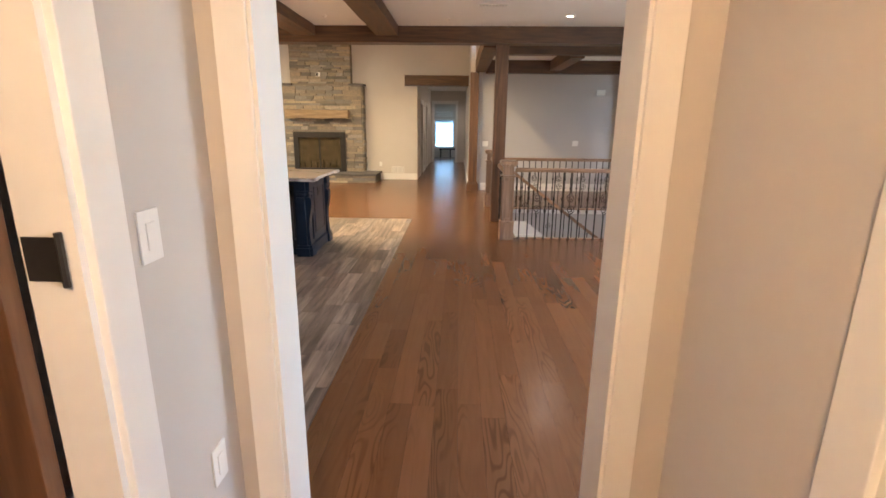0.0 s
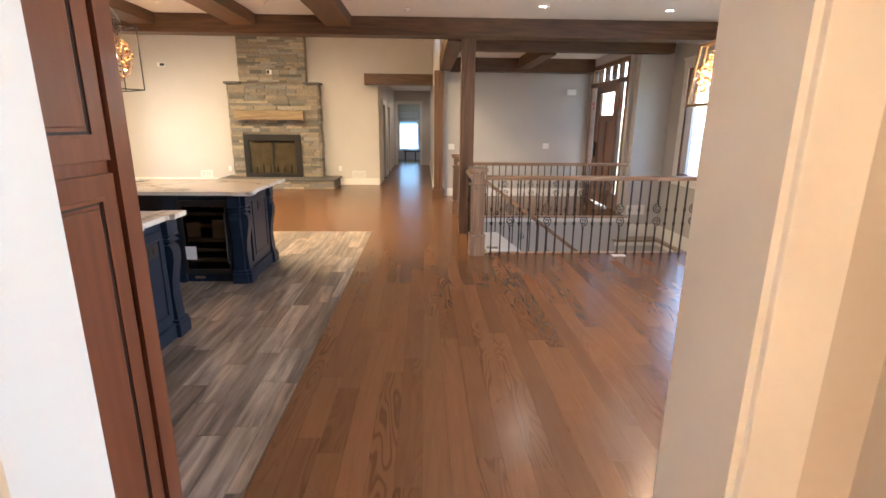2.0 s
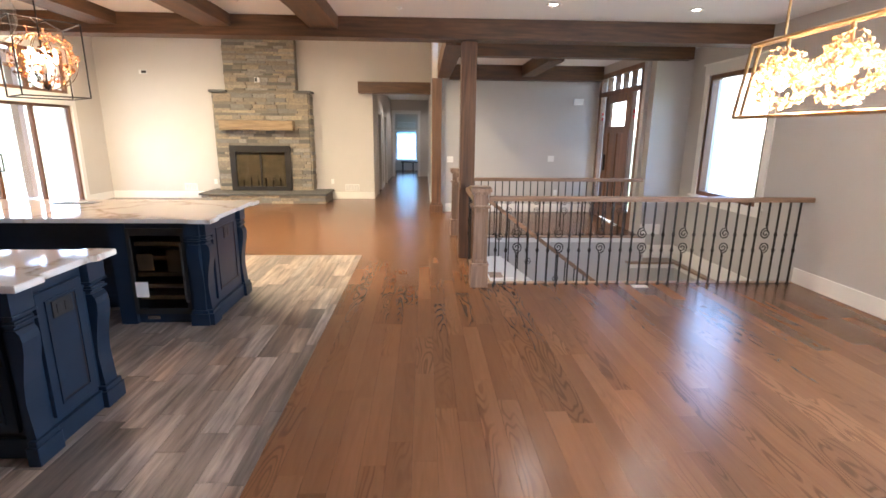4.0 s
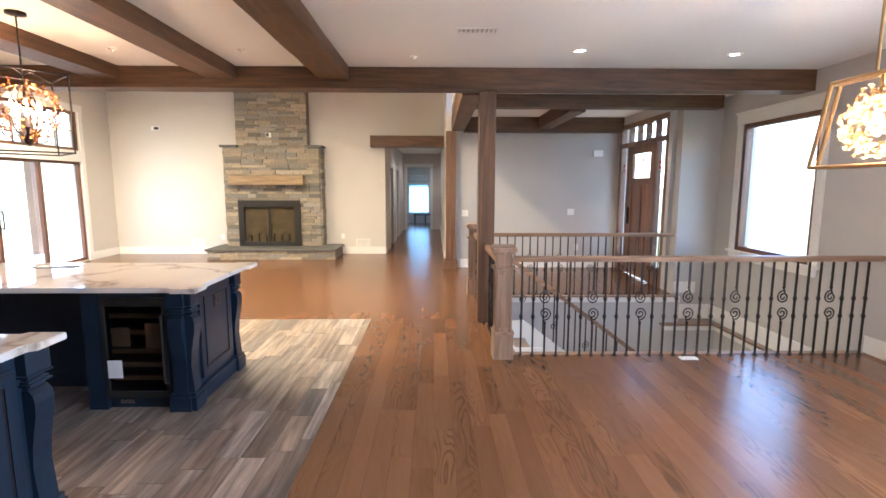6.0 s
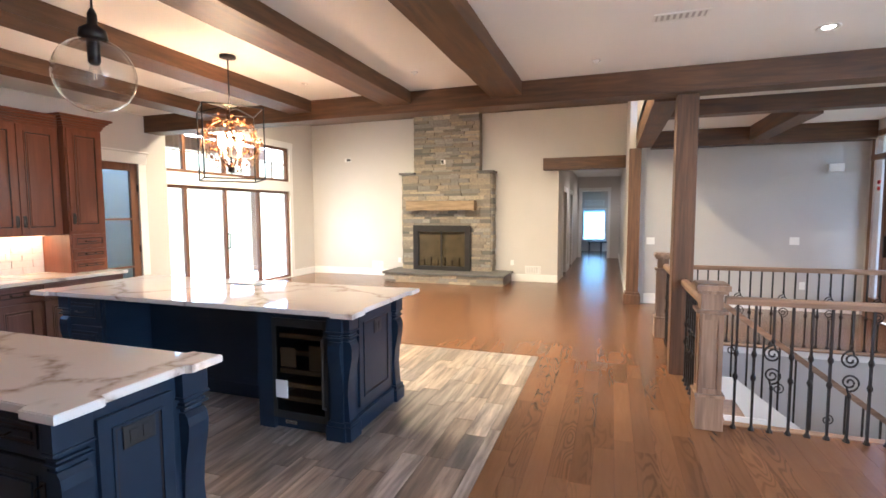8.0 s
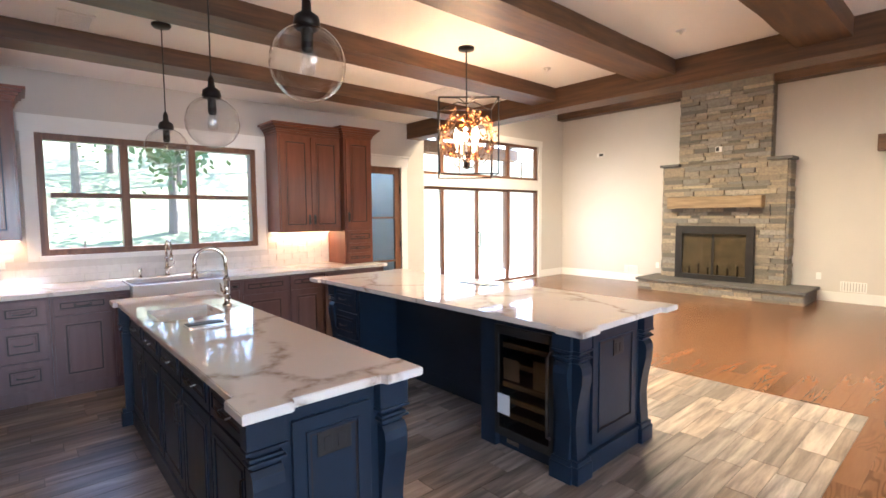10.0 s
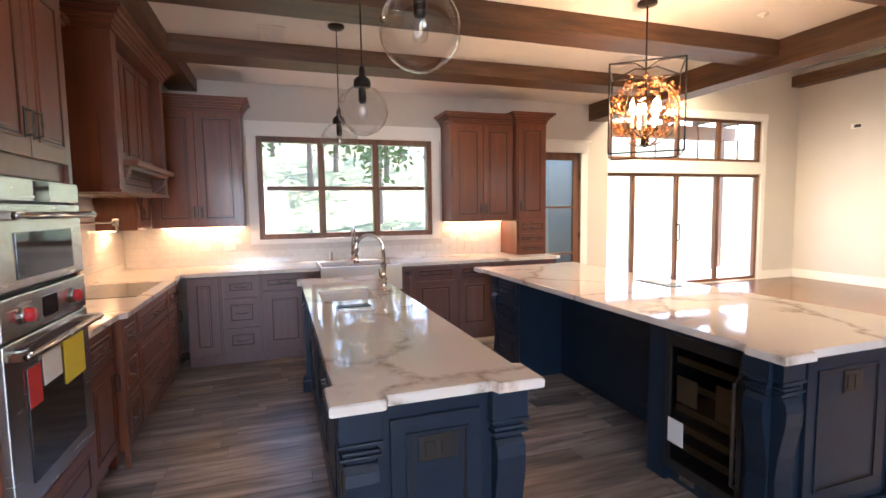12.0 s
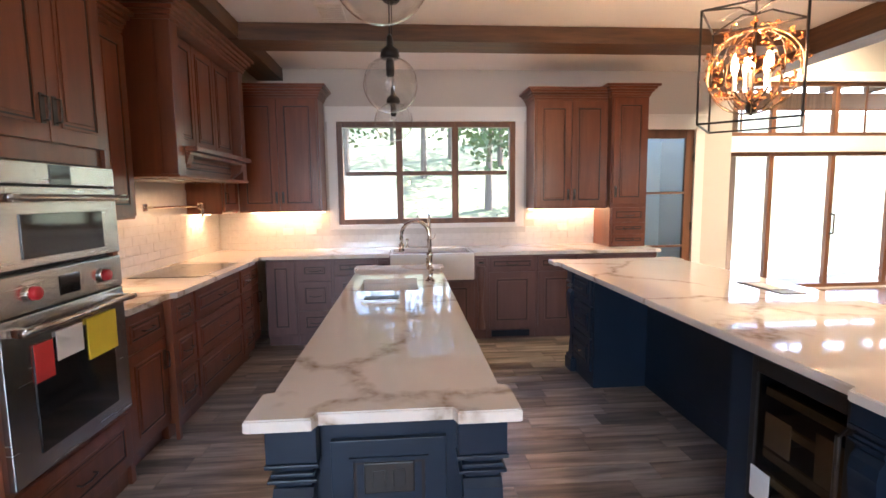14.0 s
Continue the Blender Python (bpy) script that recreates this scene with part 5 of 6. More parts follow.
for i in range(5):
    u0 = -3.46 + i * 0.475
    panel_front(t, "drawer", mS, u0, u0 + 0.46, 0.70, 0.86, "navy", 0.035, "h")
    panel_front(t, "cabinet_door", mS, u0, u0 + 0.46, 0.14, 0.685, "navy", 0.05, "v" if i % 2 else "r")
mN = to_face((1, 0, 0), (0, 1, 0), (0, 4.95, 0))
for i in range(5):
    u0 = -3.46 + i * 0.475
    panel_front(t, "back_panel", mN, u0, u0 + 0.46, 0.14, 0.86, "navy", 0.05)
pierced_worktop("island_worktop", -3.72, -0.91, 4.335, 5.05, (-3.03, -2.60, 4.46, 4.82), 0.885, 0.92, "white quartz island worktop with grey-brown veins")

# prep sink let into the near island
s = thing("prep_sink", (-2.8, 4.64, 0.92), "white undermount prep sink in the island worktop", "sink")
part("basin_floor", boxed(-3.05, -2.58, 4.44, 4.84, 0.70, 0.715), "porcelain", s)
for a in ((-3.05, -2.58, 4.44, 4.458), (-3.05, -2.58, 4.822, 4.84), (-3.05, -3.032, 4.458, 4.822), (-2.598, -2.58, 4.458, 4.822)):
    part("basin_wall", boxed(*a, 0.715, 0.8845), "porcelain", s)
part("drain", lathe(bmesh.new(), [(0.045, 0.0), (0.042, 0.003), (0.001, 0.003)], 20, (-2.82, 4.64, 0.715)), "chrome", s)
tr = thing("sink_tray", (-2.3, 4.61, 0.92), "dark drop-in tray with white rim on the worktop", "tray")
part("rim", boxed(-2.375, -2.225, 4.515, 4.715, 0.9205, 0.932, bevel=0.004), "porcelain", tr)
part("well", boxed(-2.372, -2.29, 4.52, 4.71, 0.932, 0.936, bevel=0.002), "black", tr)


def gooseneck(x, y, z, aim, h, reach, label):
    """A bridge-neck faucet that bends over towards aim."""
    t = thing("faucet", (x, y, z), label, "faucet", "faucets")
    ax, ay = aim
    part("base", lathe(bmesh.new(), [(0.032, 0), (0.032, 0.012), (0.02, 0.02), (0.017, 0.07), (0.024, 0.075), (0.024, 0.09), (0.016, 0.10), (0.016, 0.17), (0.022, 0.175), (0.022, 0.19), (0.013, 0.20)], 18, (x, y, z)), "chrome", t, smooth=True)
    pts = [(x, y, z + 0.19), (x, y, z + h - reach / 2)]
    for k in range(1, 13):
        a = math.pi * k / 12
        pts.append((x + ax * reach / 2 * (1 - math.cos(a)), y + ay * reach / 2 * (1 - math.cos(a)), z + h - reach / 2 + reach / 2 * math.sin(a)))
    pts.append((x + ax * reach, y + ay * reach, z + h - reach / 2 - 0.05))
    part("spout", tube(bmesh.new(), pts, 0.0125, 10), "chrome", t, smooth=True)
    e = pts[-1]
    part("spray_head", lathe(bmesh.new(), [(0.012, 0.0), (0.019, -0.01), (0.019, -0.05), (0.014, -0.06), (0.001, -0.06)], 16, e), "chrome", t, smooth=True)
    part("lever", tube(bmesh.new(), [(x, y, z + 0.08), (x + ay * 0.06, y + ax * 0.06, z + 0.10), (x + ay * 0.075, y + ax * 0.075, z + 0.15)], [0.009, 0.008, 0.005], 8), "chrome", t, smooth=True)
    return t


gooseneck(-2.86, 4.905, 0.92, (-0.25, -0.97), 0.40, 0.19, "polished nickel gooseneck prep faucet on the island")

# far island: x -3.85..-0.775
t = thing("kitchen_island", (-2.3, 6.54, 0), "navy painted island with wine cooler and knee space", "island", "islands")
part("body", boxed(-3.70, -0.93, 6.59, 7., 0.10, 0.885), "navy", t)
part("cooler_cabinet", boxed(-1.07, -0.93, 6.16, 6.59, 0.10, 0.885), "navy", t)
part("cooler_side", boxed(-1.66, -1.53, 6.16, 6.59, 0.0, 0.885), "navy", t)
part("cooler_head", boxed(-1.53, -1.07, 6.17, 6.59, 0.82, 0.885), "navy", t)
part("cooler_foot", boxed(-1.66, -1.07, 6.2, 6.59, 0.0, 0.09), "navy", t)
part("drawer_block", boxed(-3.70, -3.20, 6.16, 6.59, 0.0, 0.885), "navy", t)
part("plinth", boxed(-1.07, -0.905, 6.14, 7.02, 0, 0.12, bevel=0.006), "navy", t)
part("plinth", boxed(-3.72, -1.07, 6.57, 7.02, 0, 0.12, bevel=0.006), "navy", t)
mE = to_face((0, 1, 0), (1, 0, 0), (-0.93, 0, 0))
panel_front(t, "end_panel", mE, 6.32, 6.84, 0.17, 0.84, "navy", 0.06, field=False)
moulded_plate(t, mE, 6.54, 6.66, 0.66, 0.76)
mS = to_face((1, 0, 0), (0, -1, 0), (0, 6.16, 0))
for z0, z1 in ((0.12, 0.37), (0.385, 0.62), (0.635, 0.86)):
    panel_front(t, "drawer", mS, -3.66, -3.23, z0, z1, "navy", 0.045, "h")
part("back_panel", boxed(-3.198, -1.662, 6.572, 6.588, 0.12, 0.88), "navy", t)
corner_leg(t, -0.915, 6.205, 0.115, (1, 0))
corner_leg(t, -0.915, 6.955, 0.115, (1, 0))
corner_leg(t, -0.99, 6.145, 0.11, (0, -1))
corner_leg(t, -3.64, 6.145, 0.11, (0, -1))
worktop("island_worktop", top_outline(-3.85, -0.775, 5.995, 7.135), 0.885, 0.92, "large white quartz island worktop with soft veins")

c = thing("wine_cooler", (-1.30, 6.17, 0.09), "black under-counter wine cooler with wooden racks", "wine cooler")
part("cabinet", boxed(-1.53, -1.07, 6.54, 6.585, 0.09, 0.82), "black", c)
for x0, x1, z0, z1 in ((-1.53, -1.50, 0.09, 0.82), (-1.10, -1.07, 0.09, 0.82), (-1.50, -1.10, 0.09, 0.14), (-1.50, -1.10, 0.76, 0.82)):
    part("door_frame", boxed(x0, x1, 6.155, 6.18, z0, z1, bevel=0.003), "black", c)
g = part("door_glass", boxed(-1.50, -1.10, 6.166, 6.17, 0.14, 0.76), "cooler_glass", c, "tinted glass door")
for z in (0.22, 0.32, 0.42, 0.56, 0.68):
    part("rack", boxed(-1.49, -1.11, 6.2, 6.52, z, z + 0.012), "black", c)
    part("rack_front", boxed(-1.49, -1.11, 6.19, 6.205, z - 0.012, z + 0.022, bevel=0.002), "mantel", c, "wooden rack front")
part("handle", tube(bmesh.new(), [(-1.085, 6.152, 0.20), (-1.085, 6.115, 0.22), (-1.085, 6.115, 0.70), (-1.085, 6.152, 0.72)], 0.009), "bronze", c)
part("label", boxed(-1.50, -1.40, 6.149, 6.1535, 0.24, 0.37), "paper", c, "white energy label")
part("leaflet", boxed(-1.48, -1.35, 6.185, 6.188, 0.46, 0.60), "kraft", c, "brown packing card behind the glass")
part("leaflet", boxed(-1.24, -1.12, 6.185, 6.188, 0.45, 0.63), "kraft", c, "brown packing card behind the glass")
part("toe_grille", boxed(-1.46, -1.36, 6.195, 6.2, 0.03, 0.06), "steel", c)

# dark plate and white sheet stand for an open booklet on the island
ck = thing("open_booklet", (-2.37, 6.88, 0.92), "open booklet with dark cover and white paper on the island", "downdraft")
part("plate", boxed(-2.56, -2.18, 6.81, 6.95, 0.9205, 0.925, bevel=0.002), "black", ck)
part("leaflet", boxed(-2.50, -2.30, 6.83, 6.93, 0.9255, 0.928), "paper", ck)

# ---- cabinet runs ----
CH, CT = 0.885, 0.92


def cabinet(name, place, label, category="cabinet", group="kitchen cabinets"):
    return thing(name, place, label, category, group)


def crown(t, x0, x1, y0, y1, z0, z1, out, mat="cherry_x", sides=(1, 1)):
    """Stepped crown moulding on top of a cabinet, standing out on its open sides: out = (west, east, south, north)."""
    k = 5
    for i in range(k):
        f = 0.012 + 0.075 * (i / (k - 1)) ** 1.5
        a, b = z0 + (z1 - z0) * i / k, z0 + (z1 - z0) * (i + 1) / k
        part("crown_moulding", boxed(x0 - f * out[0], x1 + f * out[1], y0 - f * out[2], y1 + f * out[3], a, b, bevel=0.003), mat, t)


def base_west(y0, y1, kind):
    """A base cabinet under the window, facing +x."""
    t = cabinet("base_cabinet", ((KX + 0.31), (y0 + y1) / 2, 0), "dark cherry base cabinet with " + ("drawers" if kind == "d" else "a raised panel door"))
    part("body", boxed(KX + 0.002, -4.56, y0 + 0.001, y1 - 0.001, 0.10, CH), "plum", t)
    part("toe_kick", boxed(KX + 0.002, -4.60, y0 + 0.001, y1 - 0.001, 0, 0.10), "plum", t)
    m = to_face((0, 1, 0), (1, 0, 0), (-4.56, 0, 0))
    if kind == "d":
        for a, b in ((0.13, 0.36), (0.375, 0.655), (0.67, 0.865)):
            panel_front(t, "drawer", m, y0 + 0.02, y1 - 0.02, a, b, "plum", 0.05, "h")
    elif kind == "p":
        panel_front(t, "cabinet_door", m, y0 + 0.02, y1 - 0.02, 0.13, 0.865, "plum", 0.06)
    elif kind == "dd":
        panel_front(t, "drawer", m, y0 + 0.02, y1 - 0.02, 0.72, 0.865, "plum", 0.035, "h")
        panel_front(t, "cabinet_door", m, y0 + 0.02, y1 - 0.02, 0.13, 0.705, "plum", 0.065)
    elif kind == "s":
        w = (y1 - y0) / 2
        for i in (0, 1):
            panel_front(t, "cabinet_door", m, y0 + 0.01 + i * w, y0 + w - 0.01 + i * w, 0.13, 0.62, "plum", 0.06, "r" if i == 0 else "v")
    elif kind == "l":
        part("fluted_leg", tube(bmesh.new(), [(-4.545, (y0 + y1) / 2, 0.12 + 0.05 * i) for i in range(14)], [0.045, 0.04, 0.03, 0.024, 0.022, 0.022, 0.024, 0.027, 0.03, 0.034, 0.038, 0.042, 0.045, 0.045], 10), "plum", t, smooth=True)
        for a, b in ((0.66, 0.74), (0.77, 0.85)):
            panel_front(t, "drawer", m, y0 + 0.01, y1 - 0.01, a, b, "plum", 0.02, "h")
    return t


for y0, y1, k in ((3.36, 3.66, "p"), (3.66, 4.02, "d"), (4.02, 4.46, "dd"), (4.46, 4.575, "l"), (4.575, 5.435, "s"), (5.435, 5.57, "l"), (5.57, 6.08, "dd"), (6.08, 6.50, "dd"), (6.50, 7.36, "dd")):
    base_west(y0, y1, k)
v = thing("toe_vent", (-4.575, 5.86, 0.03), "blue taped vent in the cabinet toe kick", "vent")
part("grille", boxed(-4.60, -4.58, 5.62, 6.02, 0.02, 0.085, bevel=0.003), "navy", v)


def base_south(x0, x1, kind, front=3.28):
    """A base cabinet on the cooking side, facing +y."""
    t = cabinet("base_cabinet", ((x0 + x1) / 2, 3.0, 0), "cherry base cabinet with " + ("three drawers" if kind == "d" else "a drawer and door"))
    part("body", boxed(x0 + 0.001, x1 - 0.001, 2.702, front, 0.10, CH), "cherry", t)
    part("toe_kick", boxed(x0 + 0.001, x1 - 0.001, 2.702, front - 0.05, 0, 0.10), "cherry", t)
    m = to_face((1, 0, 0), (0, 1, 0), (0, front, 0))
    rows = ((0.13, 0.39), (0.405, 0.655), (0.67, 0.865)) if kind == "d" else ((0.67, 0.865),)
    for a, b in rows:
        panel_front(t, "drawer", m, x0 + 0.015, x1 - 0.015, a, b, "cherry", 0.045, "h")
    if kind != "d":
        panel_front(t, "cabinet_door", m, x0 + 0.015, x1 - 0.015, 0.13, 0.655, "cherry", 0.06, "v")
    return t


for x0, x1, k, f in ((-2.70, -2.26, "dd", 3.27), (-3.02, -2.70, "d", 3.31), (-3.92, -3.02, "d", 3.31), (-4.24, -3.92, "d", 3.31), (-4.56, -4.24, "dd", 3.27)):
    base_south(x0, x1, k, f)
pl = thing("pilaster", (-2.70, 3.32, 0), "cherry pilaster strip at the cooktop cabinets", "trim")
part("strip", boxed(-2.716, -2.684, 3.312, 3.335, 0.0, CH), "cherry", pl)

outline = [(KX + 0.002, 2.702), (-2.262, 2.702), (-2.262, 3.325), (-2.70, 3.325), (-2.715, 3.365), (-4.23, 3.365), (-4.245, 3.325), (-4.49, 3.325), (-4.49, 4.58), (-4.99, 4.58), (-4.99, 5.43), (-4.49, 5.43), (-4.49, 7.37), (KX + 0.002, 7.37)]
worktop("counter_worktop", outline, CH, CT, "white quartz worktop round the kitchen walls")

s = thing("farmhouse_sink", (-4.7, 5.0, 0.66), "white fireclay apron-front sink under the window", "sink")
for a in ((-4.47, -4.42, 4.59, 5.42, 0.655, 0.925), (-4.98, -4.95, 4.59, 5.42, 0.655, 0.925), (-4.95, -4.47, 4.59, 4.62, 0.655, 0.925), (-4.95, -4.47, 5.39, 5.42, 0.655, 0.925)):
    part("apron" if a[1] == -4.42 else "side", boxed(*a, bevel=0.01), "porcelain", s)
part("bottom", boxed(-4.95, -4.47, 4.62, 5.39, 0.655, 0.69), "porcelain", s)
gooseneck(-5.06, 5.0, 0.92, (1, 0), 0.38, 0.2, "polished nickel bridge faucet behind the farmhouse sink")
so = thing("soap_dispenser", (-5.06, 4.76, 0.92), "polished nickel soap dispenser by the sink", "soap dispenser")
part("pump", lathe(bmesh.new(), [(0.022, 0), (0.022, 0.01), (0.012, 0.02), (0.012, 0.07), (0.018, 0.075), (0.016, 0.10), (0.001, 0.105)], 14, (-5.06, 4.76, 0.92)), "chrome", so, smooth=True)
part("nozzle", tube(bmesh.new(), [(-5.06, 4.76, 1.0), (-4.99, 4.76, 1.0)], 0.006), "chrome", so)


# wall cabinets by the window
def upper_west(y0, y1, z0, z1, front, doors, ctop, label, out=(0, 1, 1, 1)):
    t = cabinet("wall_cabinet", (KX + 0.15, (y0 + y1) / 2, z0), label)
    part("body", boxed(KX + 0.002, front, y0, y1, z0, z1), "cherry", t)
    m = to_face((0, 1, 0), (1, 0, 0), (front, 0, 0))
    w = (y1 - y0 - 0.03) / doors
    for i in range(doors):
        a = y0 + 0.015 + i * w
        panel_front(t, "cabinet_door", m, a + 0.003, a + w - 0.003, z0 + 0.02, z1 - 0.02, "cherry", 0.06, "r" if i == 0 and doors > 1 else "v")
    crown(t, KX + 0.002, front, y0, y1, z1, ctop, out)
    return t


upper_west(3.05, 3.88, 1.34, 2.50, -4.85, 2, 2.62, "cherry wall cabinet with two raised panel doors", (0, 1, 0, 1))
upper_west(6.13, 6.93, 1.335, 2.48, -4.85, 2, 2.60, "cherry wall cabinet with two raised panel doors", (0, 1, 1, 0))
t = upper_west(6.932, 7.33, 1.36, 2.50, -4.76, 1, 2.62, "tall narrow cherry cabinet standing on the worktop")
part("drawer_case", boxed(KX + 0.002, -4.76, 6.932, 7.33, 0.921, 1.36), "cherry", t)
mW = to_face((0, 1, 0), (1, 0, 0), (-4.76, 0, 0))
for a, b in ((0.94, 1.055), (1.065, 1.18), (1.19, 1.34)):
    panel_front(t, "drawer", mW, 6.95, 7.315, a, b, "cherry", 0.03, "h")


def upper_south(x0, x1, z0, z1, front, doors, ctop, label, out=(1, 1, 0, 1)):
    t = cabinet("wall_cabinet", ((x0 + x1) / 2, 2.85, z0), label)
    part("body", boxed(x0, x1, 2.702, front, z0, z1), "cherry", t)
    m = to_face((1, 0, 0), (0, 1, 0), (0, front, 0))
    w = (x1 - x0 - 0.03) / doors
    for i in range(doors):
        a = x0 + 0.015 + i * w
        panel_front(t, "cabinet_door", m, a + 0.003, a + w - 0.003, z0 + 0.02, z1 - 0.02, "cherry", 0.06, "v" if i else "r")
    crown(t, x0, x1, 2.702, front, z1, ctop, out)
    return t


upper_south(-2.95, -2.262, 1.36, 2.50, 3.03, 2, 2.62, "cherry wall cabinet beside the range hood", (0, 0, 0, 1))
upper_south(-4.84, -4.43, 1.34, 2.50, 3.03, 1, 2.62, "cherry corner wall cabinet beside the range hood", (0, 0, 0, 1))

# range hood of cherry
hd = thing("range_hood", (-3.69, 2.95, 1.60), "tall cherry range hood with mantel shelf and crown", "range hood")
part("chimney", boxed(-4.35, -2.99, 2.702, 3.20, 1.645, 2.60), "cherry", hd)
for x0 in (-4.35, -3.10):
    part("pilaster", boxed(x0, x0 + 0.11, 3.20, 3.30, 1.645, 2.60, bevel=0.004), "cherry", hd)
mH = to_face((1, 0, 0), (0, 1, 0), (0, 3.20, 0))
for i in range(3):
    panel_front(hd, "hood_panel", mH, -4.235 + i * 0.378, -3.863 + i * 0.378, 1.85, 2.59, "cherry", 0.05)
panel_front(hd, "apron", mH, -4.235, -3.105, 1.65, 1.79, "cherry", 0.03)
part("mantel", boxed(-4.24, -3.10, 3.20, 3.38, 1.80, 1.835, bevel=0.008), "cherry_x", hd)
part("mantel", boxed(-4.24, -3.10, 3.20, 3.33, 1.775, 1.80, bevel=0.006), "cherry_x", hd)
for x in (-4.19, -3.15):
    part("bracket", prism(bmesh.new(), [(3.22, 1.775), (3.32, 1.775), (3.30, 1.72), (3.25, 1.68), (3.22, 1.66)], "x", x - 0.035, x + 0.035), "cherry", hd)
part("moulding", boxed(-4.36, -2.98, 2.702, 3.31, 1.625, 1.645, bevel=0.005), "cherry_x", hd)
crown(hd, -4.35, -2.99, 2.702, 3.30, 2.60, 2.735, (1, 1, 0, 1))
part("liner", boxed(-4.2, -3.2, 2.8, 3.15, 1.62, 1.63), "steel", hd)
fl = thing("pot_filler", (-3.69, 2.71, 1.42), "polished nickel folding pot filler tap on the wall", "faucet")
part("flange", boxed(-3.72, -3.66, 2.703, 2.72, 1.39, 1.45, bevel=0.004), "chrome", fl)
part("arm", tube(bmesh.new(), [(-3.69, 2.72, 1.42), (-3.69, 2.77, 1.42), (-3.99, 2.80, 1.42), (-4.22, 2.92, 1.42)], 0.010), "chrome", fl)
part("valve", boxed(-4.27, -4.20, 2.90, 2.95, 1.39, 1.45, bevel=0.008), "chrome", fl)
part("spout", tube(bmesh.new(), [(-4.235, 2.925, 1.40), (-4.235, 2.925, 1.33)], 0.011), "chrome", fl)
ct = thing("cooktop", (-3.66, 3.02, 0.92), "black glass induction cooktop let into the worktop", "cooktop")
part("glass", boxed(-4.03, -3.29, 2.76, 3.27, 0.9205, 0.926, bevel=0.002), "oven_glass", ct)
part("trim", boxed(-4.04, -3.28, 3.27, 3.278, 0.9205, 0.928), "steel", ct)

# under-cabinet strips
for nm, a, lamp in (("x", (-4.84, -2.27, 2.75, 2.78), None), ("w", (KX + 0.05, KX + 0.08, 3.08, 3.86), None), ("e", (KX + 0.05, KX + 0.08, 6.15, 6.91), None)):
    z = 1.33
    if nm == "x":
        for x0, x1 in ((-4.82, -4.45), (-2.93, -2.28)):
            s = thing("under_cabinet_light", ((x0 + x1) / 2, 2.76, z), "thin warm light strip under the wall cabinet, lit", "strip light", "strip lights")
            part("strip", boxed(x0, x1, 2.75, 2.775, z - 0.004, z + 0.008), "strip", s)
        area_lamp("strip_lamp", (-4.6, 2.80, 1.32), (-4.6, 2.80, 0), 0.35, 0.05, 0.2, (1.0, 0.56, 0.25))
        area_lamp("strip_lamp", (-2.6, 2.80, 1.34), (-2.6, 2.80, 0), 0.6, 0.05, 0.2, (1.0, 0.56, 0.25))
    else:
        s = thing("under_cabinet_light", (a[0], (a[2] + a[3]) / 2, z), "thin warm light strip under the wall cabinet, lit", "strip light", "strip lights")
        part("strip", boxed(*a, z - 0.008, z + 0.004), "strip", s)
        area_lamp("strip_lamp", (KX + 0.10, (a[2] + a[3]) / 2, 1.315), (KX + 0.10, (a[2] + a[3]) / 2, 0), 0.05, 0.75, 0.25, (1.0, 0.56, 0.25))
area_lamp("hood_lamp", (-3.69, 2.95, 1.56), (-3.69, 2.95, 0), 0.7, 0.2, 0.22, (1.0, 0.56, 0.25))

# ---- oven tower and fridge enclosure ----
t = cabinet("oven_cabinet", (-1.86, 3.0, 0), "tall cherry cabinet that houses the wall ovens")
part("side", boxed(-2.258, -2.22, 2.372, 3.30, 0.0, 2.50), "cherry", t)
part("side", boxed(-1.50, -1.462, 2.372, 3.30, 0.0, 2.50), "cherry", t)
part("back", boxed(-2.22, -1.50, 2.702, 2.74, 0.0, 2.50), "cherry", t)
part("head", boxed(-2.22, -1.50, 2.74, 3.28, 1.64, 2.50), "cherry", t)
part("base", boxed(-2.22, -1.50, 2.74, 3.28, 0.0, 0.40), "cherry", t)
mO = to_face((1, 0, 0), (0, 1, 0), (0, 3.285, 0))
panel_front(t, "drawer", mO, -2.24, -1.48, 0.11, 0.39, "cherry", 0.055, "h")
panel_front(t, "cabinet_door", mO, -2.24, -1.863, 1.72, 2.47, "cherry", 0.065, "r")
panel_front(t, "cabinet_door", mO, -1.857, -1.48, 1.72, 2.47, "cherry", 0.065, "v")
crown(t, -2.258, -1.462, 2.402, 3.30, 2.50, 2.62, (0, 0, 0, 1))


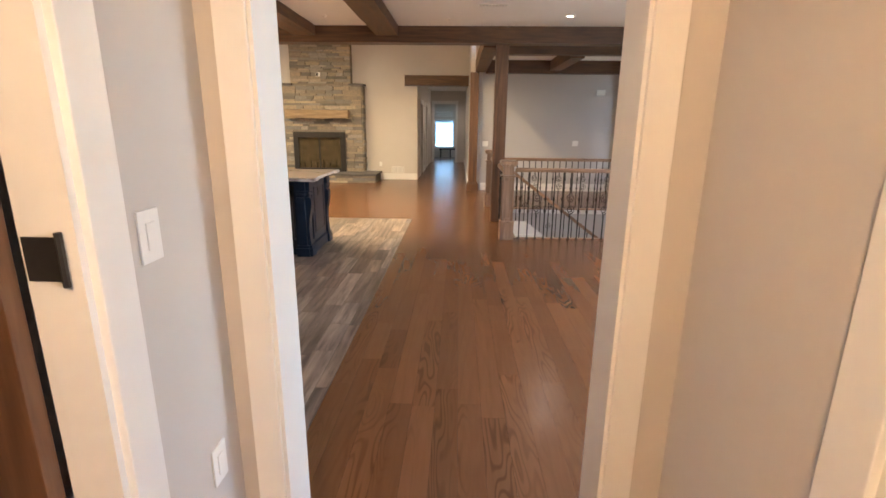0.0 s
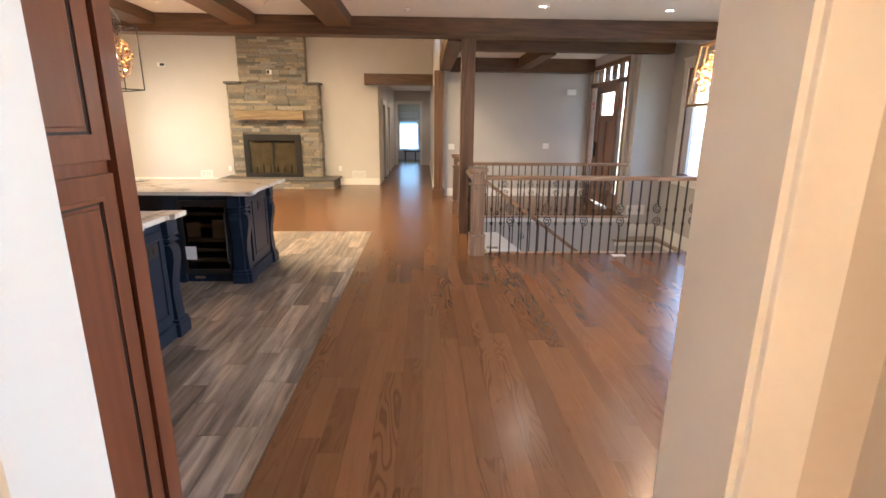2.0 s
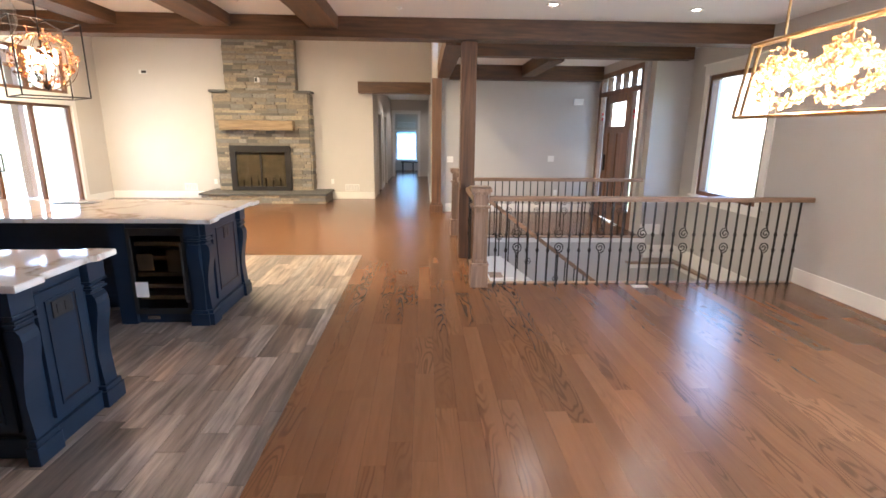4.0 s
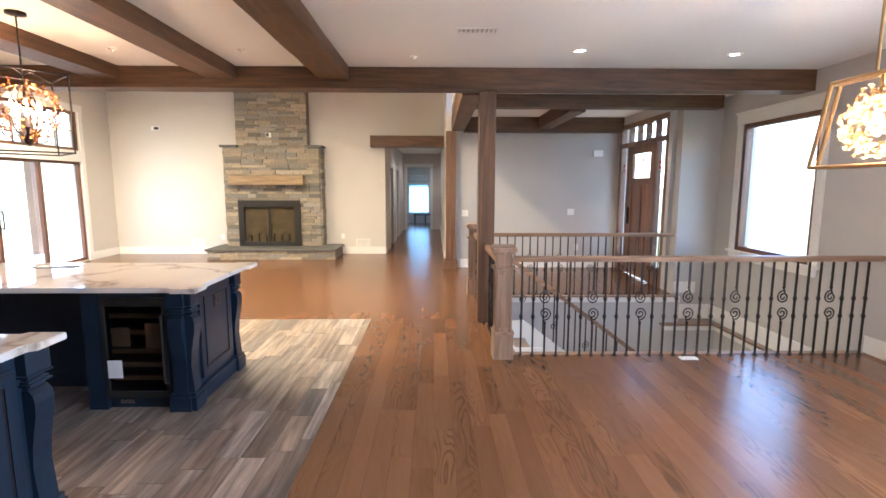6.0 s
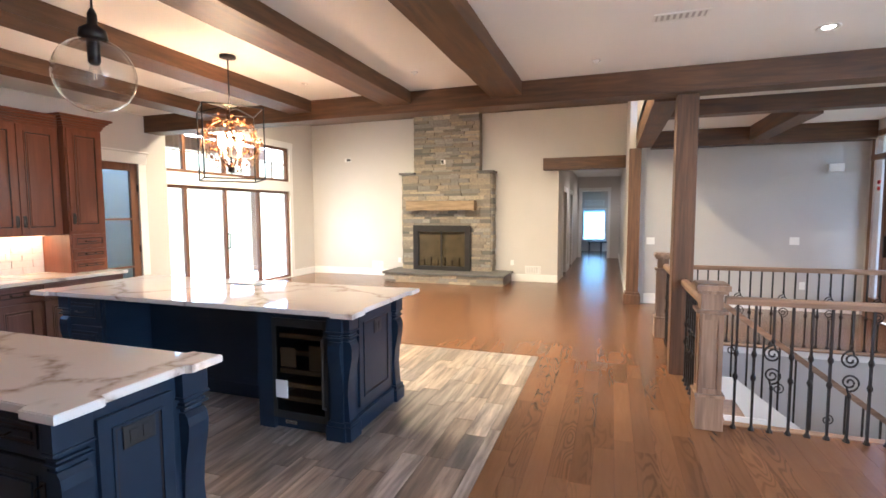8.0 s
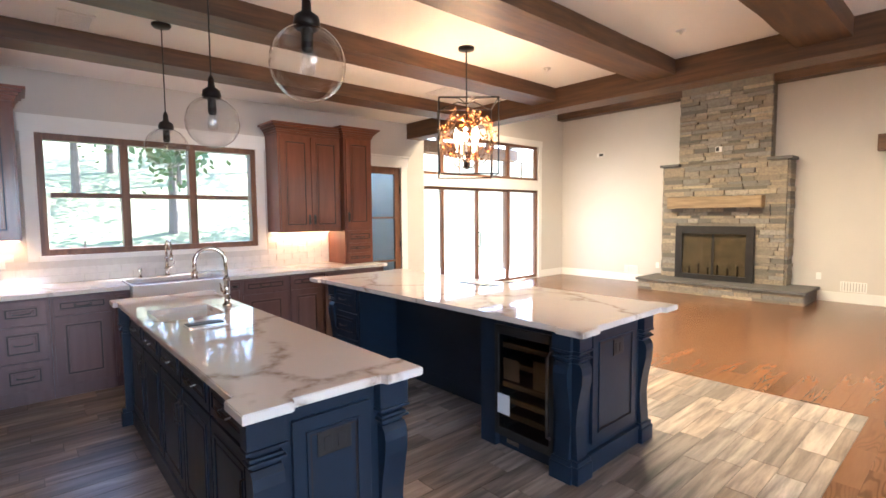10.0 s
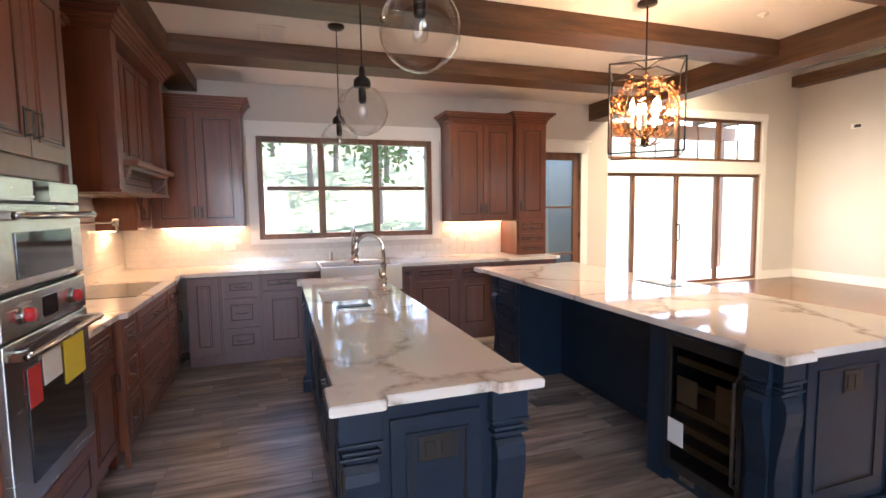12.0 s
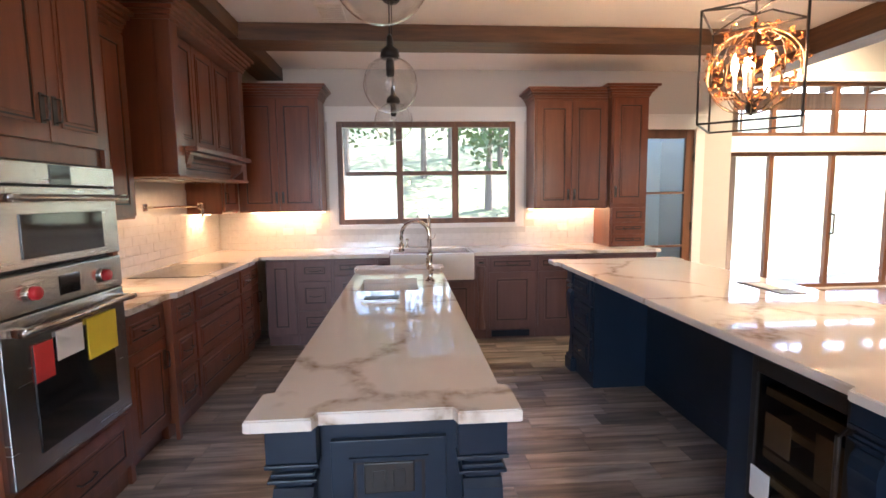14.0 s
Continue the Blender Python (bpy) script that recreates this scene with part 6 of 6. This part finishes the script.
def oven(z0, z1, panel, label, knobs, window):
    o = thing("wall_oven", (-1.86, 3.29, z0), label, "oven", "wall ovens")
    part("carcass", boxed(-2.215, -1.505, 2.75, 3.285, z0, z1), "black", o)
    part("door", boxed(-2.235, -1.485, 3.286, 3.325, z0 + 0.01, z1 - panel, bevel=0.005), "steel", o)
    part("control_panel", boxed(-2.235, -1.485, 3.286, 3.325, z1 - panel + 0.008, z1 - 0.004, bevel=0.005), "steel", o)
    w0, w1, a, b = window
    part("window", boxed(w0, w1, 3.3252, 3.330, a, b, bevel=0.002), "oven_glass", o, "dark reflective oven window")
    zc = z1 - panel / 2
    part("display", boxed(-1.92, -1.80, 3.3252, 3.329, zc - 0.04, zc + 0.04), "oven_glass", o)
    for x in ((-2.08, -1.64) if knobs else ()):
        k = part("knob", lathe(bmesh.new(), [(0.026, 0.0), (0.026, 0.03), (0.022, 0.034), (0.001, 0.034)], 18, (0, 0, 0)), "red", o, "red control knob", True)
        k.rotation_euler, k.location = (-math.pi / 2, 0, 0), Vector((x, 3.325, zc)) - o.location
        k.data.transform(Matrix.Translation(o.location))
        ring = part("bezel", lathe(bmesh.new(), [(0.034, 0.0), (0.034, 0.012), (0.027, 0.014), (0.027, 0.0)], 18), "steel", o, "", True)
        ring.rotation_euler, ring.location = (-math.pi / 2, 0, 0), Vector((x, 3.325, zc)) - o.location
        ring.data.transform(Matrix.Translation(o.location))
    zh = z1 - panel - 0.045
    part("handle", tube(bmesh.new(), [(-2.22, 3.385, zh), (-1.50, 3.385, zh)], 0.014, 12), "steel", o, "thick tubular handle", True)
    for x in (-2.19, -1.53):
        part("handle_bracket", boxed(x - 0.02, x + 0.02, 3.325, 3.395, zh - 0.016, zh + 0.016, bevel=0.004), "chrome", o)
    return o


oven(1.215, 1.635, 0.10, "stainless speed oven with tubular handle and dark window", False, (-2.11, -1.62, 1.26, 1.43))
o = oven(0.41, 1.21, 0.16, "stainless wall oven with red knobs and paper stickers", True, (-2.12, -1.62, 0.50, 0.93))
part("sticker", boxed(-1.72, -1.62, 3.3305, 3.332, 0.78, 0.93), "red_paper", o, "red sticker")
part("sticker", boxed(-1.90, -1.74, 3.3305, 3.333, 0.83, 0.95), "paper", o, "white sticker")
part("sticker", boxed(-2.14, -1.93, 3.3305, 3.335, 0.77, 0.955), "yellow", o, "yellow energy sticker")

fr = cabinet("fridge_cabinet", (-0.85, 2.9, 0), "tall cherry panelled refrigerator with side panel")
part("carcass", boxed(-1.458, -0.20, 2.72, 3.20, 0.0, 2.50), "cherry", fr)
part("gable", boxed(-0.248, -0.20, 2.285, 2.72, 0.0, 2.50), "cherry", fr)
mF = to_face((1, 0, 0), (0, 1, 0), (0, 3.20, 0))
panel_front(fr, "fridge_door", mF, -1.45, -0.86, 0.12, 1.98, "cherry", 0.075)
panel_front(fr, "fridge_door", mF, -0.85, -0.26, 0.12, 1.98, "cherry", 0.075)
panel_front(fr, "cabinet_door", mF, -1.45, -0.86, 2.02, 2.47, "cherry", 0.065)
panel_front(fr, "cabinet_door", mF, -0.85, -0.26, 2.02, 2.47, "cherry", 0.065)
mP = to_face((0, 1, 0), (1, 0, 0), (-0.20, 0, 0))
panel_front(fr, "side_panel", mP, 2.42, 3.12, 0.12, 1.38, "cherry", 0.07)
panel_front(fr, "side_panel", mP, 2.42, 3.12, 1.42, 2.45, "cherry", 0.07)
part("edge_stile", boxed(-0.20, -0.168, 3.13, 3.215, 0.0, 2.50), "cherry", fr)
crown(fr, -1.458, -0.20, 2.402, 3.20, 2.50, 2.62, (0, 1, 0, 1))


# ---- lamps ----
def pendant(x, y, zc, r=0.14):
    t = thing("pendant_lamp", (x, y, CEIL), "clear glass globe pendant with a dark socket, unlit", "pendant lamp", "globe pendants")
    part("canopy", lathe(bmesh.new(), [(0.062, 0), (0.062, -0.012), (0.05, -0.024), (0.008, -0.03)], 20, (x, y, CEIL)), "iron", t, smooth=True)
    part("rod", tube(bmesh.new(), [(x, y, CEIL - 0.02), (x, y, zc + r + 0.09)], 0.004), "iron", t)
    part("cap", lathe(bmesh.new(), [(0.008, 0.11), (0.016, 0.09), (0.018, 0.05), (0.045, 0.03), (0.05, 0.0), (0.044, -0.012), (0.03, -0.012)], 20, (x, y, zc + r)), "iron", t, smooth=True)
    part("socket", lathe(bmesh.new(), [(0.02, 0.0), (0.022, -0.03), (0.022, -0.09), (0.015, -0.10)], 14, (x, y, zc + r)), "iron", t, smooth=True)
    prof = [(r * math.sin(a), r * math.cos(a)) for a in [0.33 + (math.pi - 0.33) * k / 22 for k in range(23)]]
    prof[-1] = (0.0005, -r)
    g = part("globe", lathe(bmesh.new(), prof, 40, (x, y, zc)), "globe", t, "clear glass globe", True)
    g.visible_shadow = False
    b = part("bulb", lathe(bmesh.new(), [(0.012, 0.05), (0.02, 0.02), (0.028, -0.01), (0.022, -0.035), (0.001, -0.045)], 14, (x, y, zc)), "globe", t, "clear bulb", True)
    b.visible_shadow = False
    part("filament", tube(bmesh.new(), [(x - 0.006, y, zc + 0.02), (x - 0.008, y, zc - 0.015), (x + 0.008, y, zc - 0.015), (x + 0.006, y, zc + 0.02)], 0.0012, 5), "filament", t)
    return t


for x, y, z in ((-1.14, 4.70, 2.10), (-2.28, 4.69, 2.05), (-3.31, 4.68, 2.02)):
    pendant(x, y, z)


def crystal_ball(t, c, r, count, seed, mat="leaf_metal"):
    """A ball of small curled leaves of amber crystal round a lit core."""
    g = random.Random(seed)
    bm = bmesh.new()
    for _ in range(count):
        d = Vector((g.gauss(0, 1), g.gauss(0, 1), g.gauss(0, 1) * 0.9)).normalized()
        p = Vector(c) + d * r * g.uniform(0.82, 1.06)
        u = d.orthogonal().normalized()
        u = (Matrix.Rotation(g.uniform(0, 6.28), 3, d) @ u)
        w = d.cross(u)
        s, q = g.uniform(0.013, 0.026), g.uniform(0.008, 0.015)
        lift = d * g.uniform(0.006, 0.014)
        vs = [bm.verts.new(v) for v in (p - u * s, p - w * q + lift, p + u * s, p + w * q + lift, p - w * q * 0.6 + lift * 1.6, p + w * q * 0.6 + lift * 1.6)]
        for f in ((0, 1, 4), (0, 4, 5), (0, 5, 3), (2, 4, 1), (2, 5, 4), (2, 3, 5)):
            bm.faces.new([vs[i] for i in f])
    ob = part("crystal_leaves", bm, mat, t, "cluster of small glass leaves")
    tagged(ob, kind="stuff")
    return ob


CX, CY, CZ = -2.28, 6.64, 2.155
t = thing("chandelier", (CX, CY, CEIL), "caged globe chandelier of amber glass leaves, lit", "chandelier")
part("canopy", lathe(bmesh.new(), [(0.065, 0), (0.065, -0.02), (0.02, -0.03)], 20, (CX, CY, CEIL)), "iron", t, smooth=True)
part("chain", tube(bmesh.new(), [(CX, CY, CEIL - 0.02), (CX, CY, CZ + 0.24)], 0.006), "iron", t)
rot = Matrix.Translation((CX, CY, CZ)) @ Matrix.Rotation(radians(50), 4, "Z")
hw = 0.228
for z in (-0.31, 0.27):
    for i in range(4):
        a = (hw * (1, -1, -1, 1)[i], hw * (1, 1, -1, -1)[i], z)
        b = (hw * (1, -1, -1, 1)[(i + 1) % 4], hw * (1, 1, -1, -1)[(i + 1) % 4], z)
        part("cage_bar", placed(tube(bmesh.new(), [a, b], 0.006, 6), rot), "iron", t)
for i in range(4):
    a = (hw * (1, -1, -1, 1)[i], hw * (1, 1, -1, -1)[i])
    part("cage_bar", placed(tube(bmesh.new(), [(*a, -0.31), (*a, 0.27)], 0.006, 6), rot), "iron", t)
    part("cage_arm", placed(tube(bmesh.new(), [(*a, 0.27), (a[0] * 0.3, a[1] * 0.3, 0.30), (0, 0, 0.27)], 0.005, 6), rot), "iron", t)
crystal_ball(t, (CX, CY, CZ), 0.225, 230, 3)
for k in range(5):
    a = k * math.pi / 5
    part("hoop", tube(bmesh.new(), [(CX + 0.23 * math.cos(a) * math.sin(s * 2 * math.pi / 28), CY + 0.23 * math.sin(a) * math.sin(s * 2 * math.pi / 28), CZ - 0.03 + 0.22 * math.cos(s * 2 * math.pi / 28)) for s in range(28)], 0.003, 5, True), "bronze_cage", t)
for k in range(5):
    a = 2 * math.pi * k / 5 + 0.4
    p = (CX + 0.085 * math.cos(a), CY + 0.085 * math.sin(a))
    part("candle", tube(bmesh.new(), [(*p, CZ - 0.12), (*p, CZ - 0.04)], 0.011, 8), "white", t)
    part("bulb", lathe(bmesh.new(), [(0.008, -0.04), (0.019, 0.0), (0.015, 0.04), (0.002, 0.08)], 10, (*p, CZ)), "bulb", t, "lit candle bulb", True)
    part("arm", tube(bmesh.new(), [(CX, CY, CZ - 0.2), (CX + 0.05 * math.cos(a), CY + 0.05 * math.sin(a), CZ - 0.17), (*p, CZ - 0.12)], 0.005, 6), "iron", t)
part("stem", lathe(bmesh.new(), [(0.002, -0.26), (0.025, -0.24), (0.03, -0.21), (0.01, -0.17), (0.008, 0.24)], 12, (CX, CY, CZ)), "iron", t, smooth=True)
point_lamp("chandelier_lamp", (CX, CY, CZ + 0.02), 4.6, (1.0, 0.57, 0.27), 0.04)

LX, LY0, LY1, LZ, LTOP = 3.05, 3.98, 5.68, 1.71, 2.165
t = thing("linear_chandelier", (LX, (LY0 + LY1) / 2, CEIL), "long gold frame chandelier with crystal leaf balls, lit", "chandelier")
for x in (LX - 0.025, LX + 0.025):
    corners = [(x, LY0, LZ), (x, LY1, LZ), (x, LY1 - 0.11, LTOP), (x, LY0 + 0.11, LTOP)]
    for i in range(4):
        part("cage_bar", tube(bmesh.new(), [corners[i], corners[(i + 1) % 4]], 0.012, 6), "gold_cage", t)
for y, z in ((LY0, LZ), (LY1, LZ), (LY0 + 0.11, LTOP), (LY1 - 0.11, LTOP)):
    part("end_bar", tube(bmesh.new(), [(LX - 0.025, y, z), (LX + 0.025, y, z)], 0.012, 6), "gold_cage", t)
part("top_bar", tube(bmesh.new(), [(LX, LY0 + 0.11, LTOP), (LX, LY1 - 0.11, LTOP)], 0.008), "gold_cage", t)
for y in (LY0 + 0.36, LY1 - 0.36):
    part("rod", tube(bmesh.new(), [(LX, y, CEIL), (LX, y, LTOP)], 0.008), "gold_cage", t)
part("canopy", boxed(LX - 0.05, LX + 0.05, LY0 + 0.3, LY1 - 0.3, CEIL - 0.025, CEIL, bevel=0.006), "gold_cage", t)
for i, y in enumerate((LY1 - 0.40, LY1 - 0.85, LY1 - 1.30)):
    c = (LX, y, LZ + 0.195)
    crystal_ball(t, c, 0.15, 330, 11 + i, "leaf_clear")
    crystal_ball(t, (LX, y, LZ + 0.30), 0.10, 80, 31 + i, "leaf_clear")
    part("socket", tube(bmesh.new(), [(LX, y, LTOP), (LX, y, LZ + 0.265)], 0.012, 8), "gold_cage", t)
    part("bulb", lathe(bmesh.new(), [(0.008, -0.05), (0.03, -0.02), (0.034, 0.02), (0.004, 0.07)], 12, c), "bulb", t, "lit bulb", True)
    point_lamp("crystal_lamp", c, 9.5, (1.0, 0.76, 0.50), 0.05)


# ---- outdoors ----
bm = bmesh.new()
N = 60
grid = {}
for i in range(N + 1):
    for j in range(N + 1):
        f, g = (i / N * 2 - 1), (j / N * 2 - 1)
        x, y = 400 * f * abs(f) ** 1.6, 8 + 400 * g * abs(g) ** 1.6
        hill = max(0.0, -x - 13) * 0.30
        z = -0.35 + min(hill, 9 + hill * 0.05) + 0.25 * noise.noise(Vector((x, y, 0)) * 0.12) * (1 if x < -12 or x > 9 else 0)
        grid[i, j] = bm.verts.new((x, y, z if x < -9 or x > 6 or y < -3 or y > 25 else -0.35))
for i in range(N):
    for j in range(N):
        if not (-8 < (grid[i, j].co.x + grid[i + 1, j].co.x) / 2 < 5 and -2 < (grid[i, j].co.y + grid[i, j + 1].co.y) / 2 < 24):
            bm.faces.new((grid[i, j], grid[i + 1, j], grid[i + 1, j + 1], grid[i, j + 1]))
structure("ground", bm, "grass", "sunlit grass rising to a hillside", "ground", True)
structure("patio", boxed(-10.2, SX - 0.2, 7.4, 15.5, -0.30, -0.05), "concrete", "pale concrete patio outside the sliding door", "patio")
structure("walk", boxed(4.75, 8.0, 10.0, 13.0, -0.30, -0.08), "concrete", "pale concrete step outside the front door", "pavement")


def tree(x, y, z, h, seed):
    g = random.Random(seed)
    t = thing("tree", (x, y, z), "leafy young tree on the grassy hillside", "tree", "hillside trees")
    bm = bmesh.new()
    tube(bm, [(x, y, z - 0.2), (x + 0.1, y, z + h * 0.3), (x + 0.05, y + 0.1, z + h * 0.65), (x, y, z + h * 0.95)], [0.16, 0.12, 0.07, 0.02], 8)
    tips = []
    for k in range(9):
        a, s = g.uniform(0, 6.28), g.uniform(0.32, 0.85)
        p = Vector((x + 0.05, y, z + h * s))
        e = p + Vector((math.cos(a), math.sin(a), g.uniform(0.2, 0.7))) * h * (0.42 - 0.3 * (s - 0.3))
        tube(bm, [p, (p + e) / 2 + Vector((0, 0, 0.1)), e], [0.05, 0.03, 0.01], 5)
        tips += [e, (p + e) / 2]
    part("trunk", bm, "bark", t)
    lv = bmesh.new()
    for _ in range(1500):
        c = g.choice(tips) + Vector((g.gauss(0, 1), g.gauss(0, 1), g.gauss(0, 0.8))) * h * 0.10
        u = Vector((g.gauss(0, 1), g.gauss(0, 1), g.gauss(0, 1))).normalized() * g.uniform(0.07, 0.16)
        w = u.orthogonal().normalized() * u.length * 0.6
        lv.faces.new([lv.verts.new(c + q) for q in (-u, -w, u, w)])
    tagged(part("crown", lv, "leaves", t), kind="stuff")
    return t


for i, (x, y, h) in enumerate(((-19, 2.5, 6.5), (-22, 5.6, 7.5), (-17.5, 7.8, 5.5), (-24, 9.5, 8), (-18, 13, 6), (-23, 17, 7.5), (-30, 4, 9), (-31, 12, 9), (-20, -2, 6), (-27, 1.5, 8), (-26, 7.2, 8.5), (-28, 14.5, 8), (-34, 0.5, 10), (-35, 7.5, 10), (-34, 18, 10), (-26, 22, 8))):
    tree(x, y, -0.35 + max(0, -x - 13) * 0.30, h, 20 + i)
for i in range(5):
    x, y = -14.2, 2.6 + i * 2.4
    p = whole("fence_stake", tube(bmesh.new(), [(x, y, -0.4), (x + 0.1 * (i % 2), y + 0.1, 0.95)], 0.03, 6), "bark", "slim leaning wooden stake on the slope", "stake", "garden stakes")

# covered porch outside the sliding door
pr = thing("porch_roof", (-8.4, 11.4, 2.9), "timber porch roof with open rafters", "porch roof")
part("roof_deck", boxed(-8.9, SX - 0.2, 8.0, 15.0, 3.62, 3.70), "porch", pr)
for i in range(8):
    y = 8.3 + i * 0.92
    part("rafter", boxed(-8.85, SX - 0.22, y - 0.05, y + 0.05, 3.40, 3.62), "porch", pr)
part("eave_beam", boxed(-8.9, -8.7, 8.0, 15.0, 3.08, 3.38), "porch", pr)
for y in (9.05, 11.05, 14.6):
    w = whole("porch_post", boxed(-8.88, -8.72, y - 0.085, y + 0.085, -0.05, 3.08, bevel=0.01), "porch", "square stained timber porch post", "post", "porch posts")


# ---- floor boards, tiles and backsplash ----
def board_mesh(name, w, h, mat, depth=0.014):
    bm = boxed(0, w, 0, h, -depth, 0)
    bm.faces.remove(min(bm.faces, key=lambda f: f.calc_center_median().z))
    me = bpy.data.meshes.new(name)
    bm.to_mesh(me)
    bm.free()
    me.materials.append(M[mat])
    return me


def lay(name, mat, regions, width, lengths, gap, parent, near, seed, top=0.0, limit=298):
    """Boards along y over the regions; those in the stretch near are objects of their own, the others one joined mesh."""
    g = random.Random(seed)
    shared, loose, count = {}, [], 0
    for x0, x1, y0, y1 in regions:
        x = x0
        while x < x1 - 0.005:
            w = min(width, x1 - x)
            y = y0 - g.uniform(0, max(lengths))
            while y < y1 - 0.005:
                n = g.choice(lengths)
                a, b = max(y, y0), min(y + n, y1)
                y += n
                if b - a < 0.02:
                    continue
                if count < limit and near[0] <= x < near[1] and b > near[2] and a < near[3]:
                    key = (round(w, 3), round(b - a, 3))
                    if key not in shared:
                        shared[key] = board_mesh(name, w - gap, b - a - gap, mat)
                    ob = new(name, shared[key])
                    ob.parent = parent
                    ob.location = (x, a, top)
                    count += 1
                else:
                    loose.append((x, x + w - gap, a, b - gap))
            x += width
    vs, fs = [], []
    for x0, x1, y0, y1 in loose:
        k = len(vs)
        vs += [(x0, y0, top), (x1, y0, top), (x1, y1, top), (x0, y1, top), (x0, y0, top - 0.012), (x1, y0, top - 0.012), (x1, y1, top - 0.012), (x0, y1, top - 0.012)]
        fs += [(k, k + 1, k + 2, k + 3), (k, k + 4, k + 5, k + 1), (k + 1, k + 5, k + 6, k + 2), (k + 2, k + 6, k + 7, k + 3), (k + 3, k + 7, k + 4, k)]
    me = bpy.data.meshes.new(name + "s")
    me.from_pydata(vs, [], fs)
    me.materials.append(M[mat])
    ob = new(name + "s", me)
    ob.parent = parent
    tagged(ob, kind="stuff")
    return ob


TX, TY = 0.05, 8.54
oak_floor = tagged(new("floor_oak"), "glossy reddish-brown oak strip floor", "floor", kind="structure")
lay("floor_board", "oak", [(0.09, 1.468, -1.6, 2.12), (TX, 1.58, 2.12, TY), (1.58, RX, 2.28, 7.26), (SX, 1.58, TY, FY), (1.58, 4.36, 9.81, GY), (-0.34, 1.03, FY, 20.7), (-1.6, 2.2, 20.7, 23.6), (-1.75, 0.09, -1.6, 2.12), (1.468, 3.05, -1.6, 2.12)], 0.127, (0.6, 0.9, 1.2, 1.5, 1.8), 0.0009, oak_floor, (0.04, 2.9, 2.2, 7.3), 5)
tile_floor = tagged(new("floor_tile"), "grey-brown wood-look porcelain plank tiles", "floor", kind="structure")
lay("floor_tile", "tile", [(KX, TX - 0.003, 2.38, TY)], 0.152, (0.457, 0.61, 0.914), 0.004, tile_floor, (-3.9, 0.05, 2.4, 8.6), 8, top=-0.001)
structure("grout_bed", boxed(KX, TX - 0.002, 2.38, TY, -0.013, -0.004), "grout", "dark grout under the tiles", "grout")

splash_w = tagged(new("backsplash_west"), "glossy handmade white tile backsplash under the windows", "backsplash", kind="structure")
sm = {}
g = random.Random(9)
def splash(parent, axis, u0, u1, z0, z1, face, cut=None):
    z, row = z0, 0
    while z < z1 - 0.01:
        h = min(0.072, z1 - z)
        u = u0 - (0.1 if row % 2 else 0)
        while u < u1 - 0.01:
            a, b = max(u, u0), min(u + 0.2, u1)
            u += 0.2
            if b - a < 0.015 or (cut and b > cut[0] and a < cut[1] and z + h > cut[2]):
                continue
            key = (axis, round(b - a, 3), round(h, 3))
            if key not in sm:
                bm = boxed(0, 0.007, 0, b - a - 0.003, 0, h - 0.003, bevel=0.0) if axis == "x" else boxed(0, b - a - 0.003, 0, 0.007, 0, h - 0.003)
                me = bpy.data.meshes.new("tile")
                bm.to_mesh(me)
                bm.free()
                me.materials.append(M["splash"])
                sm[key] = me
            ob = new("tile", sm[key])
            ob.parent = parent
            ob.location = (face + 0.003, a, z) if axis == "x" else (a, face + 0.003, z)
            ob.rotation_euler = (g.uniform(-0.004, 0.004), g.uniform(-0.004, 0.004), g.uniform(-0.006, 0.006))
        z += 0.072
        row += 1


structure("splash_bed_west", boxed(KX + 0.0005, KX + 0.003, 3.04, 6.93, 0.921, 1.13), "splash_joint", "pale grout behind the backsplash", "grout")
splash(splash_w, "x", 2.72, 6.93, 0.922, 1.335, KX, (3.88, 6.12, 1.13))
splash_s = tagged(new("backsplash_south"), "glossy white tile backsplash behind the cooktop", "backsplash", kind="structure")
splash(splash_s, "y", KX + 0.02, -2.262, 0.922, 1.57, 2.70)
for y in (3.45, 3.70, 6.55):
    plate((KX + 0.011, y, 1.12), "x", 1, 0.115, 0.075, "outlet", 2, "backsplash outlets")
